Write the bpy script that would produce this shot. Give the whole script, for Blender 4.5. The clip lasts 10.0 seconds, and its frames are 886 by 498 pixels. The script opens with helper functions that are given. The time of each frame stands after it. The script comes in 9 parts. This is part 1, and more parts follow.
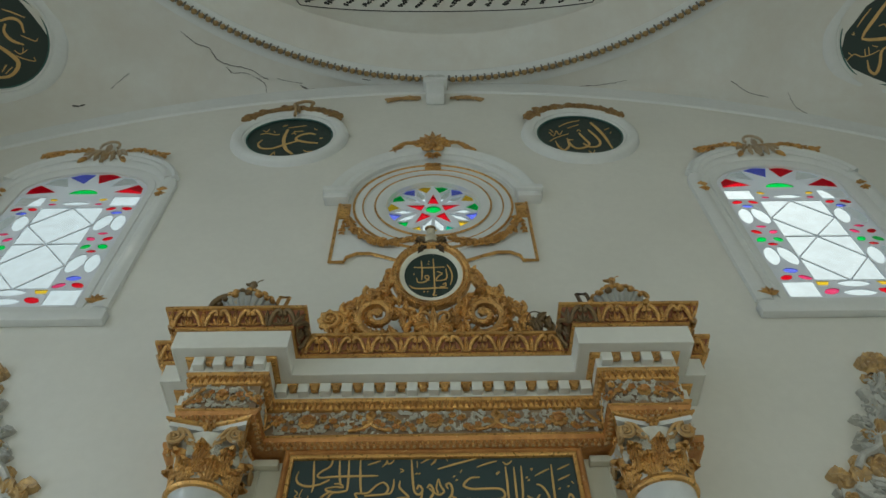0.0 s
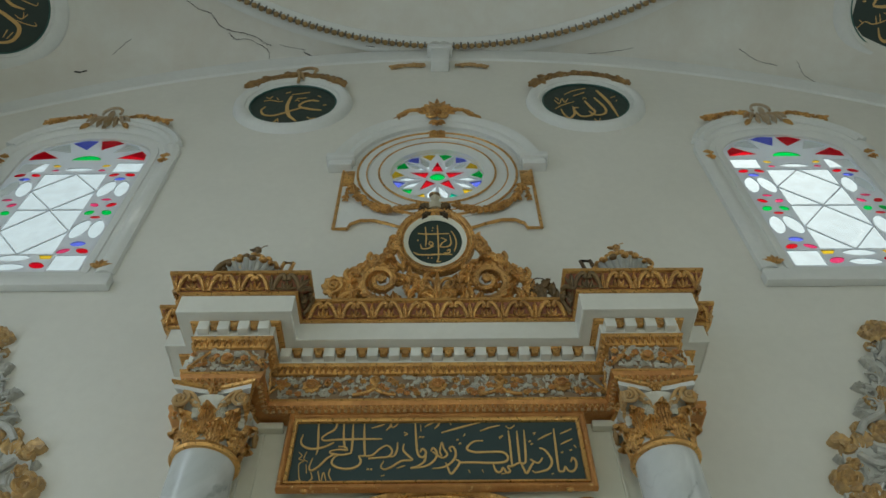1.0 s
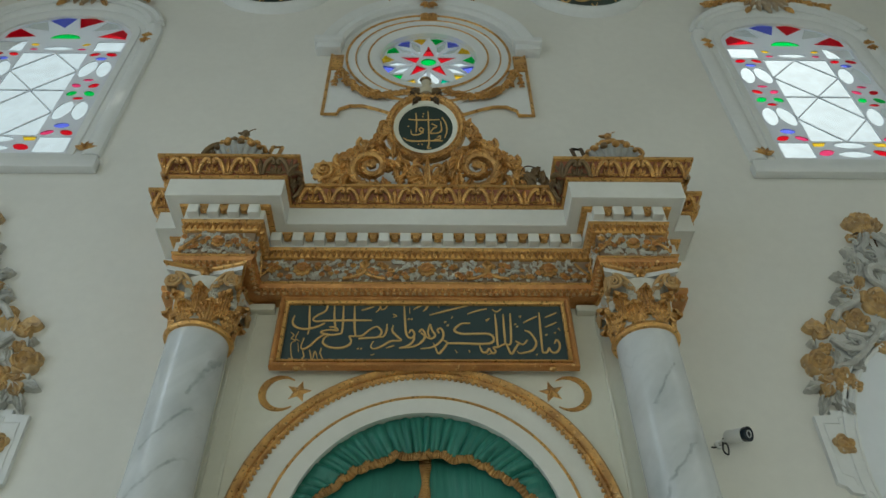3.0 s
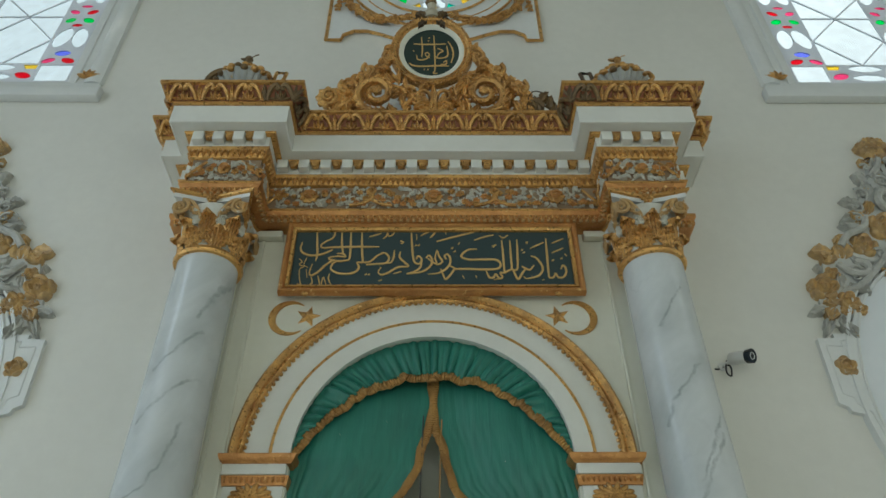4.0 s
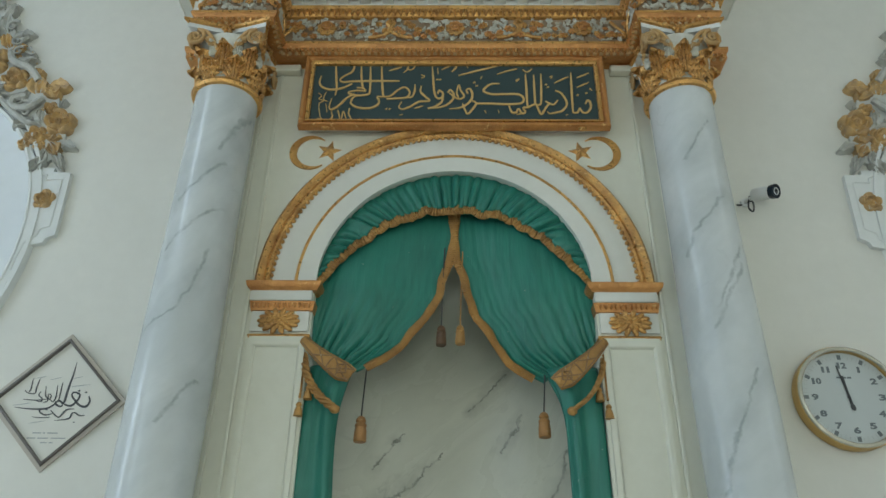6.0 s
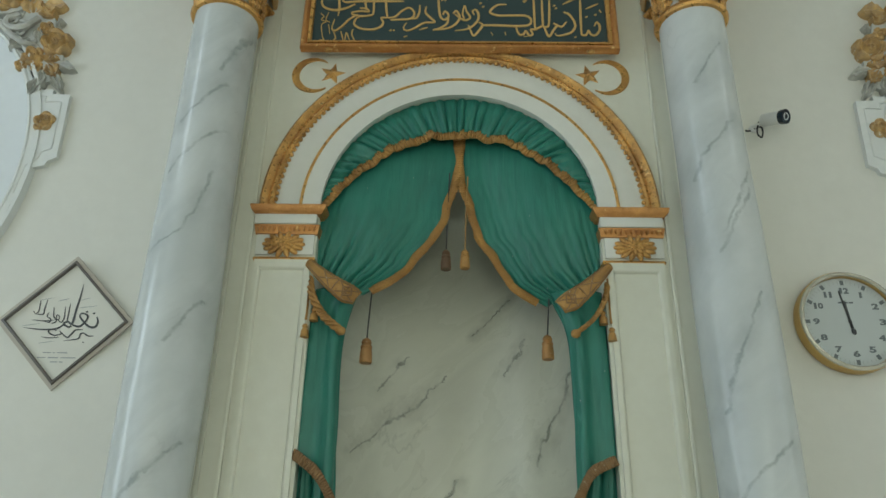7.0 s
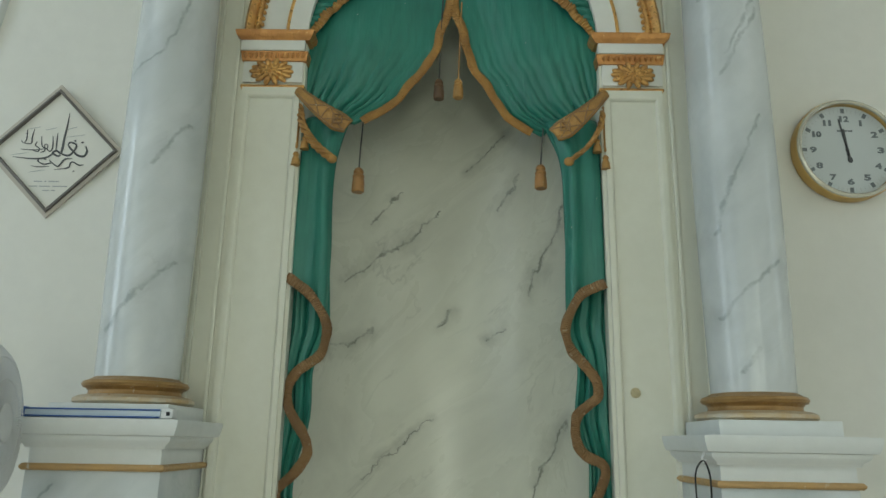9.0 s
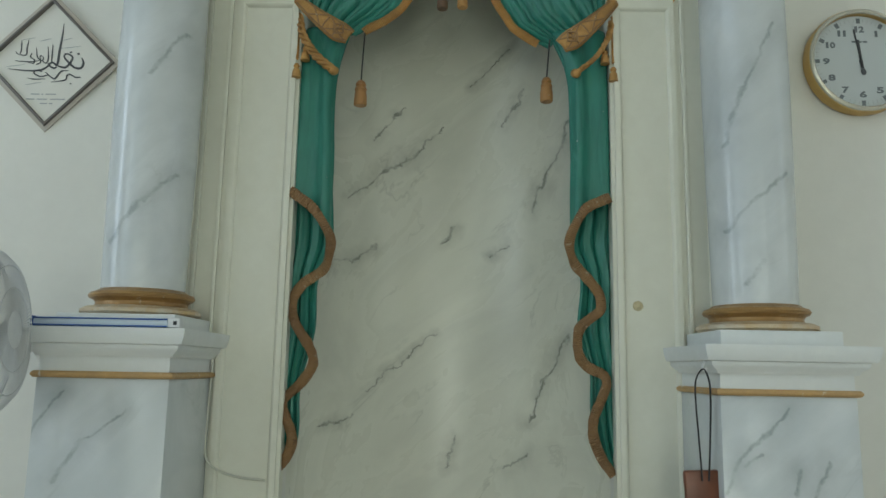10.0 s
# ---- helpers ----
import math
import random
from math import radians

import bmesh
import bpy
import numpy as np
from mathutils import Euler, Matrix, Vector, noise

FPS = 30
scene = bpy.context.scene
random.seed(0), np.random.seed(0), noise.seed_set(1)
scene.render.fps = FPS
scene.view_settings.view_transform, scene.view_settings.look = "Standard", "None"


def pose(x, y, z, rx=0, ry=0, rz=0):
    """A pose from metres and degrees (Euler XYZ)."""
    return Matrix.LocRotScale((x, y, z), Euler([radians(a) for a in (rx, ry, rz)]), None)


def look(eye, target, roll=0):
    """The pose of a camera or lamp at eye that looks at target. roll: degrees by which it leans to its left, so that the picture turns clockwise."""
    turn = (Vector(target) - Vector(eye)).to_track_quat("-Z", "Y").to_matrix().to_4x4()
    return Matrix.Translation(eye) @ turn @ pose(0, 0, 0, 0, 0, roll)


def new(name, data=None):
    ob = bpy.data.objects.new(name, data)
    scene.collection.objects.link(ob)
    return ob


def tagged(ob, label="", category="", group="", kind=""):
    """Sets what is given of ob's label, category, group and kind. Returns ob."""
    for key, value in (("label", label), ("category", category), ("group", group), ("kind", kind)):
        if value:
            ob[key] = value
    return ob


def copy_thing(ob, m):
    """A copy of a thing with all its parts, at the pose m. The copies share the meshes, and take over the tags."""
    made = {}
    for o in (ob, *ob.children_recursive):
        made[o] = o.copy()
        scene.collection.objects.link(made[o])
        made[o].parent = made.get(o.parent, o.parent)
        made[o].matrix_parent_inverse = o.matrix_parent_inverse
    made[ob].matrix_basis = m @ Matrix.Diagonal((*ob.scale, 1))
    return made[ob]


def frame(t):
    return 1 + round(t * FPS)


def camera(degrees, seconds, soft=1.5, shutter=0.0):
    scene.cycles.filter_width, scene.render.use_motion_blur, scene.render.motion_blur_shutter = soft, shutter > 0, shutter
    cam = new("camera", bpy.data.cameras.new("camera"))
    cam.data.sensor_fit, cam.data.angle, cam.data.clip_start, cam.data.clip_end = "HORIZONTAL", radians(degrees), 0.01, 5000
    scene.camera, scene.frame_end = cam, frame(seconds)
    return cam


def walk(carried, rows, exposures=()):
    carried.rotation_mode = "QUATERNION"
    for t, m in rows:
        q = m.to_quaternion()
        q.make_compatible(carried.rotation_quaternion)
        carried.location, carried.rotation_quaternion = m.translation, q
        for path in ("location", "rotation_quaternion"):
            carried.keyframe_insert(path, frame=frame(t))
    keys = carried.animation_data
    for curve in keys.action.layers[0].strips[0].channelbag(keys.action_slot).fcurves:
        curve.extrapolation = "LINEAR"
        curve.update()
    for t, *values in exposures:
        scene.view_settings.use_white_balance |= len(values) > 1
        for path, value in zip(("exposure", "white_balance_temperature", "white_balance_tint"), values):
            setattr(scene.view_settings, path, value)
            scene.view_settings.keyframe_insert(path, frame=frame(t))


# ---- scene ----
# ------------------------------------------------------------------ camera
cam = camera(61.51, 10.0)
# seconds, eye x y z, yaw, pitch, roll in degrees
ROWS = [
    (0.0, 0.0221, -3.3540, 2.0130, -0.916, 55.222, -1.368),
    (0.5, 0.0200, -3.3298, 2.0035, -0.652, 54.176, -1.063),
    (1.0, 0.0170, -3.3167, 1.9998, -0.406, 53.089, -0.707),
    (1.5, 0.0059, -3.3112, 1.9877, -0.484, 51.796, -0.596),
    (2.0, 0.0029, -3.3041, 1.9833, -1.093, 49.829, -0.603),
    (2.5, 0.0105, -3.2996, 1.9787, -1.663, 47.476, -0.812),
    (4.0, 0.0152, -3.2633, 1.9329, -0.695, 39.836, -0.463),
    (4.5, 0.0139, -3.2352, 1.9116, -0.204, 37.885, -0.087),
    (5.0, 0.0139, -3.2067, 1.8823, 0.016, 35.601, 0.253),
    (5.5, 0.0116, -3.1948, 1.8614, 0.694, 32.164, 0.471),
    (7.0, -0.0238, -3.1448, 1.7846, 0.882, 24.276, 1.000),
    (7.5, -0.0121, -3.1319, 1.7720, 0.663, 21.946, 1.082),
    (8.0, 0.0034, -3.1072, 1.7108, 0.711, 19.848, 0.887),
    (8.5, 0.0132, -3.0722, 1.6452, 0.775, 17.352, 0.849),
    (9.0, 0.0197, -3.0548, 1.6083, 0.851, 14.601, 0.994),
    (9.5, 0.0166, -3.0446, 1.5886, 0.848, 11.824, 1.095),
    (10.0, 0.0144, -3.0287, 1.5500, 0.936, 9.172, 1.060),
]


def stand(x, y, z, yaw, pitch, roll):
    return pose(x, y, z, 90 + pitch, 0, yaw) @ pose(0, 0, 0, 0, 0, roll)


EXPOSURES = [(0.0, -0.08, 6680, 1), (2.5, -0.10, 6600, 1), (4.0, 0.07, 6450, 1), (4.5, 0.07, 6300, 2), (5.5, 0.36, 6120, 2), (7.5, 0.31, 6720, -2.0), (9.0, 0.31, 6600, -1.0), (10.0, 0.29, 6350, 1.5)]
walk(cam, [(t, stand(*p)) for t, *p in ROWS], EXPOSURES)

# ------------------------------------------------------------------ world and lamps
world = bpy.data.worlds.new("sky")
scene.world = world
world.use_nodes = True
wn = world.node_tree.nodes
sky = wn.new("ShaderNodeTexSky")
sky.sky_type = "NISHITA"
sky.sun_disc = False
sky.sun_elevation = radians(52)
sky.sun_rotation = radians(150)
sky.dust_density = 3.0
wn["Background"].inputs["Strength"].default_value = 0.13
world.node_tree.links.new(sky.outputs["Color"], wn["Background"].inputs["Color"])

SUN = bpy.data.lights.new("sun", "SUN")
SUN.energy, SUN.angle, SUN.color = 2.0, radians(0.6), (1.0, 0.96, 0.9)
new("sun", SUN).matrix_world = look((10, -20, 30), (0, 0, 0))

# centre of the domed square, its half width and its floor
CX, CY, HALF = 0.15, -5.15, 5.2
ARCH_R, ARCH_TOP = 8.1, 10.16
SIDE_WINDOWS = [(-1.9, 2.0, 4.6), (-5.15, 2.0, 4.6), (-8.4, 2.0, 4.6), (-3.4, 6.1, 8.0), (-6.9, 6.1, 8.0)]
LEFT_POWER, RIGHT_POWER, BACK_POWER, LOW_FILL_POWER = 34.0, 9.0, 24.0, 76.0


def opening_lamp(name, eye, target, w, h, watts, color=(0.93, 0.98, 1.0)):
    lamp = bpy.data.lights.new(name, "AREA")
    lamp.shape, lamp.size, lamp.size_y = "RECTANGLE", w, h
    lamp.energy, lamp.color = watts, color
    new(name, lamp).matrix_world = look(eye, target)


for side in (-1, 1):
    for wy, z0, z1 in SIDE_WINDOWS:
        ex = CX + side * (HALF + 0.12)
        opening_lamp("window_daylight", (ex, wy, (z0 + z1) / 2), (CX, wy, (z0 + z1) / 2), 1.1, z1 - z0, LEFT_POWER if side < 0 else RIGHT_POWER, (0.73, 0.83, 1.0) if side < 0 else (0.86, 0.93, 1.0))
# window openings assumed in the unseen back wall, for light from the front
for wx in (-2.6, 2.9):
    opening_lamp("window_daylight", (wx, CY - HALF - 0.12, 3.3), (wx, 0, 3.3), 1.1, 2.6, BACK_POWER, (0.95, 0.985, 0.89))
# an added low opening behind the walker, unseen, that lightens the soffits
opening_lamp("added_low_fill", (CX, CY - HALF - 0.12, 1.35), (CX, 0, 1.35), 2.0, 2.6, LOW_FILL_POWER, (0.95, 0.985, 0.9))


# ------------------------------------------------------------------ materials
def nodes_of(name):
    m = bpy.data.materials.new(name)
    m.use_nodes = True
    return m, m.node_tree.nodes, m.node_tree.links, m.node_tree.nodes["Principled BSDF"]


def ramp(n, l, value, stops):
    r = n.new("ShaderNodeValToRGB")
    while len(r.color_ramp.elements) < len(stops):
        r.color_ramp.elements.new(0.5)
    for e, (p, c) in zip(r.color_ramp.elements, stops):
        e.position, e.color = p, (*c, 1)
    l.new(value, r.inputs["Fac"])
    return r.outputs["Color"]


def noise_tex(n, l, place, scale, detail=4.0, rough=0.55, distort=0.0):
    t = n.new("ShaderNodeTexNoise")
    t.inputs["Scale"].default_value = scale
    t.inputs["Detail"].default_value = detail
    t.inputs["Roughness"].default_value = rough
    t.inputs["Distortion"].default_value = distort
    l.new(place, t.inputs["Vector"])
    return t.outputs["Fac"]


def mixed(n, l, fac, a, b, how="MIX"):
    m = n.new("ShaderNodeMix")
    m.data_type, m.blend_type = "RGBA", how
    for socket, v in ((m.inputs["Factor"], fac), (m.inputs[6], a), (m.inputs[7], b)):
        if isinstance(v, (int, float)):
            socket.default_value = v
        elif isinstance(v, tuple):
            socket.default_value = (*v, 1)
        else:
            l.new(v, socket)
    return m.outputs[2]


def maths(n, l, op, a, b=0.0):
    m = n.new("ShaderNodeMath")
    m.operation = op
    for socket, v in ((m.inputs[0], a), (m.inputs[1], b)):
        if isinstance(v, (int, float)):
            socket.default_value = v
        else:
            l.new(v, socket)
    return m.outputs[0]


def bumped(n, l, height, strength, distance, bsdf):
    b = n.new("ShaderNodeBump")
    b.inputs["Strength"].default_value, b.inputs["Distance"].default_value = strength, distance
    l.new(height, b.inputs["Height"])
    l.new(b.outputs["Normal"], bsdf.inputs["Normal"])


def world_place(n, l, scale=(1, 1, 1), turn=(0, 0, 0)):
    g = n.new("ShaderNodeNewGeometry")
    mp = n.new("ShaderNodeMapping")
    mp.inputs["Scale"].default_value = scale
    mp.inputs["Rotation"].default_value = [radians(a) for a in turn]
    l.new(g.outputs["Position"], mp.inputs["Vector"])
    return mp.outputs["Vector"]


def paint(name, base, dirty, rough=0.6, spread=0.55, grain=40.0, bump=0.15, metal=0.0, big=1.2, fleck=None):
    """Painted or plastered surface: broad stains, fine grain, soft relief; fleck shows where the coat has worn off, and
    on bright gilding it paints in highlights.
    """
    m, n, l, b = nodes_of(name)
    p = world_place(n, l)
    broad = noise_tex(n, l, p, big, 5.0, 0.6, 0.4)
    fine = noise_tex(n, l, p, grain, 4.0, 0.6)
    col = mixed(n, l, ramp(n, l, broad, [(0.35, (0, 0, 0)), (0.75, (spread,) * 3)]), base, dirty)
    col = mixed(n, l, ramp(n, l, fine, [(0.3, (0, 0, 0)), (0.8, (0.35,) * 3)]), col, dirty)
    if fleck:
        worn = noise_tex(n, l, p, grain * 0.55, 5.0, 0.65)
        col = mixed(n, l, ramp(n, l, worn, [(0.63, (0, 0, 0)), (0.68, (1, 1, 1))]), col, fleck)
    l.new(col, b.inputs["Base Color"])
    b.inputs["Metallic"].default_value = metal
    l.new(ramp(n, l, fine, [(0.2, (rough - 0.1,) * 3), (0.8, (min(1, rough + 0.12),) * 3)]), b.inputs["Roughness"])
    bumped(n, l, fine, bump, 0.01, b)
    return m


def marble(name, base, cloud, vein, rough, veins, faint=0.35, turn=(0, 40, 0), seed=0.0, sway=0.11):
    """Painted marble: soft clouds, a haze of faint slanting threads, and brushed veins (x, z, x, z, width in metres)."""
    m, n, l, b = nodes_of(name)
    p = world_place(n, l, (1.0, 1.0, 1.0), turn)
    st = n.new("ShaderNodeMapping")
    st.inputs["Scale"].default_value = (0.7, 2.2, 2.2)
    st.inputs["Location"].default_value = (seed, seed * 0.7, seed * 1.3)
    l.new(p, st.inputs["Vector"])
    clouds = noise_tex(n, l, st.outputs["Vector"], 1.6, 5.0, 0.6, 0.7)
    col = mixed(n, l, ramp(n, l, clouds, [(0.32, (0, 0, 0)), (0.70, (1, 1, 1))]), base, cloud)
    field = noise_tex(n, l, st.outputs["Vector"], 1.5, 5.0, 0.58, 0.6)
    line = ramp(n, l, maths(n, l, "ABSOLUTE", maths(n, l, "SUBTRACT", field, 0.5)), [(0.0, (1, 1, 1)), (0.016, (0, 0, 0))])
    patch = ramp(n, l, noise_tex(n, l, st.outputs["Vector"], 2.1, 2.0), [(0.52, (0, 0, 0)), (0.66, (faint,) * 3)])
    col = mixed(n, l, mixed(n, l, 1.0, line, patch, "MULTIPLY"), col, vein)
    # the brushed veins, wavering about their lines
    g = n.new("ShaderNodeNewGeometry")
    warp = n.new("ShaderNodeTexNoise")
    warp.inputs["Scale"].default_value, warp.inputs["Detail"].default_value, warp.inputs["Roughness"].default_value = 9.0, 5.0, 0.62
    l.new(g.outputs["Position"], warp.inputs["Vector"])

    def vec(op, a, c):
        v = n.new("ShaderNodeVectorMath")
        v.operation = op
        for socket, val in ((v.inputs[0], a), (v.inputs[3 if op == "SCALE" else 1], c)):
            if isinstance(val, (tuple, float)):
                socket.default_value = val
            elif val is not None:
                l.new(val, socket)
        return v.outputs["Value"] if op in ("DOT_PRODUCT", "LENGTH") else v.outputs["Vector"]

    drift = vec("SCALE", vec("SUBTRACT", warp.outputs["Color"], (0.5, 0.5, 0.5)), sway)
    place = vec("MULTIPLY", vec("ADD", g.outputs["Position"], drift), (1.0, 0.0, 1.0))
    near = None
    for x0, z0, x1, z1, wide in veins:
        d = Vector((x1 - x0, 0.0, z1 - z0))
        rel = vec("SUBTRACT", place, (x0, 0.0, z0))
        run = n.new("ShaderNodeClamp")
        run.inputs["Max"].default_value = d.length
        d.normalize()
        l.new(vec("DOT_PRODUCT", rel, tuple(d)), run.inputs["Value"])
        off = n.new("ShaderNodeVectorMath")
        off.operation = "SCALE"
        off.inputs[0].default_value = tuple(d)
        l.new(run.outputs["Result"], off.inputs[3])
        far = maths(n, l, "DIVIDE", vec("LENGTH", vec("SUBTRACT", rel, off.outputs["Vector"]), None), wide)
        near = far if near is None else maths(n, l, "MINIMUM", near, far)
    if near:
        broken = ramp(n, l, noise_tex(n, l, g.outputs["Position"], 17.0, 4.0, 0.6), [(0.36, (0.18,) * 3), (0.60, (0.78,) * 3)])
        smudge = ramp(n, l, noise_tex(n, l, g.outputs["Position"], 6.0, 3.0), [(0.36, (0, 0, 0)), (0.68, (0.42,) * 3)])
        core = ramp(n, l, near, [(0.25, (1, 1, 1)), (0.95, (0, 0, 0))])
        halo = ramp(n, l, maths(n, l, "MULTIPLY", near, 0.14), [(0.0, (1, 1, 1)), (1.0, (0, 0, 0))])
        col = mixed(n, l, mixed(n, l, 1.0, halo, smudge, "MULTIPLY"), col, vein)
        col = mixed(n, l, mixed(n, l, 1.0, core, broken, "MULTIPLY"), col, vein)
    l.new(col, b.inputs["Base Color"])
    fine = noise_tex(n, l, p, 60.0)
    l.new(ramp(n, l, clouds, [(0.2, (rough,) * 3), (0.8, (rough + 0.08,) * 3)]), b.inputs["Roughness"])
    bumped(n, l, fine, 0.04, 0.01, b)
    return m


def drapery_paint(name, base, fold, shine):
    """Painted plaster cloth: long brushed streaks down the folds, dark ones, and light ones that put a shine into the
    colour.
    """
    m, n, l, b = nodes_of(name)
    streak = noise_tex(n, l, world_place(n, l, (1, 1, 0.11)), 30.0, 5.0, 0.6, 0.5)
    light = noise_tex(n, l, world_place(n, l, (1, 1, 0.16), (0, 6, 0)), 21.0, 4.0, 0.5, 0.8)
    broad = noise_tex(n, l, world_place(n, l), 4.0, 3.0)
    col = mixed(n, l, ramp(n, l, broad, [(0.35, (0, 0, 0)), (0.75, (0.55,) * 3)]), base, fold)
    col = mixed(n, l, ramp(n, l, streak, [(0.45, (0, 0, 0)), (0.75, (0.6,) * 3)]), col, fold)
    # light streaks: painted shine
    col = mixed(n, l, ramp(n, l, light, [(0.66, (0, 0, 0)), (0.78, (0.55,) * 3)]), col, shine)
    chips = noise_tex(n, l, world_place(n, l, (1, 1, 0.5)), 55.0, 3.0, 0.5)
    col = mixed(n, l, ramp(n, l, chips, [(0.755, (0, 0, 0)), (0.77, (1, 1, 1))]), col, (0.55, 0.56, 0.52))
    l.new(col, b.inputs["Base Color"])
    b.inputs["Roughness"].default_value = 0.42
    bumped(n, l, streak, 0.5, 0.012, b)
    return m


def plain(name, color, rough=0.5, metal=0.0):
    m, n, l, b = nodes_of(name)
    p = world_place(n, l)
    fine = noise_tex(n, l, p, 30.0)
    l.new(mixed(n, l, ramp(n, l, fine, [(0.3, (0, 0, 0)), (0.8, (0.3,) * 3)]), color, tuple(c * 0.75 for c in color)), b.inputs["Base Color"])
    b.inputs["Roughness"].default_value, b.inputs["Metallic"].default_value = rough, metal
    return m


def pane_glass(name, tint, haze=0.15):
    """Coloured window glass, lit from behind by the sky."""
    m, n, l, b = nodes_of(name)
    clear, gloss, mix = n.new("ShaderNodeBsdfTransparent"), n.new("ShaderNodeBsdfGlossy"), n.new("ShaderNodeMixShader")
    p = world_place(n, l)
    wave = noise_tex(n, l, p, 9.0, 2.0)
    l.new(mixed(n, l, ramp(n, l, wave, [(0.3, (0, 0, 0)), (0.8, (haze,) * 3)]), tint, tuple(c * 0.6 for c in tint)), clear.inputs["Color"])
    gloss.inputs["Roughness"].default_value = 0.08
    mix.inputs["Fac"].default_value = 0.06
    l.new(clear.outputs[0], mix.inputs[1])
    l.new(gloss.outputs[0], mix.inputs[2])
    l.new(mix.outputs[0], n["Material Output"].inputs["Surface"])
    return m


WALL = paint("wall_paint", (0.745, 0.74, 0.685), (0.64, 0.635, 0.585), 0.62, 0.5, 14.0, 0.06)
IVORY = paint("ivory_paint", (0.74, 0.745, 0.69), (0.62, 0.62, 0.55), 0.45, 0.45, 18.0, 0.05)
CREAM = paint("cream_paint", (0.745, 0.745, 0.645), (0.61, 0.60, 0.49), 0.45, 0.45, 16.0, 0.05)
WHITE = paint("white_plaster_paint", (0.75, 0.77, 0.76), (0.63, 0.65, 0.63), 0.55, 0.45, 22.0, 0.08)
CORNICE = paint("cornice_paint", (0.76, 0.77, 0.72), (0.64, 0.64, 0.58), 0.55, 0.5, 18.0, 0.08, big=2.5)
VAULT = paint("vault_paint", (0.74, 0.75, 0.71), (0.63, 0.59, 0.52), 0.7, 0.75, 8.0, 0.08, big=1.1)
# the bright fleck puts highlights into the colour
RED_GILT = paint("reddened_gilding", (0.68, 0.34, 0.11), (0.36, 0.15, 0.05), 0.34, 0.9, 50.0, 0.7, 0.5, 9.0, (0.84, 0.58, 0.26))
PALE_GOLD = paint("matt_gold_paint", (0.57, 0.355, 0.135), (0.40, 0.27, 0.14), 0.5, 0.85, 34.0, 0.6, 0.12, 9.0, (0.62, 0.57, 0.47))
PALE_SILVER = paint("matt_silver_white_paint", (0.58, 0.60, 0.58), (0.38, 0.40, 0.38), 0.5, 0.75, 35.0, 0.3, 0.05, 7.0, (0.50, 0.40, 0.24))
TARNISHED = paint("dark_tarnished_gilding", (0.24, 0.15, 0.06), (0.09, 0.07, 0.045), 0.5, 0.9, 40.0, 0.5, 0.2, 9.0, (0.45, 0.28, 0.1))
# here too the pale fleck is a painted highlight
GILT = paint("old_gilding", (0.80, 0.47, 0.155), (0.30, 0.15, 0.055), 0.30, 0.95, 62.0, 0.9, 0.65, 10.0, (0.92, 0.66, 0.32))
GILT_SMOOTH = paint("gilt_moulding", (0.80, 0.47, 0.15), (0.40, 0.20, 0.065), 0.30, 0.9, 50.0, 0.5, 0.65, 8.0, (0.50, 0.28, 0.11))
GILT_DARK = paint("blackened_gilding", (0.11, 0.07, 0.035), (0.05, 0.035, 0.02), 0.6, 0.7, 50.0, 0.5, 0.2, 5.0, (0.35, 0.22, 0.08))
SILVER = paint("silvered_plaster", (0.62, 0.64, 0.61), (0.38, 0.39, 0.36), 0.5, 0.8, 45.0, 0.4, 0.1, 7.0, (0.62, 0.40, 0.16))
PURPLE = paint("dark_red_ground", (0.36, 0.14, 0.065), (0.20, 0.07, 0.04), 0.5, 0.8, 40.0, 0.4, 0.2, 8.0)
GROUND = paint("frieze_ground", (0.36, 0.28, 0.19), (0.24, 0.15, 0.08), 0.6, 0.8, 40.0, 0.4)
BOARD = paint("black_green_board", (0.030, 0.056, 0.058), (0.040, 0.066, 0.070), 0.42, 0.6, 30.0, 0.05)
DISC = paint("dark_green_disc", (0.013, 0.032, 0.026), (0.02, 0.04, 0.033), 0.5, 0.6, 30.0, 0.05)
LETTER = paint("gilt_lettering", (0.68, 0.45, 0.17), (0.50, 0.30, 0.10), 0.5, 0.6, 30.0, 0.1, 0.15)
GREEN = drapery_paint("green_drapery_paint", (0.034, 0.215, 0.160), (0.017, 0.130, 0.098), (0.10, 0.34, 0.27))
FRIEZE_SILVER = paint("frieze_silver", (0.70, 0.71, 0.65), (0.46, 0.42, 0.33), 0.5, 0.75, 40.0, 0.4, 0.1, 9.0, (0.62, 0.40, 0.16))
BROWN_HEM = paint("brown_gilt_hem", (0.36, 0.215, 0.095), (0.20, 0.115, 0.055), 0.5, 0.85, 90.0, 0.6, 0.15, 6.0, (0.50, 0.42, 0.30))
FRINGE = paint("gilt_fringe", (0.58, 0.33, 0.10), (0.25, 0.125, 0.045), 0.5, 0.8, 90.0, 0.6, 0.2, 6.0)
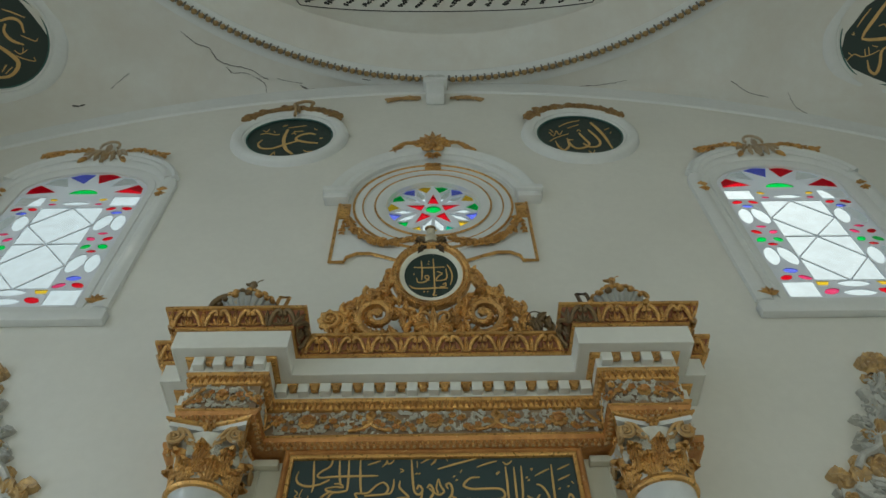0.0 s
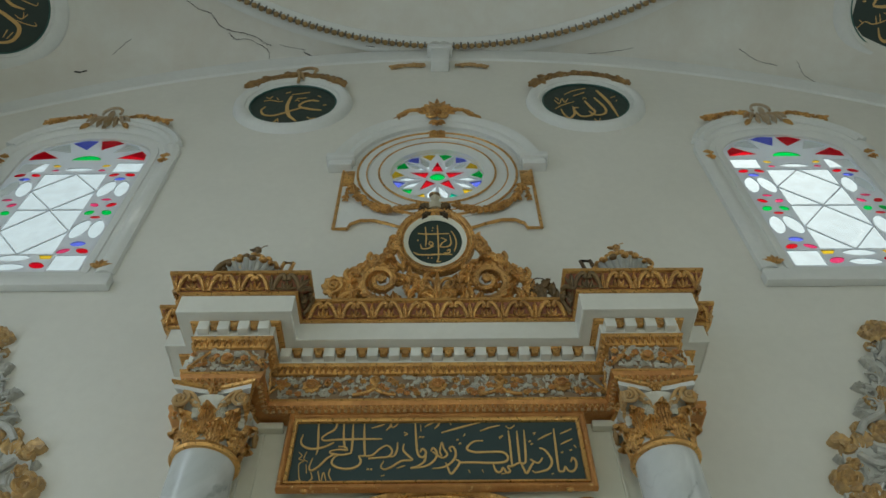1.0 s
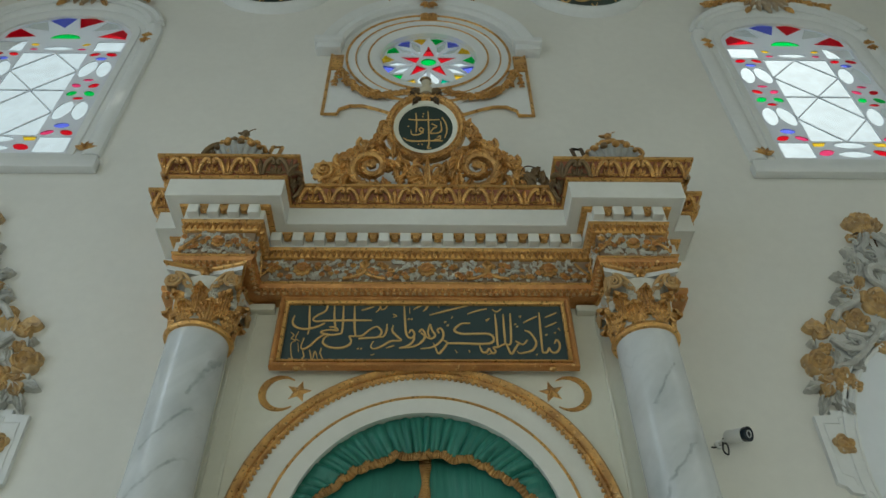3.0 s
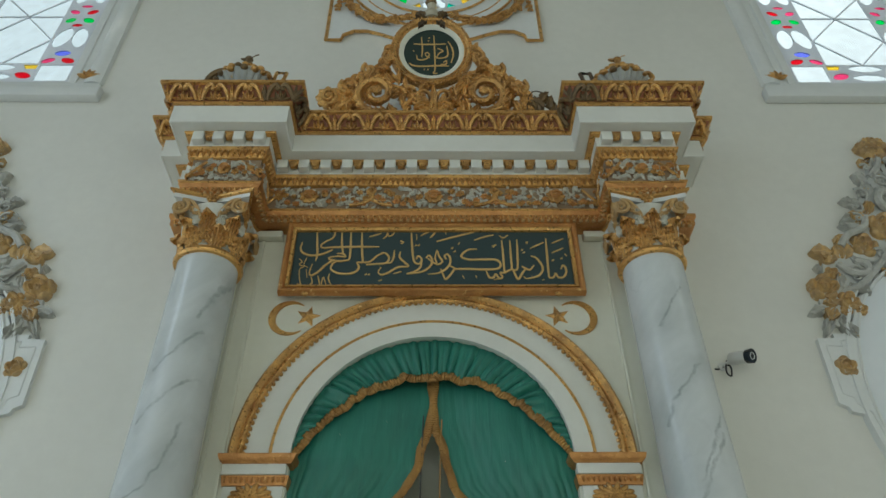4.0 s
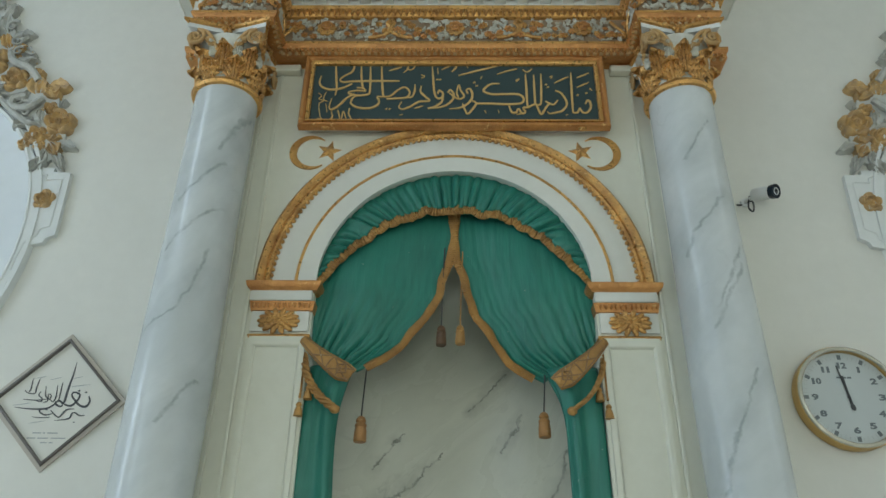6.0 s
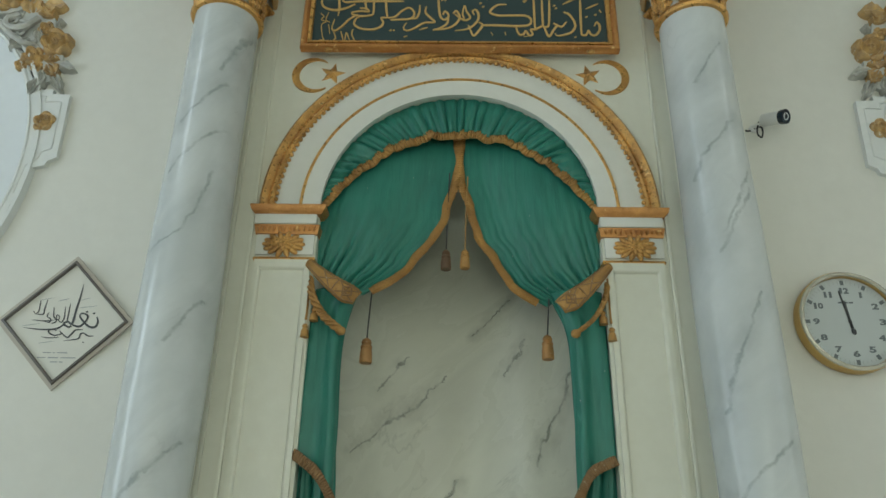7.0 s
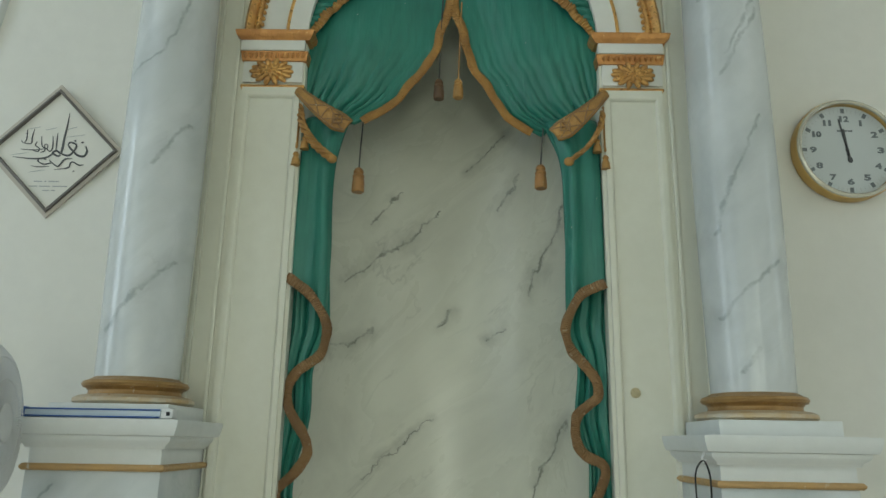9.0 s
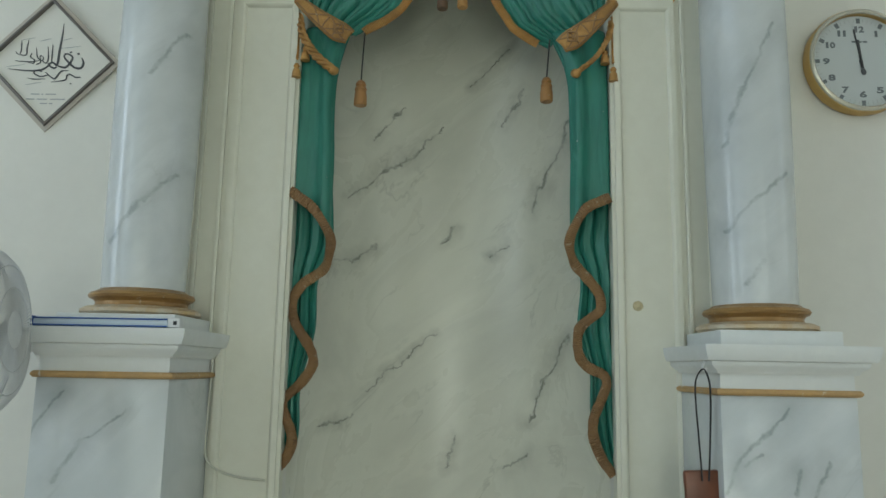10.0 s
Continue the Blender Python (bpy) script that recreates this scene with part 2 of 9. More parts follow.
COLUMN = marble("column_marble", (0.645, 0.675, 0.68), (0.51, 0.545, 0.55), (0.30, 0.33, 0.33), 0.19, [
    (-1.27, 3.03, -1.14, 3.12, 0.008), (-1.14, 3.12, -1.06, 3.40, 0.010), (-1.14, 2.62, -1.03, 2.81, 0.011), (-1.25, 1.99, -1.14, 2.13, 0.014), (-1.14, 2.13, -1.03, 2.25, 0.009),
    (-1.26, 3.40, -1.06, 3.62, 0.010), (-1.24, 3.66, -1.07, 3.86, 0.012), (-1.10, 3.93, -1.01, 4.22, 0.010),
    (1.07, 3.04, 1.23, 3.34, 0.012), (1.01, 2.39, 1.07, 2.60, 0.012), (1.07, 2.60, 1.20, 2.86, 0.009), (1.01, 2.08, 1.22, 2.28, 0.011), (1.06, 1.87, 1.12, 1.96, 0.010),
    (1.02, 3.39, 1.05, 3.50, 0.010), (1.05, 3.50, 1.20, 3.67, 0.010), (1.07, 3.88, 1.20, 4.11, 0.009), (1.09, 3.13, 1.24, 3.42, 0.009)], 0.16, (0, 48, 0), 2.0, 0.07)
NICHE = marble("niche_marble", (0.71, 0.71, 0.61), (0.59, 0.59, 0.51), (0.15, 0.155, 0.125), 0.24, [
    (-0.48, 2.345, -0.33, 2.50, 0.008), (-0.33, 2.50, -0.18, 2.62, 0.012), (-0.18, 2.62, -0.05, 2.75, 0.007), (-0.39, 2.64, -0.25, 2.84, 0.007), (0.09, 2.965, 0.28, 3.16, 0.007),
    (0.23, 2.75, 0.35, 2.92, 0.007), (0.38, 2.30, 0.50, 2.61, 0.010), (0.50, 2.61, 0.55, 2.75, 0.010), (-0.055, 2.17, 0.01, 2.24, 0.009), (0.19, 2.09, 0.255, 2.15, 0.007),
    (-0.54, 2.03, -0.46, 2.035, 0.010), (-0.46, 2.035, -0.36, 2.14, 0.008), (-0.38, 1.45, -0.08, 1.72, 0.006), (-0.57, 1.305, -0.44, 1.335, 0.008), (-0.01, 1.09, 0.02, 1.25, 0.008),
    (0.36, 1.32, 0.46, 1.56, 0.009), (0.46, 1.56, 0.53, 1.70, 0.010), (0.25, 1.10, 0.36, 1.17, 0.009)], 0.22, (0, 42, 0), 5.0)
PEDESTAL = marble("pedestal_marble", (0.62, 0.65, 0.655), (0.51, 0.55, 0.56), (0.25, 0.28, 0.28), 0.16, [
    (-1.39, 1.32, -1.295, 1.46, 0.008), (-1.31, 1.17, -1.215, 1.29, 0.011), (-1.215, 1.29, -1.08, 1.39, 0.007), (0.91, 1.17, 0.963, 1.285, 0.009), (0.963, 1.285, 1.08, 1.38, 0.010),
    (1.08, 1.38, 1.13, 1.45, 0.008), (1.135, 1.17, 1.15, 1.245, 0.011), (1.19, 1.16, 1.25, 1.27, 0.009), (0.98, 1.255, 1.03, 1.29, 0.008)], 0.16, (0, 42, 0), 9.0, 0.06)
# the floor is unseen; its pale colour is chosen to bounce light upward
BOUNCE_FLOOR = paint("pale_bounce_floor", (0.64, 0.59, 0.51), (0.54, 0.49, 0.42), 0.7, 0.6, 60.0, 0.4)


# ------------------------------------------------------------------ building helpers
def part(name, bm, material, parent=None, label="", smooth=True):
    """One mesh object from a bmesh in world places, under a thing or a part."""
    at, up = Vector(), parent
    while up:
        at, up = at + up.location, up.parent
    bm.transform(Matrix.Translation(-at))
    bmesh.ops.recalc_face_normals(bm, faces=bm.faces)
    me = bpy.data.meshes.new(name)
    bm.to_mesh(me)
    bm.free()
    me.materials.append(material)
    for poly in me.polygons:
        poly.use_smooth = smooth
    if smooth:
        me.set_sharp_from_angle(angle=radians(38))
    ob = new(name, me)
    ob.parent = parent
    if label:
        ob["label"] = label
    return ob


def thing(name, place, label, category, group="", kind=""):
    ob = new(name)
    ob.location = place
    ob.matrix_world = Matrix.Translation(place)
    ob.empty_display_size = 0.05
    return tagged(ob, label, category, group, kind)


def grid(bm, nu, nv, fn, closed=False):
    rows = [[bm.verts.new(fn(i / nu, j / nv)) for i in range(nu + (0 if closed else 1))] for j in range(nv + 1)]
    for a, b in zip(rows, rows[1:]):
        for i in range(nu):
            k = (i + 1) % len(a)
            bm.faces.new((a[i], a[k], b[k], b[i]))
    return rows


def box(bm, x0, x1, y0, y1, z0, z1, bev=0.0):
    v = [bm.verts.new((x, y, z)) for x in (x0, x1) for y in (y0, y1) for z in (z0, z1)]
    f = [bm.faces.new([v[i] for i in q]) for q in ((0, 1, 3, 2), (4, 6, 7, 5), (0, 4, 5, 1), (2, 3, 7, 6), (0, 2, 6, 4), (1, 5, 7, 3))]
    if bev:
        edges = list({e for q in f for e in q.edges})
        bmesh.ops.bevel(bm, geom=edges, offset=bev, segments=2, affect="EDGES", profile=0.5)


def ball(bm, c, r, sub=1, turn=0.0):
    r = r if isinstance(r, tuple) else (r, r, r)
    bmesh.ops.create_icosphere(bm, subdivisions=sub, radius=1.0, matrix=Matrix.Translation(c) @ Matrix.Rotation(turn, 4, "Z") @ Matrix.Diagonal((*r, 1)))


def lathe(bm, prof, seg=32, c=(0, 0, 0), caps=True):
    rows = [[bm.verts.new((c[0] + r * math.cos(2 * math.pi * k / seg), c[1] + r * math.sin(2 * math.pi * k / seg), c[2] + z)) for k in range(seg)] for r, z in prof]
    for a, b in zip(rows, rows[1:]):
        for k in range(seg):
            j = (k + 1) % seg
            bm.faces.new((a[k], a[j], b[j], b[k]))
    if caps:
        bm.faces.new(rows[0])
        bm.faces.new(rows[-1])


def tube(bm, pts, rad, seg=6, closed=False, flat=1.0):
    """A rod along points; rad is one radius or one for each point. flat squeezes it across local z."""
    pts = [Vector(p) for p in pts]
    n = len(pts)
    rads = rad if isinstance(rad, (list, tuple)) else [rad] * n
    rings, up = [], None
    for i, p in enumerate(pts):
        a, b = (pts[i - 1] if i or closed else pts[0]), (pts[(i + 1) % n] if i < n - 1 or closed else pts[-1])
        d = (b - a).normalized()
        if up is None:
            up = d.orthogonal().normalized() if abs(d.z) > 0.95 else Vector((0, 0, 1))
        side = d.cross(up)
        side = side.normalized() if side.length > 1e-6 else d.orthogonal().normalized()
        up = side.cross(d).normalized()
        rings.append([bm.verts.new(p + rads[i] * (math.cos(2 * math.pi * k / seg) * side + flat * math.sin(2 * math.pi * k / seg) * up)) for k in range(seg)])
    pairs = list(zip(rings, rings[1:])) + ([(rings[-1], rings[0])] if closed else [])
    for a, b in pairs:
        for k in range(seg):
            j = (k + 1) % seg
            bm.faces.new((a[k], a[j], b[j], b[k]))
    if not closed:
        bm.faces.new(rings[0])
        bm.faces.new(rings[-1])


def plate(bm, outer, holes, z0, z1):
    """A slab in local x, y with holes, from z0 to z1."""
    made = []
    for z in (z0, z1):
        loops, edges = [], []
        for loop in (outer, *holes):
            vs = [bm.verts.new((x, y, z)) for x, y in loop]
            edges += [bm.edges.new((vs[i - 1], vs[i])) for i in range(len(vs))]
            loops.append(vs)
        bmesh.ops.triangle_fill(bm, use_beauty=True, use_dissolve=False, edges=edges)
        made.append(loops)
    for a, b in zip(*made):
        for i in range(len(a)):
            bm.faces.new((a[i - 1], a[i], b[i], b[i - 1]))


def sweep(bm, path, prof, closed=False):
    """A moulding: prof of (outward, height) carried along a path in x, y with mitred corners; outward is to the path's right."""
    pts = [Vector((p[0], p[1], 0)) for p in path]
    n, rows = len(pts), []
    for i, p in enumerate(pts):
        dirs = []
        if i > 0 or closed:
            dirs.append((p - pts[i - 1]).normalized())
        if i < n - 1 or closed:
            dirs.append((pts[(i + 1) % n] - p).normalized())
        norms = [Vector((d.y, -d.x, 0)) for d in dirs]
        m = sum(norms, Vector()) / len(norms)
        m = m / max(m.length_squared, 0.15)
        rows.append([bm.verts.new((p.x + m.x * o, p.y + m.y * o, h)) for o, h in prof])
    for a, b in list(zip(rows, rows[1:])) + ([(rows[-1], rows[0])] if closed else []):
        for k in range(len(prof) - 1):
            bm.faces.new((a[k], a[k + 1], b[k + 1], b[k]))
    if not closed:
        for r in (rows[0], rows[-1]):
            if len(r) > 2:
                bm.faces.new(r)


def arc(cx, cy, r, a0, a1, n, ry=None):
    ry = r if ry is None else ry
    return [(cx + r * math.cos(radians(a0 + (a1 - a0) * k / n)), cy + ry * math.sin(radians(a0 + (a1 - a0) * k / n))) for k in range(n + 1)]


def smooth_path(pts, per=8):
    """Catmull-Rom through a few points."""
    pts = [Vector(p) for p in pts]
    ext, out = [2 * pts[0] - pts[1], *pts, 2 * pts[-1] - pts[-2]], []
    for i in range(1, len(ext) - 2):
        a, b, c, d = ext[i - 1 : i + 3]
        for k in range(per):
            t = k / per
            out.append(0.5 * (2 * b + (c - a) * t + (2 * a - 5 * b + 4 * c - d) * t * t + (3 * b - a - 3 * c + d) * t**3))
    return out + [pts[-1]]


def upright(x, y, z, lean=0.0, heading=0.0):
    """Local x, y, z become right, up and out of the north wall; lean tips the top into the room."""
    return pose(x, y, z, 90 + lean, 0, heading)


# ------------------------------------------------------------------ the hall
def arch_z(x):
    return ARCH_TOP - ARCH_R + math.sqrt(ARCH_R**2 - (x - CX) ** 2)


X_L, X_R, Y_B = CX - HALF, CX + HALF, CY - HALF
WIN_X, WIN_HALF, WIN_BOTTOM, WIN_SPRING, WIN_TOP = 3.11, 0.56, 6.15, 7.78, 8.13
ROUND_Z, ROUND_R = 7.46, 0.40
NICHE_HALF, NICHE_SPRING = 0.65, 3.365


def window_outline(cx, half, bottom, spring, top):
    return [(cx - half, bottom), (cx + half, bottom)] + arc(cx, spring, half, 0, 180, 20, top - spring)


def niche_outline(half, spring, bottom):
    return [(-half, bottom), (half, bottom)] + arc(0, spring, half, 0, 180, 32)


bm = bmesh.new()
edge = [(X_L, 0.0), (X_R, 0.0)] + [(x, arch_z(x)) for x in np.linspace(X_R, X_L, 41)]
plate(bm, edge, [window_outline(-WIN_X, WIN_HALF, WIN_BOTTOM, WIN_SPRING, WIN_TOP), window_outline(WIN_X, WIN_HALF, WIN_BOTTOM, WIN_SPRING, WIN_TOP),
                 arc(0, ROUND_Z, ROUND_R, 0, 352, 44), niche_outline(NICHE_HALF, NICHE_SPRING, 0.02)], -0.15, 0.0)
bm.transform(upright(0, 0, 0))
tagged(part("wall_north", bm, WALL, smooth=False), "pale cream painted plaster wall behind the prayer niche", "wall", kind="structure")

for name, x, s in (("wall_west", X_L, -1), ("wall_east", X_R, 1)):
    bm = bmesh.new()
    side_edge = [(0.0, 0.0), (2 * HALF, 0.0)] + [(HALF + u, arch_z(CX + u)) for u in np.linspace(HALF, -HALF, 41)]
    plate(bm, side_edge, [[(-wy - 0.55, z0), (-wy + 0.55, z0), (-wy + 0.55, z1), (-wy - 0.55, z1)] for wy, z0, z1 in SIDE_WINDOWS], 0.0, 0.35)
    bm.transform(Matrix(((0, 0, s, x), (-1, 0, 0, 0.05), (0, 1, 0, 0), (0, 0, 0, 1))))
    tagged(part(name, bm, WALL, smooth=False), "pale cream plaster side wall with window openings", "wall", kind="structure")
# the low middle hole is added for the fill lamp
bm = bmesh.new()
plate(bm, edge, [[(wx - 0.55, 2.0), (wx + 0.55, 2.0), (wx + 0.55, 4.6), (wx - 0.55, 4.6)] for wx in (-2.6, 2.9)] + [[(CX - 1.0, 0.04), (CX + 1.0, 0.04), (CX + 1.0, 2.66), (CX - 1.0, 2.66)]], 0.0, 0.35)
bm.transform(upright(0, Y_B + 0.05, 0))
tagged(part("wall_south", bm, WALL, smooth=False), "unseen pale cream plaster wall with an opening added for low fill light", "wall", kind="structure")
bm = bmesh.new()
box(bm, X_L - 0.4, X_R + 0.4, Y_B - 0.4, 1.4, -0.2, 0.0)
tagged(part("floor", bm, BOUNCE_FLOOR, smooth=False), "unseen floor of the hall, kept pale beige to bounce light upward", "floor", kind="structure")

# bright hazy sky beyond the windows of the north wall
m, n, l, b = nodes_of("hazy_sky")
b.inputs["Base Color"].default_value = (0, 0, 0, 1)
b.inputs["Emission Color"].default_value = (0.86, 0.95, 1.0, 1)
b.inputs["Emission Strength"].default_value = 0.88
bm = bmesh.new()
box(bm, -16, 16, 7.0, 7.1, -1.0, 40.0)
tagged(part("backdrop", bm, m, smooth=False), "bright hazy white sky outside the windows", "sky", kind="structure")

# vault: four curved corners between the wall arches and the ring of the dome
RING_R, RING_Z = 5.1, 10.16


def vault(u, v):
    quarter, w = divmod(u * 4, 1.0)
    phi = radians(-45 + 90 * w)
    side = HALF * math.tan(phi)
    low = Vector((side, HALF, arch_z(CX + side)))
    high = Vector((RING_R * math.sin(phi), RING_R * math.cos(phi), RING_Z))
    p = low.lerp(high, v)
    gap = (high - low).length
    p += Vector((math.sin(phi), math.cos(phi), 0.9)) * gap * 0.16 * math.sin(math.pi * v)
    return Matrix.Rotation(-quarter * math.pi / 2, 4, "Z") @ p + Vector((CX, CY + 0.05, 0))


bm = bmesh.new()
grid(bm, 160, 12, vault, closed=True)
tagged(part("ceiling", bm, VAULT), "cracked off-white plaster vault below the dome", "ceiling", kind="structure")


def dome_point(az, t):
    """az in degrees from north; t from 0 at the ring to 1 at the crown: a cove, then the shell."""
    if t < 0.12:
        s = t / 0.12
        r, z = RING_R - 0.10 - 0.38 * s, 0.10 + 0.22 * s**0.7
    else:
        e = (t - 0.12) / 0.88 * math.pi / 2
        r, z = (RING_R - 0.48) * math.cos(e), 0.32 + 3.9 * math.sin(e)
    return Vector((CX + r * math.sin(radians(az)), CY + 0.05 + r * math.cos(radians(az)), RING_Z + z))


bm = bmesh.new()
grid(bm, 96, 32, lambda u, v: dome_point(360 * u, v * 0.995), closed=True)
tagged(part("dome", bm, VAULT), "plain off-white dome above a moulded ring", "dome", kind="structure")
bm = bmesh.new()
ring_path = [(CX + RING_R * math.sin(a), CY + 0.05 + RING_R * math.cos(a)) for a in np.linspace(0, 2 * math.pi, 128, endpoint=False)]
sweep(bm, ring_path, [(-0.06, -0.012), (0.03, -0.012), (0.05, 0.0), (0.09, 0.03), (0.09, 0.06), (0.13, 0.10), (0.13, 0.12), (-0.1, 0.12)], closed=True)
bm.transform(Matrix.Translation((0, 0, RING_Z)))
tagged(part("trim", bm, WHITE), "white moulded ring at the foot of the dome", "cornice", kind="structure")

# ------------------------------------------------------------------ relief ornament, in local x, y with z outward
def leaf(bm, x, y, ang, length, width, high, bend=0.0, lobes=3, z=0.0, steps=8):
    """A lobed relief leaf that starts at x, y and points along ang degrees."""
    rows, p, a = [], Vector((x, y, 0)), radians(ang)
    section = ((-1, 0), (-0.62, 0.85), (0, 0.55), (0.62, 0.85), (1, 0))
    if steps > 10:
        section = ((-1, 0), (-0.92, 0.42), (-0.72, 0.80), (-0.45, 0.90), (-0.18, 0.66), (0, 0.50), (0.18, 0.66), (0.45, 0.90), (0.72, 0.80), (0.92, 0.42), (1, 0))
    for k in range(steps + 1):
        t = k / steps
        w = 0.5 * width * max(0.02, math.sin(math.pi * t**0.75)) ** 0.8 * (1 - 0.38 * abs(math.sin(lobes * math.pi * t)))
        h = high * (0.3 + 0.7 * math.sin(math.pi * min(1, t * 0.9 + 0.1)) + 0.35 * t * t)
        side = Vector((-math.sin(a), math.cos(a), 0))
        rows.append([bm.verts.new(p + side * w * s + Vector((0, 0, z + h * q))) for s, q in section])
        p = p + Vector((math.cos(a), math.sin(a), 0)) * length / steps
        a += radians(bend) / steps
    for b, c in zip(rows, rows[1:]):
        for i in range(len(section)):
            j = (i + 1) % len(section)
            bm.faces.new((b[i], b[j], c[j], c[i]))
    bm.faces.new(rows[0])
    bm.faces.new(rows[-1])


def scroll(bm, x, y, r, turns, start, rod, z=0.0, hand=1, seg=6):
    """A spiral rod that winds inwards."""
    n = max(10, int(14 * turns))
    pts, rads = [], []
    for k in range(n + 1):
        t = k / n
        a = radians(start) + hand * 2 * math.pi * turns * t
        q = r * (1 - 0.86 * t**0.85)
        pts.append((x + q * math.cos(a), y + q * math.sin(a), z + rod * 0.7 + rod * 0.5 * t))
        rads.append(rod * (1 - 0.5 * t))
    tube(bm, pts, rads, seg)
    ball(bm, (*pts[-1][:2], z + rod), rod * 1.1)


def rosette(bm, x, y, r, petals=6, high=0.4, z=0.0, turn=0.0):
    for k in range(petals):
        a = 2 * math.pi * k / petals + turn
        ball(bm, (x + 0.62 * r * math.cos(a), y + 0.62 * r * math.sin(a), z + r * high * 0.35), (0.42 * r, 0.36 * r, high * r * 0.55), 1, a)
    for k in range(5):
        a = 2 * math.pi * k / 5 + turn + 0.4
        ball(bm, (x + 0.3 * r * math.cos(a), y + 0.3 * r * math.sin(a), z + r * high * 0.7), (0.26 * r, 0.2 * r, high * r * 0.5), 1, a)
    ball(bm, (x, y, z + r * high), (0.18 * r, 0.18 * r, high * r * 0.5))


def palmette(bm, x, y, size, leaves=7, spread=150, z=0.0, high=0.12):
    for k in range(leaves):
        a = 90 + spread * (k / (leaves - 1) - 0.5)
        ln = size * (1 - 0.45 * abs(k / (leaves - 1) - 0.5) * 2)
        leaf(bm, x, y, a, ln, size * 0.34, size * high, bend=(90 - a) * -0.35, z=z + 0.003 * (k % 2))
    ball(bm, (x, y, z + size * high), (size * 0.13, size * 0.13, size * high))


def garland(bm, pts, size, rng, z=0.0, flowers=0.4):
    """Leaves and small flowers along a line."""
    pts = [Vector((*p[:2], 0)) for p in pts]
    for i, p in enumerate(pts):
        d = pts[min(i + 1, len(pts) - 1)] - pts[max(i - 1, 0)]
        a = math.degrees(math.atan2(d.y, d.x))
        s = size * rng.uniform(0.8, 1.2)
        for off in (38, -38):
            leaf(bm, p.x, p.y, a + off + rng.uniform(-20, 20), s * 1.35, s * 1.0, s * 0.42, bend=rng.uniform(-40, 40), z=z + rng.uniform(0, 0.3) * s, steps=6)
        if rng.random() < flowers:
            rosette(bm, p.x + rng.uniform(-0.2, 0.2) * s, p.y + rng.uniform(-0.2, 0.2) * s, s * 0.75, 5, 0.5, z + s * 0.2, rng.uniform(0, 6))
        else:
            ball(bm, (p.x, p.y, z + 0.3 * s), (s * 0.55, s * 0.42, s * 0.5), 1, radians(a))


def along(pts, n):
    """n places at even steps on a line of points."""
    pts = [Vector((*p[:2], 0)) for p in pts]
    run = [0.0]
    for a, b in zip(pts, pts[1:]):
        run.append(run[-1] + (b - a).length)
    out = []
    for k in range(n):
        s = run[-1] * k / (n - 1)
        i = max(j for j in range(len(run) - 1) if run[j] <= s + 1e-9)
        out.append(pts[i].lerp(pts[i + 1], (s - run[i]) / max(1e-9, run[i + 1] - run[i])))
    return out


def written(name, text, x0, x1, y0, y1, m, material, parent, high=0.004, fat=0.0, slant=0.0):
    """Raised lettering that fills a box of local x, y; m lays it into the world."""
    curve = bpy.data.curves.new(name, "FONT")
    curve.body, curve.extrude, curve.offset, curve.resolution_u = text, 0.01, fat, 3
    ob = bpy.data.objects.new(name, curve)
    me = bpy.data.meshes.new_from_object(ob)
    bpy.data.objects.remove(ob)
    bm = bmesh.new()
    bm.from_mesh(me)
    bpy.data.meshes.remove(me)
    xs, ys = [v.co.x for v in bm.verts], [v.co.y for v in bm.verts]
    ax, ay = min(xs), min(ys)
    kx, ky = (x1 - x0) / (max(xs) - ax), (y1 - y0) / (max(ys) - ay)
    for v in bm.verts:
        up = (v.co.y - ay) * ky
        v.co = Vector((x0 + (v.co.x - ax) * kx + slant * up, y0 + up, high if v.co.z > 0 else 0.0))
    bm.transform(m)
    return part(name, bm, material, parent, smooth=False)


def pen_strokes(bm, strokes, z=0.0, high=0.004):
    """Flat pen strokes of changing width: each is a line of (x, y, width)."""
    for stroke in strokes:
        pts = smooth_path([(x, y, w) for x, y, w in stroke], 5)
        left, right = [], []
        for i, p in enumerate(pts):
            a, b = pts[max(i - 1, 0)], pts[min(i + 1, len(pts) - 1)]
            d = Vector((b.x - a.x, b.y - a.y, 0)).normalized()
            o = Vector((-d.y, d.x, 0)) * p.z * 0.5
            left.append(Vector((p.x, p.y, 0)) + o)
            right.append(Vector((p.x, p.y, 0)) - o)
        rows = [[bm.verts.new((q.x, q.y, h)) for q in (a, b) for h in (z, z + high)] for a, b in zip(left, right)]
        for a, b in zip(rows, rows[1:]):
            for i, j in ((0, 1), (1, 3), (3, 2), (2, 0)):
                bm.faces.new((a[i], a[j], b[j], b[i]))
        for r in (rows[0], rows[-1]):
            bm.faces.new((r[0], r[1], r[3], r[2]))


# ------------------------------------------------------------------ the niche and its portal
SLAB = -0.06
FRONT = upright(0, SLAB, 0)
bm = bmesh.new()


def niche_shell(u, v):
    a = math.pi * u
    if v < 0.7:
        z, k = NICHE_SPRING * v / 0.7, 1.0
    else:
        e = (v - 0.7) / 0.3 * math.pi / 2
        z, k = NICHE_SPRING + NICHE_HALF * math.sin(e), math.cos(e) * 0.999 + 0.001
    return Vector((-(NICHE_HALF + 0.004) * math.cos(a) * k, 0.58 * math.sin(a) * k, z))


grid(bm, 40, 60, niche_shell)
tagged(part("niche", bm, NICHE), "prayer niche lining painted as grey green veined marble", "niche", kind="structure")

portal = thing("portal", (0, 0, 0), "cream painted plaster portal framing the prayer niche", "portal", kind="structure")
bm = bmesh.new()
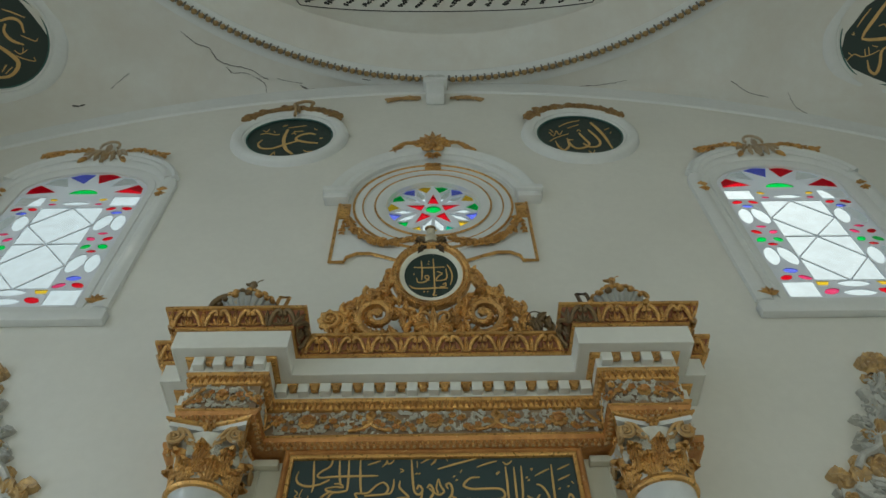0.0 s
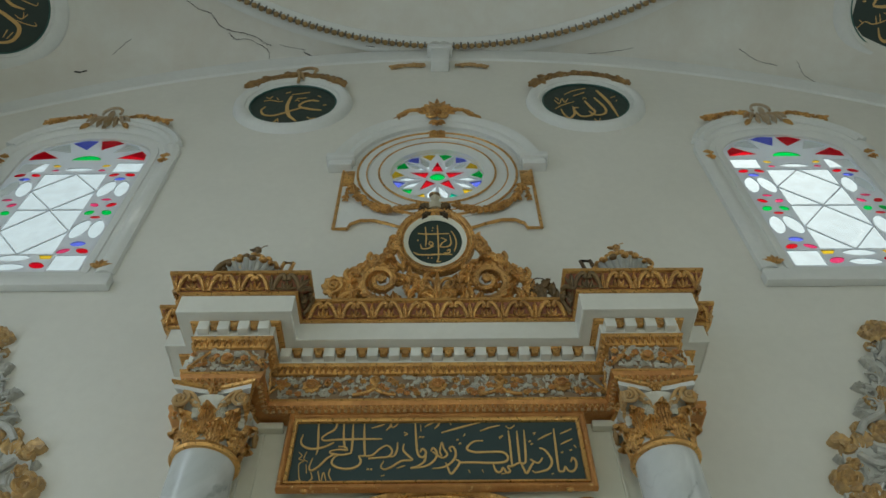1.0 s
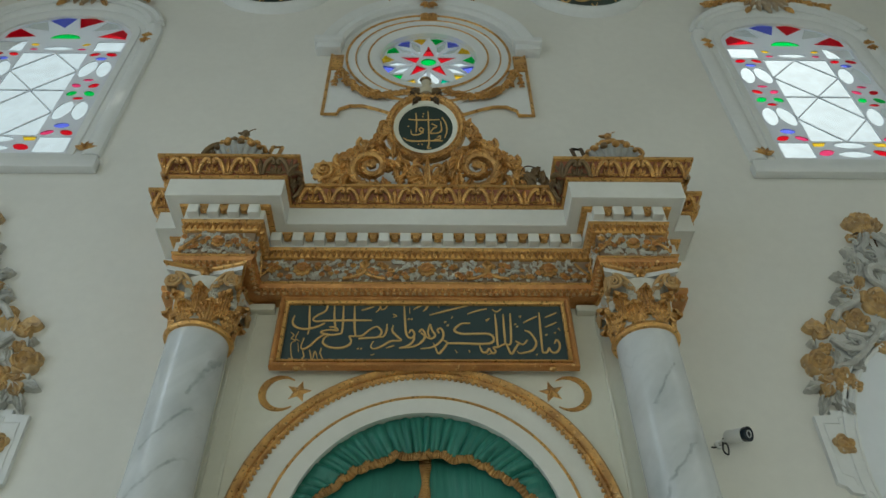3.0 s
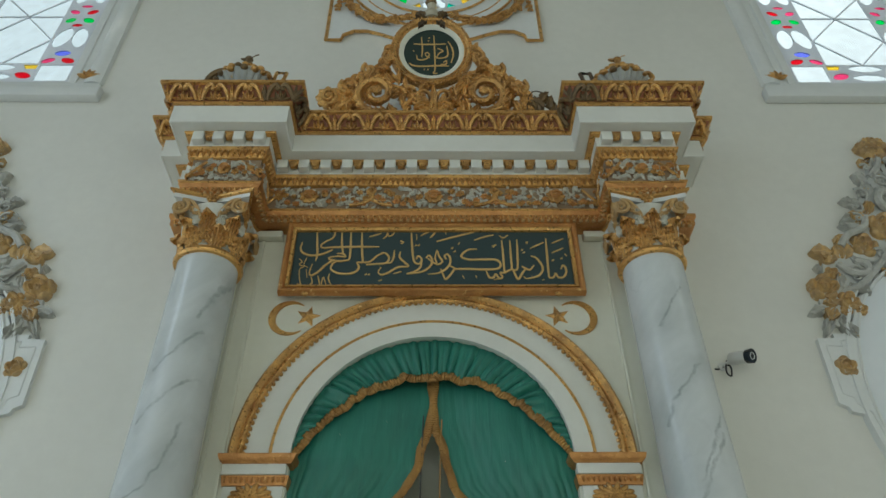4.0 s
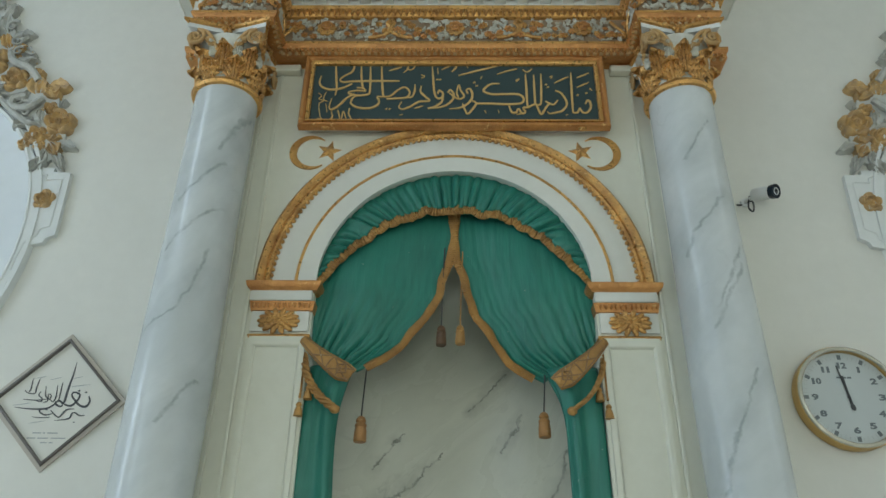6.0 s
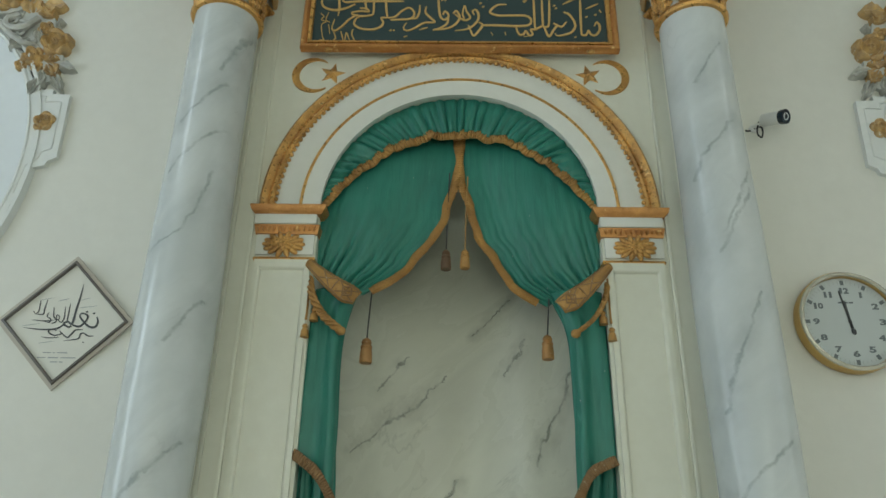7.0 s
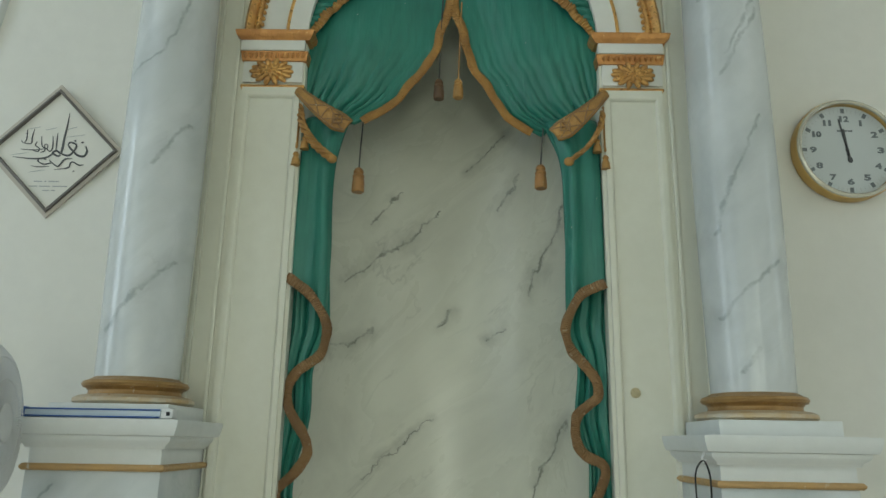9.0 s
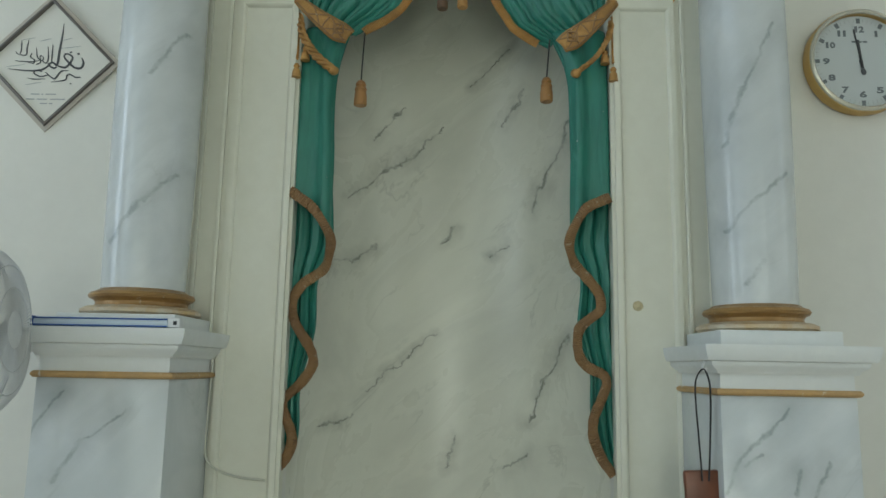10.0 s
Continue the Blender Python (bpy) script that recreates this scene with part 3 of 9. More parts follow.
plate(bm, [(-1.36, 0), (1.36, 0), (1.36, 4.8), (-1.36, 4.8)], [niche_outline(NICHE_HALF, NICHE_SPRING, 0.03)], -0.004, -SLAB)
bm.transform(upright(0, 0, 0))
part("slab", bm, CREAM, portal, smooth=False)

# archivolt with gilt mouldings
bm = bmesh.new()
sweep(bm, arc(0, NICHE_SPRING, 0.645, 0, 180, 60), [(0.0, -0.004), (0.0, 0.022), (0.09, 0.022), (0.095, 0.014), (0.21, 0.014), (0.24, 0.0)])
bm.transform(FRONT)
part("archivolt", bm, IVORY, portal, "smooth white arch band")
bm = bmesh.new()
sweep(bm, arc(0, NICHE_SPRING, 0.862, 0, 180, 72), [(0.0, 0.0), (0.0, 0.018), (0.014, 0.028), (0.027, 0.022), (0.032, 0.033), (0.054, 0.046), (0.066, 0.034), (0.069, 0.0)])
bm.transform(FRONT)
part("arch_moulding", bm, GILT, portal, "gilt outer arch moulding")
bm = bmesh.new()
for x, y in arc(0, NICHE_SPRING, 0.856, 1.2, 178.8, 86):
    a = math.atan2(y - NICHE_SPRING, x)
    ball(bm, (x, y, 0.020), (0.0105, 0.0125, 0.012), 1, a)
bm.transform(FRONT)
part("arch_beads", bm, GILT, portal, "gilt bead row of the arch")
bm = bmesh.new()
tube(bm, [(x, y, 0.02) for x, y in arc(0, NICHE_SPRING, 0.737, 0, 180, 60)], 0.0085, 6)
bm.transform(FRONT)
part("arch_fillet", bm, GILT_SMOOTH, portal, "thin gilt arch line")

for s in (-1, 1):
    # pilaster with sunk panel, impost, rosette
    bm = bmesh.new()
    x0, x1 = sorted((s * 0.665, s * 0.92))
    plate(bm, [(x0, 0), (x1, 0), (x1, 3.11), (x0, 3.11)], [[(x0 + 0.02, 0.12), (x1 - 0.02, 0.12), (x1 - 0.02, 3.075), (x0 + 0.02, 3.075)]], 0.0, 0.016)
    sweep(bm, [(x0 + 0.02, 0.12), (x0 + 0.02, 3.075), (x1 - 0.02, 3.075), (x1 - 0.02, 0.12)], [(0.0, 0.016), (0.006, 0.013), (0.012, 0.003), (0.012, 0.0)])
    bm.transform(FRONT)
    part("pilaster", bm, CREAM, portal, smooth=False)
    bm = bmesh.new()
    box(bm, x0 - 0.004, x1 + 0.006, 3.135, 3.235, 0.0, 0.014, 0.003)
    box(bm, x0 - 0.02, x1 + 0.012, 3.283, 3.333, 0.0, 0.03, 0.004)
    bm.transform(FRONT)
    part("impost", bm, IVORY, portal, "white impost block")
    path = [(x0 - 0.002, 0.1), (x0 - 0.002, 0.0), (x1 - 0.008, 0.0), (x1 - 0.008, 0.05)] if s > 0 else [(x0 + 0.008, 0.05), (x0 + 0.008, 0.0), (x1 + 0.002, 0.0), (x1 + 0.002, 0.1)]
    bm = bmesh.new()
    sweep(bm, path, [(0.0, 3.333), (0.03, 3.333), (0.034, 3.342), (0.045, 3.35), (0.05, 3.366), (0.05, 3.374), (0.0, 3.374)])
    bm.transform(Matrix.Translation((0, SLAB, 0)))
    part("impost_cap", bm, RED_GILT, portal, "gilt impost moulding")
    bm = bmesh.new()
    sweep(bm, path, [(0.0, 3.236), (0.018, 3.236), (0.02, 3.246), (0.026, 3.28), (0.0, 3.282)])
    for k in range(12):
        ball(bm, (x0 + 0.005 + k * 0.0232, -0.02, 3.262), (0.0095, 0.014, 0.017))
    bm.transform(Matrix.Translation((0, SLAB, 0)))
    part("bead_band", bm, RED_GILT, portal, "gilt egg band")
    bm = bmesh.new()
    sweep(bm, path, [(0.0, 3.104), (0.014, 3.106), (0.018, 3.114), (0.014, 3.122), (0.0, 3.124)])
    bm.transform(Matrix.Translation((0, SLAB, 0)))
    part("astragal", bm, GILT_SMOOTH, portal, "thin gilt moulding")
    bm = bmesh.new()
    for k in range(14):
        a = 2 * math.pi * k / 14
        ball(bm, (0.060 * math.cos(a), 0.036 * math.sin(a), 0.006 + 0.003 * (k % 2)), (0.027, 0.0125, 0.011), 2, math.atan2(0.036 * math.sin(a), 0.060 * math.cos(a)))
    for k in range(10):
        a = 2 * math.pi * (k + 0.5) / 10
        ball(bm, (0.031 * math.cos(a), 0.020 * math.sin(a), 0.014), (0.018, 0.009, 0.010), 2, math.atan2(0.020 * math.sin(a), 0.031 * math.cos(a)))
    rosette(bm, 0, 0, 0.020, 6, 0.6, 0.014)
    bm.transform(Matrix.Diagonal((1.14, 1.08, 1, 1)))
    bm.transform(upright(s * 0.795, SLAB - 0.014, 3.182))
    part("rosette", bm, GILT, portal, "gilt flower boss")
    # upright fillets between pilaster and column
    bm = bmesh.new()
    for a, b, h in ((0.945, 0.962, 0.012), (1.03, 1.048, 0.02), (1.048, 1.30, 0.03)):
        u0, u1 = sorted((s * a, s * b))
        box(bm, u0, u1, 0.0, 4.70, 0.0, h, 0.003)
    bm.transform(FRONT)
    part("fillet", bm, CREAM, portal)
    bm = bmesh.new()
    u0, u1 = sorted((s * 0.845, s * 1.02))
    box(bm, u0, u1, 4.655, 4.70, 0.0, 0.05, 0.006)
    bm.transform(FRONT)
    part("corner_block", bm, CREAM, portal)

bm = bmesh.new()
rosette(bm, 0, 0, 0.02, 6, 0.5)
ball(bm, (0, 0, 0), (0.021, 0.021, 0.006), 2)
bm.transform(upright(0.745, SLAB - 0.002, 1.812))
tagged(part("wall_boss", bm, paint("yellowed_plaster", (0.62, 0.55, 0.36), (0.45, 0.38, 0.2), 0.6)), "small round yellowed plaster boss on the pilaster", "boss")

# crescents and stars
for s in (-1, 1):
    bm = bmesh.new()
    outer = arc(0, 0, 0.106, 48, 312, 34)
    inner = arc(0.022, 0.0, 0.090, 300, 60, 30)
    plate(bm, outer + inner, [], 0.0, 0.008)
    bmesh.ops.bevel(bm, geom=[e for e in bm.edges if all(v.co.z > 0.007 for v in e.verts) and len({f.normal.z > 0.5 for f in e.link_faces}) > 1], offset=0.003, segments=1, affect="EDGES")
    if s > 0:
        bm.transform(Matrix.Diagonal((-1, 1, 1, 1)))
    bm.transform(upright(s * 0.748, SLAB, 4.136))
    tagged(part("crescent", bm, GILT_SMOOTH), "gilt crescent in relief beside the arch", "crescent", "emblems by the arch")
    bm = bmesh.new()
    pts = [(0.068 * math.cos(radians(90 + 36 * k)) if k % 2 == 0 else 0.029 * math.cos(radians(90 + 36 * k)),
            0.068 * math.sin(radians(90 + 36 * k)) if k % 2 == 0 else 0.029 * math.sin(radians(90 + 36 * k))) for k in range(10)]
    base, top = [bm.verts.new((x, y, 0)) for x, y in pts], bm.verts.new((0, 0, 0.018))
    for i in range(10):
        bm.faces.new((base[i - 1], base[i], top))
    bm.faces.new(base)
    bm.transform(upright(s * 0.650, SLAB, 4.148) @ pose(0, 0, 0, 0, 0, 12 * s))
    tagged(part("star", bm, GILT, smooth=False), "small gilt five pointed star in relief", "star", "emblems by the arch")

# ------------------------------------------------------------------ inscription panel
panel = thing("inscription_panel", (0, SLAB, 4.26), "black green board with gilt calligraphy in a gilt frame", "inscription")
PANEL = upright(0, SLAB - 0.07, -0.062)
bm = bmesh.new()
box(bm, -0.765, 0.755, 4.335, 4.75, -0.012, 0.0)
bm.transform(PANEL)
part("board", bm, BOARD, panel, smooth=False)
bm = bmesh.new()
box(bm, -0.77, 0.76, 4.335, 4.745, -0.068, -0.012)
bm.transform(PANEL)
part("backing", bm, IVORY, panel, "cream painted backing block", smooth=False)
bm = bmesh.new()
sweep(bm, [(-0.765, 4.345), (0.755, 4.345), (0.755, 4.738), (-0.765, 4.738)], [(0.0, -0.05), (0.0, 0.010), (0.006, 0.012), (0.012, 0.012), (0.016, 0.022), (0.026, 0.032), (0.038, 0.032), (0.044, 0.024), (0.044, -0.014), (0.0, -0.014)], closed=True)
bm.transform(PANEL)
part("frame", bm, RED_GILT, panel, "brown gilt moulded frame")
bm = bmesh.new()
sweep(bm, [(-0.757, 4.353), (0.747, 4.353), (0.747, 4.730), (-0.757, 4.730)], [(0.0, 0.0), (0.0, 0.014), (0.004, 0.022), (0.012, 0.026), (0.018, 0.026), (0.020, 0.0)], closed=True)
bm.transform(PANEL)
part("inner_fillet", bm, GILT_SMOOTH, panel, "bright gilt inner fillet")
for x in (-0.665, 0.655):
    bm = bmesh.new()
    ball(bm, (x, 4.297, 0.012), (0.022, 0.016, 0.014), 2)
    bm.transform(PANEL)
    part("knob", bm, GILT, panel, "small gilt drop")
# words from right to left, drawn as pen strokes of (x, z, width)
def pen_word(name, *strokes):
    bm = bmesh.new()
    for k, stroke in enumerate(strokes):
        pen_strokes(bm, [[(x, z, 0.88 * w) for x, z, w in stroke]], 0.0, 0.004 + 0.0005 * k + 0.0002 * (len(panel.children) % 3))
    bm.transform(PANEL)
    part(name, bm, LETTER, panel, smooth=False)


pen_word("word", [(0.685, 4.468, 0.0081), (0.698, 4.492, 0.0122), (0.711, 4.475, 0.0132), (0.710, 4.440, 0.0132), (0.690, 4.411, 0.0132), (0.667, 4.411, 0.0122), (0.653, 4.440, 0.0101)], [(0.653, 4.440, 0.0101), (0.640, 4.411, 0.0122), (0.624, 4.408, 0.0122), (0.616, 4.411, 0.0111)], [(0.623, 4.682, 0.0071), (0.620, 4.587, 0.0132), (0.617, 4.481, 0.0132), (0.616, 4.411, 0.0101)])
pen_word("word", [(0.532, 4.557, 0.0091), (0.558, 4.544, 0.0122), (0.582, 4.501, 0.0132), (0.587, 4.462, 0.0132), (0.563, 4.423, 0.0132), (0.527, 4.409, 0.0122), (0.494, 4.403, 0.0081), (0.482, 4.417, 0.0051)], [(0.542, 4.492, 0.0091), (0.518, 4.462, 0.0111), (0.492, 4.473, 0.0111), (0.477, 4.485, 0.0081)], [(0.497, 4.471, 0.0101), (0.476, 4.440, 0.0132), (0.451, 4.398, 0.0132), (0.437, 4.430, 0.0122), (0.427, 4.465, 0.0101)])
pen_word("word", [(0.462, 4.675, 0.0071), (0.459, 4.573, 0.0132), (0.453, 4.478, 0.0122), (0.440, 4.459, 0.0122), (0.422, 4.464, 0.0101)], [(0.423, 4.668, 0.0071), (0.422, 4.573, 0.0132), (0.422, 4.464, 0.0122)], [(0.378, 4.671, 0.0071), (0.380, 4.586, 0.0132), (0.380, 4.487, 0.0122), (0.382, 4.445, 0.0101)], [(0.422, 4.464, 0.0111), (0.403, 4.455, 0.0122), (0.382, 4.442, 0.0122), (0.358, 4.440, 0.0111), (0.368, 4.412, 0.0111), (0.350, 4.403, 0.0122), (0.333, 4.432, 0.0111), (0.320, 4.409, 0.0122), (0.300, 4.409, 0.0122), (0.288, 4.437, 0.0101), (0.283, 4.465, 0.0061)])
pen_word("word", [(0.239, 4.606, 0.0081), (0.188, 4.600, 0.0122), (0.152, 4.557, 0.0142), (0.191, 4.533, 0.0142), (0.267, 4.533, 0.0142), (0.338, 4.531, 0.0142), (0.363, 4.502, 0.0132), (0.347, 4.471, 0.0142), (0.285, 4.464, 0.0142), (0.184, 4.468, 0.0142), (0.116, 4.468, 0.0122)], [(0.092, 4.488, 0.0081), (0.112, 4.468, 0.0122), (0.083, 4.416, 0.0132), (0.065, 4.400, 0.0111), (0.051, 4.434, 0.0101), (0.040, 4.468, 0.0061)])
pen_word("word", [(0.070, 4.536, 0.0091), (0.061, 4.559, 0.0111), (0.078, 4.569, 0.0122), (0.092, 4.540, 0.0132), (0.088, 4.499, 0.0132), (0.061, 4.461, 0.0132), (0.023, 4.439, 0.0101), (-0.029, 4.432, 0.0051)])
pen_word("word", [(0.019, 4.509, 0.0101), (0.010, 4.543, 0.0101), (0.021, 4.597, 0.0081), (0.031, 4.557, 0.0111), (0.049, 4.520, 0.0122), (0.028, 4.499, 0.0111), (0.003, 4.509, 0.0101), (-0.028, 4.539, 0.0091)])
pen_word("word", [(-0.038, 4.543, 0.0101), (-0.023, 4.562, 0.0111), (-0.005, 4.526, 0.0132), (-0.019, 4.483, 0.0132), (-0.062, 4.448, 0.0122), (-0.142, 4.433, 0.0051)])
pen_word("word", [(-0.123, 4.730, 0.0071), (-0.117, 4.640, 0.0132), (-0.109, 4.546, 0.0132), (-0.097, 4.510, 0.0122), (-0.076, 4.504, 0.0122), (-0.062, 4.533, 0.0122), (-0.081, 4.558, 0.0111), (-0.092, 4.535, 0.0101)], [(-0.062, 4.528, 0.0111), (-0.070, 4.478, 0.0122), (-0.105, 4.447, 0.0111), (-0.142, 4.437, 0.0051)])
pen_word("word", [(-0.179, 4.589, 0.0071), (-0.182, 4.549, 0.0122), (-0.154, 4.513, 0.0132), (-0.134, 4.486, 0.0111), (-0.189, 4.480, 0.0122), (-0.238, 4.444, 0.0132), (-0.275, 4.429, 0.0101), (-0.293, 4.447, 0.0081), (-0.280, 4.480, 0.0061)])
pen_word("word", [(-0.213, 4.599, 0.0071), (-0.214, 4.553, 0.0122), (-0.228, 4.513, 0.0111), (-0.255, 4.508, 0.0101)], [(-0.377, 4.512, 0.0101), (-0.340, 4.519, 0.0122), (-0.304, 4.559, 0.0111), (-0.266, 4.579, 0.0111), (-0.240, 4.546, 0.0122), (-0.256, 4.509, 0.0122), (-0.311, 4.502, 0.0122), (-0.361, 4.498, 0.0111)], [(-0.398, 4.733, 0.0071), (-0.392, 4.640, 0.0132), (-0.385, 4.559, 0.0132), (-0.378, 4.512, 0.0111)], [(-0.382, 4.512, 0.0111), (-0.410, 4.511, 0.0101), (-0.399, 4.483, 0.0122), (-0.409, 4.454, 0.0132), (-0.448, 4.435, 0.0132), (-0.508, 4.439, 0.0122), (-0.547, 4.467, 0.0122), (-0.540, 4.504, 0.0101), (-0.521, 4.519, 0.0071)])
pen_word("word", [(-0.459, 4.733, 0.0071), (-0.454, 4.640, 0.0132), (-0.452, 4.566, 0.0122), (-0.455, 4.530, 0.0101)], [(-0.509, 4.733, 0.0071), (-0.502, 4.640, 0.0132), (-0.489, 4.564, 0.0122)], [(-0.455, 4.530, 0.0111), (-0.505, 4.521, 0.0122), (-0.556, 4.531, 0.0122), (-0.562, 4.546, 0.0091), (-0.518, 4.555, 0.0101), (-0.477, 4.552, 0.0111), (-0.489, 4.572, 0.0101), (-0.524, 4.575, 0.0081)], [(-0.534, 4.530, 0.0101), (-0.574, 4.500, 0.0122), (-0.614, 4.448, 0.0122), (-0.647, 4.425, 0.0111), (-0.660, 4.446, 0.0081), (-0.650, 4.501, 0.0051)])
pen_word("word", [(-0.648, 4.743, 0.0071), (-0.639, 4.653, 0.0132), (-0.631, 4.572, 0.0122), (-0.635, 4.524, 0.0061)], [(-0.720, 4.656, 0.0061), (-0.726, 4.612, 0.0111), (-0.708, 4.579, 0.0132), (-0.661, 4.561, 0.0142), (-0.601, 4.572, 0.0132), (-0.550, 4.602, 0.0091)])
pen_word("word", [(-0.579, 4.730, 0.0081), (-0.563, 4.750, 0.0101), (-0.547, 4.728, 0.0122), (-0.557, 4.687, 0.0122), (-0.593, 4.660, 0.0111), (-0.617, 4.633, 0.0101), (-0.600, 4.615, 0.0122), (-0.543, 4.620, 0.0132), (-0.430, 4.623, 0.0142), (-0.338, 4.623, 0.0122), (-0.296, 4.623, 0.0081)])
pen_word("pen_mark", [(-0.357, 4.695, 0.0061), (-0.321, 4.708, 0.0101), (-0.289, 4.722, 0.0061)])
pen_word("pen_mark", [(-0.278, 4.681, 0.0051), (-0.260, 4.702, 0.0091), (-0.254, 4.725, 0.0071), (-0.247, 4.700, 0.0081), (-0.227, 4.709, 0.0081), (-0.216, 4.731, 0.0071)])
pen_word("pen_mark", [(-0.182, 4.667, 0.0081), (-0.163, 4.655, 0.0061), (-0.180, 4.644, 0.0051)])
pen_word("pen_mark", [(-0.093, 4.716, 0.0051), (-0.091, 4.673, 0.0061)])
pen_word("pen_mark", [(-0.071, 4.702, 0.0051), (-0.045, 4.720, 0.0091), (-0.024, 4.730, 0.0061)])
pen_word("pen_mark", [(-0.013, 4.692, 0.0051), (0.002, 4.709, 0.0081), (0.011, 4.730, 0.0061)])
pen_word("pen_mark", [(-0.212, 4.435, 0.0051), (-0.188, 4.444, 0.0091), (-0.168, 4.452, 0.0051)])
pen_word("pen_mark", [(-0.290, 4.388, 0.0051), (-0.271, 4.395, 0.0071)])
pen_word("pen_mark", [(-0.648, 4.416, 0.0061), (-0.638, 4.380, 0.0081), (-0.650, 4.358, 0.0061), (-0.625, 4.358, 0.0051)])
pen_word("pen_mark", [(-0.613, 4.422, 0.0071), (-0.604, 4.391, 0.0081), (-0.597, 4.358, 0.0051)])
pen_word("pen_mark", [(-0.590, 4.358, 0.0051), (-0.583, 4.413, 0.0081), (-0.563, 4.358, 0.0051)])
pen_word("pen_mark", [(-0.552, 4.435, 0.0071), (-0.555, 4.401, 0.0081), (-0.535, 4.358, 0.0051)])
pen_word("pen_mark", [(-0.725, 4.539, 0.0041), (-0.707, 4.519, 0.0061), (-0.720, 4.498, 0.0051), (-0.693, 4.485, 0.0051), (-0.715, 4.464, 0.0051), (-0.705, 4.390, 0.0061), (-0.696, 4.365, 0.0071), (-0.717, 4.368, 0.0041)])
pen_word("pen_mark", [(-0.685, 4.545, 0.0041), (-0.695, 4.499, 0.0051), (-0.673, 4.480, 0.0041)])
pen_word("pen_mark", [(-0.679, 4.467, 0.0041), (-0.669, 4.409, 0.0051)])
pen_word("pen_mark", [(0.018, 4.661, 0.0081), (0.117, 4.695, 0.0132), (0.229, 4.730, 0.0081)])
pen_word("pen_mark", [(0.226, 4.670, 0.0061), (0.279, 4.693, 0.0111), (0.335, 4.709, 0.0071)])
pen_word("pen_mark", [(0.366, 4.704, 0.0061), (0.388, 4.687, 0.0091), (0.416, 4.709, 0.0071)])
pen_word("pen_mark", [(0.324, 4.627, 0.0061), (0.344, 4.638, 0.0081), (0.328, 4.619, 0.0061)])
pen_word("pen_mark", [(0.530, 4.609, 0.0061), (0.571, 4.634, 0.0111), (0.609, 4.654, 0.0061)])
pen_word("pen_mark", [(0.653, 4.648, 0.0061), (0.688, 4.665, 0.0101), (0.720, 4.682, 0.0061)])
pen_word("pen_mark", [(0.648, 4.580, 0.0061), (0.681, 4.597, 0.0101), (0.713, 4.614, 0.0061)])
pen_word("pen_mark", [(0.717, 4.573, 0.0081), (0.726, 4.557, 0.0051)])
pen_word("pen_mark", [(0.508, 4.653, 0.0051), (0.521, 4.658, 0.0071), (0.514, 4.643, 0.0051)])
pen_word("pen_mark", [(-0.018, 4.688, 0.0051), (-0.003, 4.709, 0.0091), (0.009, 4.730, 0.0061)])
pen_word("pen_mark", [(0.065, 4.730, 0.0071), (0.071, 4.714, 0.0051)])
pen_word("pen_mark", [(0.137, 4.637, 0.0051), (0.145, 4.654, 0.0061)])
pen_word("pen_mark", [(0.156, 4.423, 0.0051), (0.164, 4.404, 0.0051)])
pen_word("pen_mark", [(0.227, 4.423, 0.0051), (0.231, 4.406, 0.0051)])
pen_word("pen_mark", [(0.322, 4.396, 0.0051), (0.362, 4.404, 0.0071)])
pen_word("pen_mark", [(0.578, 4.392, 0.0051), (0.589, 4.398, 0.0061)])
pen_word("dot", [(-0.365, 4.428, 0.0041), (-0.359, 4.431, 0.0111), (-0.354, 4.435, 0.0041)])
pen_word("dot", [(-0.348, 4.428, 0.0041), (-0.342, 4.431, 0.0111), (-0.337, 4.435, 0.0041)])
pen_word("dot", [(-0.102, 4.629, 0.0041), (-0.096, 4.633, 0.0111), (-0.089, 4.637, 0.0041)])
pen_word("dot", [(-0.086, 4.629, 0.0041), (-0.080, 4.633, 0.0111), (-0.074, 4.637, 0.0041)])
pen_word("dot", [(0.479, 4.596, 0.0041), (0.486, 4.600, 0.0111), (0.492, 4.604, 0.0041)])
pen_word("dot", [(0.488, 4.579, 0.0041), (0.495, 4.583, 0.0111), (0.501, 4.587, 0.0041)])
pen_word("dot", [(0.097, 4.609, 0.0041), (0.103, 4.613, 0.0111), (0.110, 4.617, 0.0041)])
pen_word("dot", [(0.110, 4.586, 0.0041), (0.117, 4.590, 0.0111), (0.123, 4.594, 0.0041)])
pen_word("dot", [(0.642, 4.523, 0.0041), (0.648, 4.527, 0.0111), (0.655, 4.531, 0.0041)])
pen_word("dot", [(0.689, 4.538, 0.0041), (0.696, 4.541, 0.0111), (0.702, 4.545, 0.0041)])

# ------------------------------------------------------------------ entablature
CORE = [(-1.465, 0.0), (-1.465, -0.13), (-1.345, -0.13), (-1.345, -0.39), (-0.95, -0.39), (-0.95, -0.17), (0.95, -0.17), (0.95, -0.39), (1.345, -0.39), (1.345, -0.13), (1.465, -0.13), (1.465, 0.0)]
entablature = thing("entablature", (0, 0, 4.70), "white entablature with gilt carved mouldings and dentils", "entablature", kind="structure")


def run(name, prof, material, label=""):
    bm = bmesh.new()
    sweep(bm, CORE, prof)
    return part(name, bm, material, entablature, label)


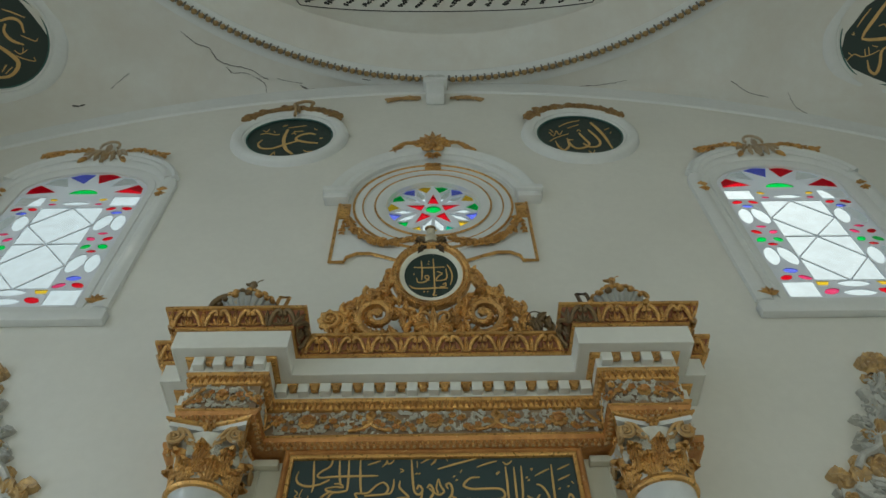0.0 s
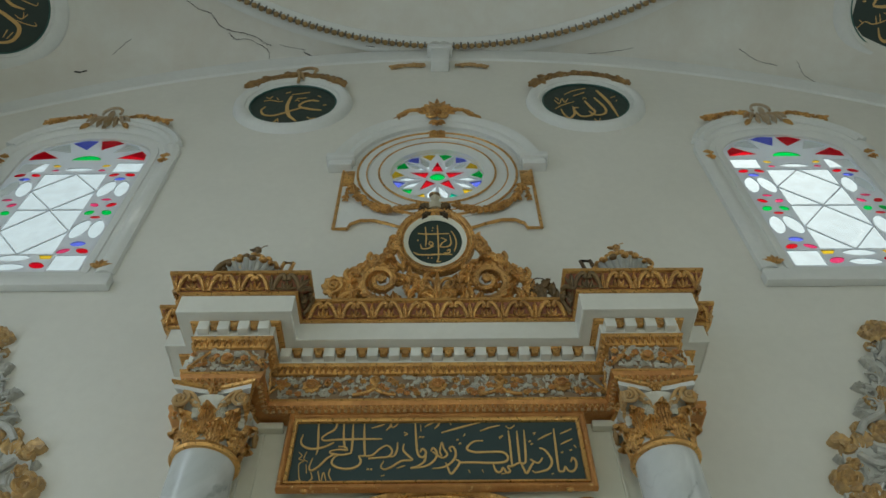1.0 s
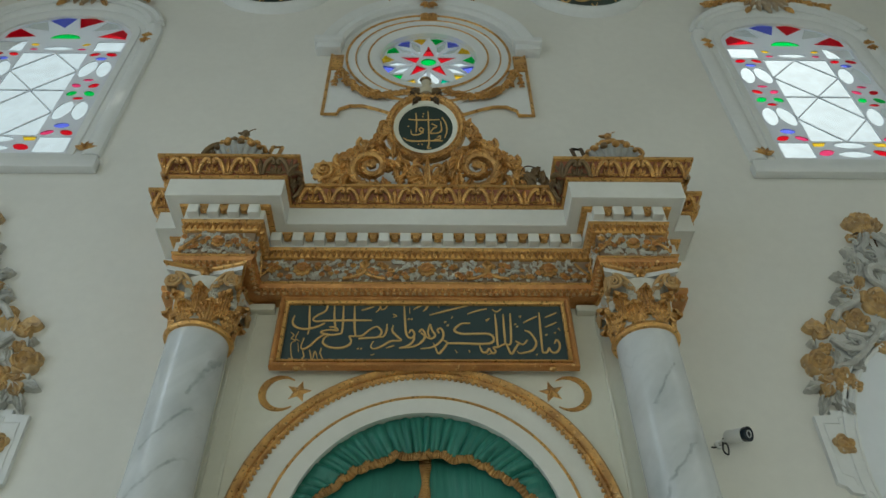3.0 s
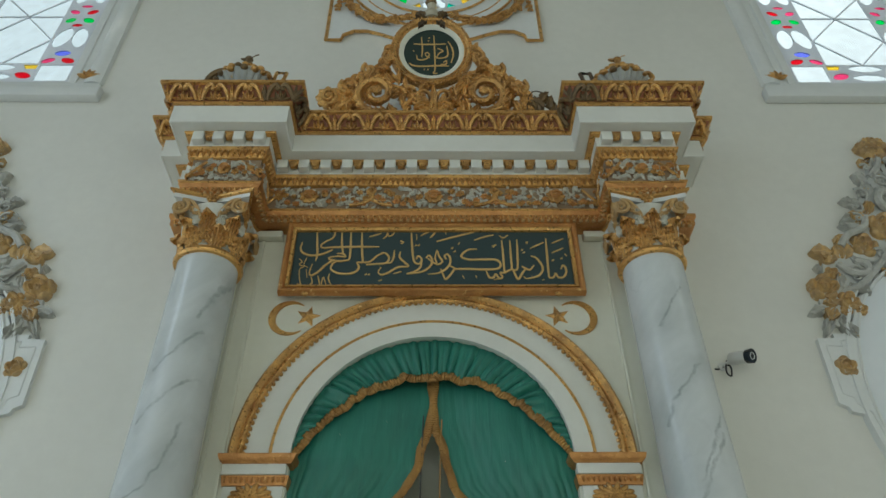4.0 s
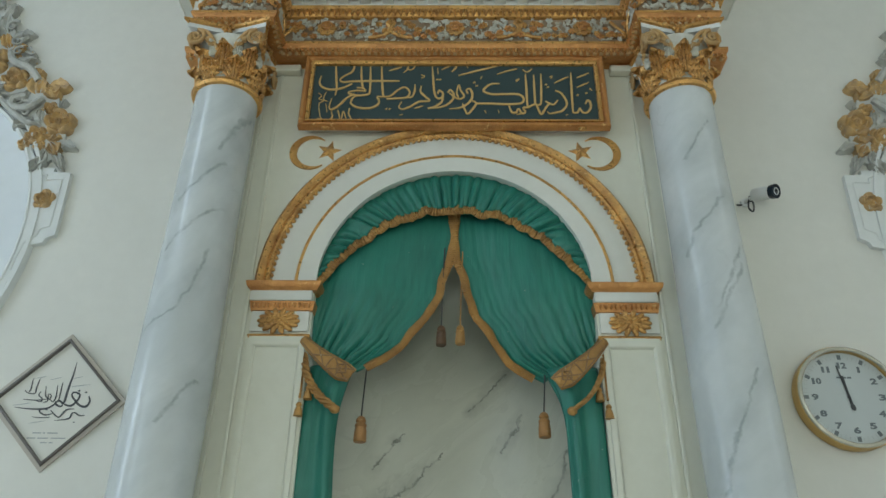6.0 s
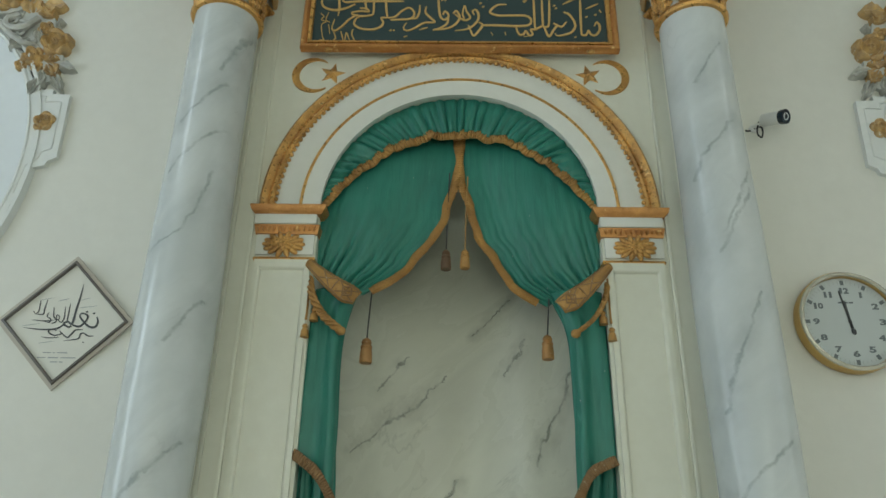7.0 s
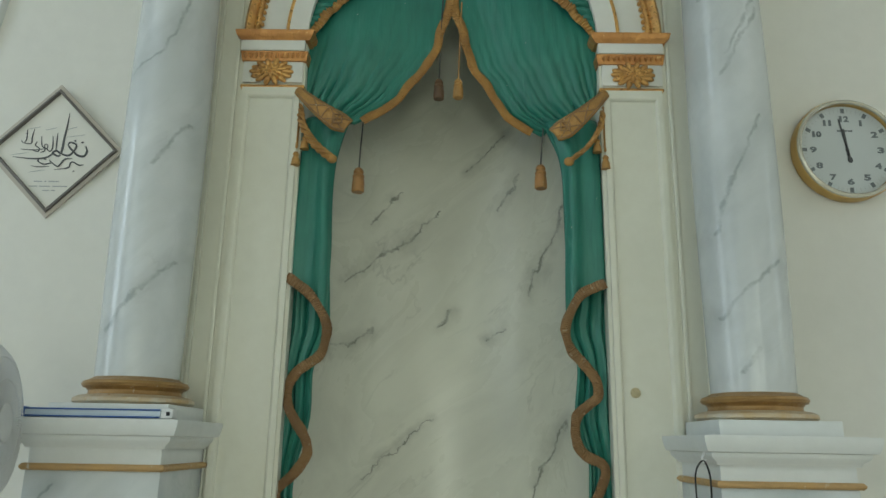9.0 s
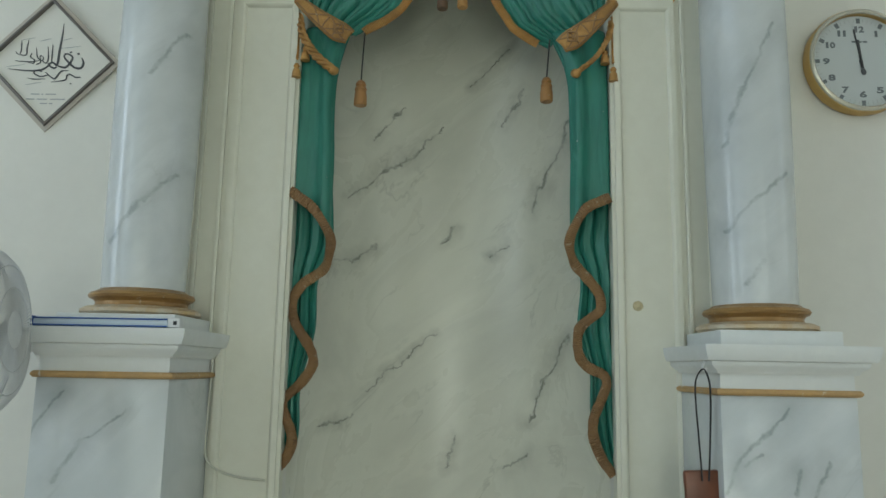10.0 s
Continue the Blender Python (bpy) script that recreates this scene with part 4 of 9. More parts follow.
run("architrave", [(-0.12, 4.712), (0.0, 4.712), (0.004, 4.716), (0.012, 4.72), (0.012, 4.752), (0.022, 4.764), (0.024, 4.79), (0.014, 4.80), (-0.006, 4.806), (-0.12, 4.806)], RED_GILT, "red brown gilt architrave moulding")
run("frieze", [(-0.12, 4.804), (-0.008, 4.804), (-0.008, 4.985), (-0.12, 4.985)], GROUND, "grey brown frieze ground")
run("frieze_cap", [(-0.12, 4.983), (0.0, 4.983), (0.012, 4.99), (0.016, 5.0), (0.02, 5.02), (0.034, 5.044), (0.034, 5.052), (-0.12, 5.052)], GILT_SMOOTH, "gilt carved band")
run("dentil_bed", [(-0.12, 5.05), (0.026, 5.05), (0.026, 5.152), (-0.12, 5.152)], CORNICE, "white dentil ground")
run("dentil_fillet", [(-0.12, 5.135), (0.056, 5.135), (0.060, 5.142), (0.060, 5.15), (-0.12, 5.15)], GILT_SMOOTH, "thin gilt fillet")
run("corona", [(-0.12, 5.149), (0.118, 5.149), (0.122, 5.145), (0.13, 5.149), (0.13, 5.285), (0.122, 5.291), (-0.12, 5.291)], CORNICE, "white projecting corona")
run("cyma", [(-0.12, 5.29), (0.132, 5.29), (0.14, 5.296), (0.14, 5.306), (0.146, 5.312), (0.166, 5.345), (0.20, 5.39), (0.208, 5.396), (0.208, 5.412), (0.18, 5.414), (-0.3, 5.414)], PURPLE, "dark red cornice ground")
for name, prof in (("cyma_foot", [(0.13, 5.288), (0.143, 5.294), (0.146, 5.306), (0.138, 5.311)]), ("cyma_edge", [(0.196, 5.386), (0.212, 5.394), (0.214, 5.414), (0.19, 5.418)])):
    bm = bmesh.new()
    sweep(bm, CORE, prof)
    part(name, bm, GILT_SMOOTH, entablature, "gilt cornice edge")

rng = random.Random(5)
SPANS = [(Vector(a), Vector(b)) for a, b in zip(CORE, CORE[1:])]


def span_pose(a, b, out, z, rise=0.0, over=0.0):
    """Local x along a stretch of the core, y up (tipping outwards by over in rise), z outward; and its length between the mitres."""
    d = (b - a).normalized()
    n = Vector((d.y, -d.x))
    u, v = Vector((d.x, d.y, 0)), Vector((n.x * over, n.y * over, rise if rise else 1.0)).normalized()
    w = u.cross(v)
    mid = (a + b) / 2 + n * out
    m = Matrix(((u.x, v.x, w.x, mid.x), (u.y, v.y, w.y, mid.y), (u.z, v.z, w.z, z), (0, 0, 0, 1)))
    return m, (b - a).length


def corner_gain(i, out):
    """How much longer a stretch grows at offset out at its start and at its end, from the turns there."""
    gain = []
    for j in (i - 1, i + 1):
        if 0 <= j < len(SPANS):
            a, b = SPANS[i], SPANS[j]
            d, e = (a[1] - a[0]).normalized(), (b[1] - b[0]).normalized()
            c = d.x * e.y - d.y * e.x
            gain.append((c if j > i else -c) * out)
        else:
            gain.append(0.0)
    return gain


for i, (a, b) in enumerate(SPANS):
    face_on = abs((b - a).y) < 0.01
    # leaf and arch motifs on the sloping cyma
    m, ln = span_pose(a, b, 0.150, 5.308, 0.082, 0.052)
    g0, g1 = corner_gain(i, 0.17)
    m = m @ Matrix.Translation(((g1 - g0) / 2, 0, 0))
    ln += g0 + g1
    count = max(1, round(ln / 0.195))
    w = ln / count
    for k in range(count):
        bm = bmesh.new()
        x = -ln / 2 + (k + 0.5) * w
        k2 = 0.36 * w
        for s in (-1, 1):
            # an S-shaped leaf that climbs outside and curls in at the top
            line = smooth_path([(x + s * k2 * 1.12, 0.0, 0.004), (x + s * k2 * 1.0, 0.035, 0.009), (x + s * k2 * 0.72, 0.072, 0.011), (x + s * k2 * 0.36, 0.088, 0.011), (x + s * k2 * 0.14, 0.074, 0.011), (x + s * k2 * 0.20, 0.058, 0.012)], 4)
            tube(bm, line, [0.007 + 0.0080 * math.sin(math.pi * min(1, 0.15 + 0.75 * j / (len(line) - 1))) for j in range(len(line))], 6)
            ball(bm, (x + s * k2 * 0.26, 0.064, 0.014), 0.0125)
            tube(bm, [(px * 1.0 + s * 0.013, py - 0.004, 0.006) for px, py, pz in line[: len(line) // 2 + 3]], 0.0045, 5)
            leaf(bm, x + s * 0.016, 0.002, 90 - s * 66, 0.052, 0.026, 0.012, bend=-s * 30, steps=5)
            leaf(bm, x + s * 0.004, 0.0, 90 - s * 42, 0.058, 0.034, 0.014, bend=s * 40, steps=5)
            leaf(bm, x + s * w * 0.5, 0.094, -90 - s * 12, 0.080, 0.026, 0.012, bend=s * 20, steps=5)
        leaf(bm, x, 0.0, 90, 0.062, 0.036, 0.020, steps=5)
        leaf(bm, x - w * 0.5, -0.004, 90, 0.10, 0.042, 0.016, steps=5)
        bm.transform(m)
        # motifs on the inner returns and next to them get the darker gilding
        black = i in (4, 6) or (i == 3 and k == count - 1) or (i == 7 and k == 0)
        part("cyma_motif", bm, TARNISHED if black else GILT, entablature, "darker gilt leaf motif" if black else "")
    if i in (0, 10):
        continue
    # egg band above the frieze and beads below it
    m, ln = span_pose(a, b, 0.026, 5.004)
    ln += sum(corner_gain(i, 0.02))
    bm = bmesh.new()
    count = max(2, round(ln / 0.034))
    for k in range(count):
        x = -ln / 2 + (k + 0.5) * ln / count
        leaf(bm, x, -0.016, 90, 0.058, 0.032, 0.022, z=-0.014, steps=5)
        ball(bm, (x + 0.017, 0.02, 0.0), (0.007, 0.012, 0.01))
    bm.transform(m)
    part("egg_band", bm, GILT, entablature, "gilt leaf band")
    m, ln = span_pose(a, b, 0.014, 4.736)
    bm = bmesh.new()
    count = max(2, round(ln / 0.03))
    for k in range(count):
        x = -ln / 2 + (k + 0.5) * ln / count
        ball(bm, (x, 0, 0.0), (0.0095, 0.0135, 0.012))
        ball(bm, (x + 0.015, -0.012, 0.0), (0.005, 0.007, 0.007))
    bm.transform(m)
    part("bead_course", bm, GILT, entablature, "gilt bead course")
    m, ln = span_pose(a, b, 0.006, 4.714)
    bm = bmesh.new()
    count = max(2, round(ln / 0.036))
    for k in range(count):
        ball(bm, (-ln / 2 + (k + 0.5) * ln / count, 0, 0.0), (0.012, 0.011, 0.013))
    bm.transform(m)
    part("tooth_course", bm, PALE_GOLD, entablature, "pale gilt tooth course")
    m, ln = span_pose(a, b, 0.018, 4.782)
    bm = bmesh.new()
    tube(bm, [(-ln / 2 - 0.01, 0, 0), (ln / 2 + 0.01, 0, 0)], 0.010, 6)
    bm.transform(m)
    part("architrave_fillet", bm, GILT_SMOOTH, entablature, "gilt fillet")
    # flowers of the frieze
    m, ln = span_pose(a, b, -0.008, 4.896)
    silver, gold, red = bmesh.new(), bmesh.new(), bmesh.new()
    centre = abs(ln - 1.9) < 0.01
    for k in range(int(ln / 0.009)):
        rosette(silver, rng.uniform(-ln / 2 + 0.02, ln / 2 - 0.02), rng.uniform(-0.07, 0.078), rng.uniform(0.012, 0.019), 5, 0.6, 0.006, rng.uniform(0, 6))
    for k in range(int(ln / 0.008)):
        x, y = rng.uniform(-ln / 2 + 0.03, ln / 2 - 0.03), rng.uniform(-0.075, 0.06)
        leaf(silver, x, y, rng.uniform(20, 160) + (180 if rng.random() < 0.3 else 0), rng.uniform(0.03, 0.055), 0.020, rng.uniform(0.010, 0.018), bend=rng.uniform(-70, 70), z=0.0, steps=5)
    big = [-0.71, 0.0, 0.70] if centre else [0.0]
    for x in big:
        if ln > 0.3:
            rosette(gold, x, 0.0, 0.056 if centre else 0.040, 9, 0.4, 0.012)
            scroll(red, x, 0.0, 0.036 if centre else 0.026, 2.0, 0, 0.007, 0.032, 1, 5)
    small = int(ln / 0.019)
    for k in range(small):
        x = -ln / 2 + (k + 0.5) * ln / small
        if min(abs(x - q) for q in big) > 0.06:
            rosette(red if k % 2 == 0 else gold, x + rng.uniform(-0.012, 0.012), rng.uniform(-0.06, 0.045), rng.uniform(0.015, 0.025), 6, 0.6, 0.014, rng.uniform(0, 6))
    for x in (-0.355, 0.35) if centre else ():
        for s in (-1, 1):
            pts = smooth_path([(x, 0.075, 0.015), (x + s * 0.02, 0.03, 0.03), (x - s * 0.01, -0.01, 0.025), (x + s * 0.05, -0.055, 0.02), (x + s * 0.12, -0.065, 0.015)], 5)
            tube(gold, pts, 0.011, 6, flat=0.7)
        palmette(gold, x, 0.04, 0.045, 5, 140, 0.01)
    for s in (-1, 1):
        tube(gold, smooth_path([(s * ln / 2, -0.05, 0.01), (s * (ln / 2 - 0.05), 0.0, 0.018), (s * (ln / 2 - 0.09), 0.06, 0.01)], 5), 0.009, 6)
    for bm, material, label in ((silver, FRIEZE_SILVER, "silvered blossom relief"), (gold, GILT, "gilt flower relief"), (red, RED_GILT, "reddened gilt flower relief")):
        bm.transform(m)
        part("frieze_relief", bm, material, entablature, label)
# dentils and the gilt drops between them
bm = bmesh.new()
box(bm, -0.031, 0.031, -0.026, 0.026, 0.020, 0.088, 0.003)
first = part("dentil", bm, CORNICE)
bm = bmesh.new()
box(bm, -0.021, 0.021, -0.018, 0.018, 0.048, 0.088, 0.005)
ball(bm, (0, -0.004, 0.047), (0.018, 0.018, 0.014))
drop = part("dentil_drop", bm, GILT)
meshes = {"dentil": first.data, "dentil_drop": drop.data}
bpy.data.objects.remove(first)
bpy.data.objects.remove(drop)
for a, b, count in ((Vector((-0.95, -0.17)), Vector((0.95, -0.17)), 15), (Vector((-1.345, -0.39)), Vector((-0.95, -0.39)), 4), (Vector((0.95, -0.39)), Vector((1.345, -0.39)), 4)):
    pitch_x = (b.x - a.x - 0.01) / (count - (0 if count == 15 else 0.6))
    for k in range(2 * count - 1):
        x = (a.x + b.x) / 2 + (k / 2 - (count - 1) / 2) * pitch_x
        name = "dentil_drop" if k % 2 else "dentil"
        ob = new(name, meshes[name])
        ob.parent, ob.location = entablature, (x, a.y - 0.048, 5.05 - 4.70)
for s in (-1, 1):
    for x, y in ((s * 1.42, -0.178),):
        ob = new("dentil", meshes["dentil"])
        ob.parent, ob.location = entablature, (x, y, 0.35)

# ------------------------------------------------------------------ columns and pedestals
COL_X, COL_Y = 1.165, -0.23
column = thing("column", (-COL_X, COL_Y, 1.68), "white column painted as marble with a gilt capital", "column", "columns of the portal")
bm = bmesh.new()
shaft = [(0.150, 1.80)] + [(0.150 + 0.010 * math.sin(math.pi * min(1, k / 14)) + 0.004 * k / 20, 1.80 + 2.52 * k / 20) for k in range(1, 21)]
lathe(bm, shaft, 48, (-COL_X, COL_Y, 0))
part("shaft", bm, COLUMN, column)
bm = bmesh.new()
lathe(bm, [(0.15, 1.752), (0.172, 1.752), (0.165, 1.762), (0.164, 1.772), (0.172, 1.782), (0.184, 1.786), (0.190, 1.796), (0.184, 1.806), (0.17, 1.81), (0.158, 1.818), (0.15, 1.822)], 48, (-COL_X, COL_Y, 0))
part("base", bm, paint("worn_gilt_base", (0.44, 0.27, 0.10), (0.26, 0.15, 0.06), 0.36, 0.9, 40.0, 0.4, 0.35, 13.0, (0.52, 0.46, 0.36)), column, "worn gilt ring base")
bm = bmesh.new()
lathe(bm, [(0.15, 1.722), (0.200, 1.722), (0.214, 1.732), (0.213, 1.744), (0.198, 1.753), (0.178, 1.757), (0.15, 1.758)], 48, (-COL_X, COL_Y, 0))
part("base_torus", bm, paint("rubbed_base_paint", (0.58, 0.55, 0.46), (0.50, 0.32, 0.12), 0.4, 1.0, 30.0, 0.3, 0.1, 11.0, (0.45, 0.26, 0.09)), column, "rubbed cream and gilt foot ring")
bm = bmesh.new()
box(bm, -COL_X - 0.21, -COL_X + 0.21, COL_Y - 0.215, COL_Y + 0.16, 1.67, 1.722, 0.004)
part("plinth", bm, WHITE, column, "white square plinth")
bm = bmesh.new()
lathe(bm, [(0.15, 4.315), (0.170, 4.318), (0.178, 4.332), (0.172, 4.345), (0.162, 4.35), (0.158, 4.362), (0.15, 4.364)], 48, (-COL_X, COL_Y, 0))
part("necking", bm, GILT_SMOOTH, column, "gilt necking ring")
bm = bmesh.new()
lathe(bm, [(0.148, 4.35), (0.145, 4.45), (0.152, 4.54), (0.175, 4.61), (0.185, 4.63)], 32, (-COL_X, COL_Y, 0))
capital = part("capital", bm, FRIEZE_SILVER, column, "silver grey bell of the capital")


def acanthus(z0, high, r0, out, width):
    """A fanned, fluted and notched leaf that leaves the bell and nods over at its tip, on the side of +x."""
    bm = bmesh.new()

    def surface(u, v):
        front = u < 0.5
        s = (u * 4 - 1) if front else (3 - u * 4)
        fan = 0.42 + 0.58 * math.sin(math.pi * min(1.0, 0.12 + 0.80 * v)) ** 0.8
        notch = 1 - 0.30 * abs(math.sin(4.2 * math.pi * v)) ** 2.5
        tip = math.sqrt(max(0.0, 1 - max(0.0, (v - 0.72) / 0.28) ** 2))
        w = 0.5 * width * fan * notch * max(0.10, tip)
        curl = max(0.0, v - 0.58) / 0.42
        r = r0 + 0.010 + 0.014 * v + out * curl**1.6
        z = z0 + high * (v - 0.30 * curl**2.2) - 0.10 * high * abs(s) ** 2 * v
        flute = 0.0065 * math.cos(5 * math.pi * s) * min(1.0, 0.3 + v) * (1 - 0.4 * curl)
        r += (0.008 * (1 - s * s) + flute) if front else -0.007
        a = s * w / r
        return Vector((r * math.cos(a), r * math.sin(a), z))

    grid(bm, 40, 26, surface, closed=True)
    return bm


def ring_of(bm, count, turn, material, label):
    mesh = part("acanthus_leaf", bm, material, capital, label)
    data = mesh.data
    bpy.data.objects.remove(mesh)
    for k in range(count):
        ob = new("acanthus_leaf", data)
        ob.parent = capital
        ob.location = Vector((-COL_X, COL_Y, 1.68)) * 0
        ob.matrix_local = Matrix.Rotation(radians(turn + 360 * k / count), 4, "Z")
        if label:
            ob["label"] = label


def local_part(bm):
    """Moves a mesh made round the world's z axis so that part() leaves it round the column's axis."""
    bm.transform(Matrix.Translation((-COL_X, COL_Y, 0)))
    return bm


ring_of(local_part(acanthus(4.355, 0.155, 0.148, 0.040, 0.122)), 8, 22.5, GILT, "fluted gilt leaf")
ring_of(local_part(acanthus(4.40, 0.225, 0.150, 0.042, 0.100)), 8, 0, GILT, "fluted gilt leaf")
ring_of(local_part(acanthus(4.50, 0.120, 0.152, 0.020, 0.060)), 8, 22.5, FRIEZE_SILVER, "silvered leaf")
for k in range(4):
    for s in (-1, 1):
        bm = bmesh.new()
        scroll(bm, s * 0.158, 0.0, 0.050, 1.9, 100 if s > 0 else 80, 0.0125, 0.0, s, 6)
        tube(bm, smooth_path([(s * 0.035, -0.085, -0.02), (s * 0.062, -0.02, 0.0), (s * 0.105, 0.038, 0.008), (s * 0.152, 0.052, 0.009)], 4), 0.0115, 6)
        leaf(bm, s * 0.060, -0.05, 90 - s * 28, 0.085, 0.045, 0.02, bend=-s * 50, z=-0.004, steps=6)
        bm.transform(Matrix.Translation((-COL_X, COL_Y, 4.605)) @ Matrix.Rotation(radians(90 * k), 4, "Z") @ upright(0, -0.168, 0))
        part("volute", bm, PALE_GOLD if (k + s) % 3 else GILT, capital, "gilt corner scroll")
bm = bmesh.new()
curve = []
for k in range(4):
    base = 90 * k - 45
    for q in np.linspace(0, 1, 9)[:-1]:
        p0, p1 = (0.282 * math.cos(radians(base)), 0.282 * math.sin(radians(base))), (0.282 * math.cos(radians(base + 90)), 0.282 * math.sin(radians(base + 90)))
        x, y = p0[0] + (p1[0] - p0[0]) * q, p0[1] + (p1[1] - p0[1]) * q
        pull = 1 - 0.25 * math.sin(math.pi * q)
        curve.append((x * pull, y * pull))
plate(bm, curve, [], 4.660, 4.690)
part("abacus", local_part(bm), WHITE, column, "white abacus with curved sides")
bm = bmesh.new()
sweep(bm, curve, [(-0.03, 4.688), (0.004, 4.688), (0.012, 4.693), (0.014, 4.708), (0.006, 4.713), (-0.03, 4.713)], closed=True)
part("abacus_edge", local_part(bm), GILT_SMOOTH, column, "gilt abacus edge")
for k in (0, 1, 3):
    bm = bmesh.new()
    rosette(bm, 0, 0, 0.036, 6, 0.7)
    leaf(bm, 0, -0.02, -90, 0.07, 0.04, 0.014, steps=5)
    bm.transform(Matrix.Translation((-COL_X, COL_Y, 4.675)) @ Matrix.Rotation(radians(90 * k), 4, "Z") @ upright(0, -0.160, 0))
    part("abacus_flower", bm, GILT, column, "gilt flower")
copy_thing(column, Matrix.Translation((1.14, COL_Y, 1.66)) @ Matrix.Diagonal((1, 1, 1.0066, 1)))

PED = 0.226
pedestal = thing("pedestal", (-COL_X, -0.28, 0), "white pedestal painted as grey veined marble with gilt band", "pedestal", "pedestals of the portal")
bm = bmesh.new()
box(bm, -COL_X - PED, -COL_X + PED, -0.50, -0.052, 0.0, 1.50, 0.004)
part("shaft", bm, PEDESTAL, pedestal)
U = [(-COL_X - PED, -0.052), (-COL_X - PED, -0.50), (-COL_X + PED, -0.50), (-COL_X + PED, -0.052)]
bm = bmesh.new()
sweep(bm, U, [(-0.02, 1.499), (0.008, 1.50), (0.015, 1.508), (0.015, 1.514), (0.008, 1.522), (-0.02, 1.522)])
part("band", bm, PALE_GOLD, pedestal, "thin gilt band")
bm = bmesh.new()
box(bm, -COL_X - PED + 0.004, -COL_X + PED - 0.004, -0.496, -0.052, 1.50, 1.60)
part("neck", bm, WHITE, pedestal, "plain white neck", smooth=False)
bm = bmesh.new()
sweep(bm, U, [(-0.03, 1.572), (0.008, 1.572), (0.012, 1.582), (0.03, 1.596), (0.034, 1.604), (0.034, 1.612), (0.05, 1.616), (0.056, 1.63), (0.062, 1.655), (0.062, 1.668), (-0.03, 1.668)])
box(bm, -COL_X - PED - 0.03, -COL_X + PED + 0.03, -0.53, -0.052, 1.64, 1.67)
part("cap", bm, WHITE, pedestal, "white moulded cap")
bm = bmesh.new()
sweep(bm, U, [(-0.02, 0.0), (0.05, 0.0), (0.05, 0.16), (0.03, 0.18), (0.0, 0.2), (-0.02, 0.2)])
part("foot", bm, WHITE, pedestal, "white moulded foot")
copy_thing(pedestal, Matrix.Translation((1.128, -0.28, 0)) @ Matrix.Diagonal((1, 1, 0.988, 1)))

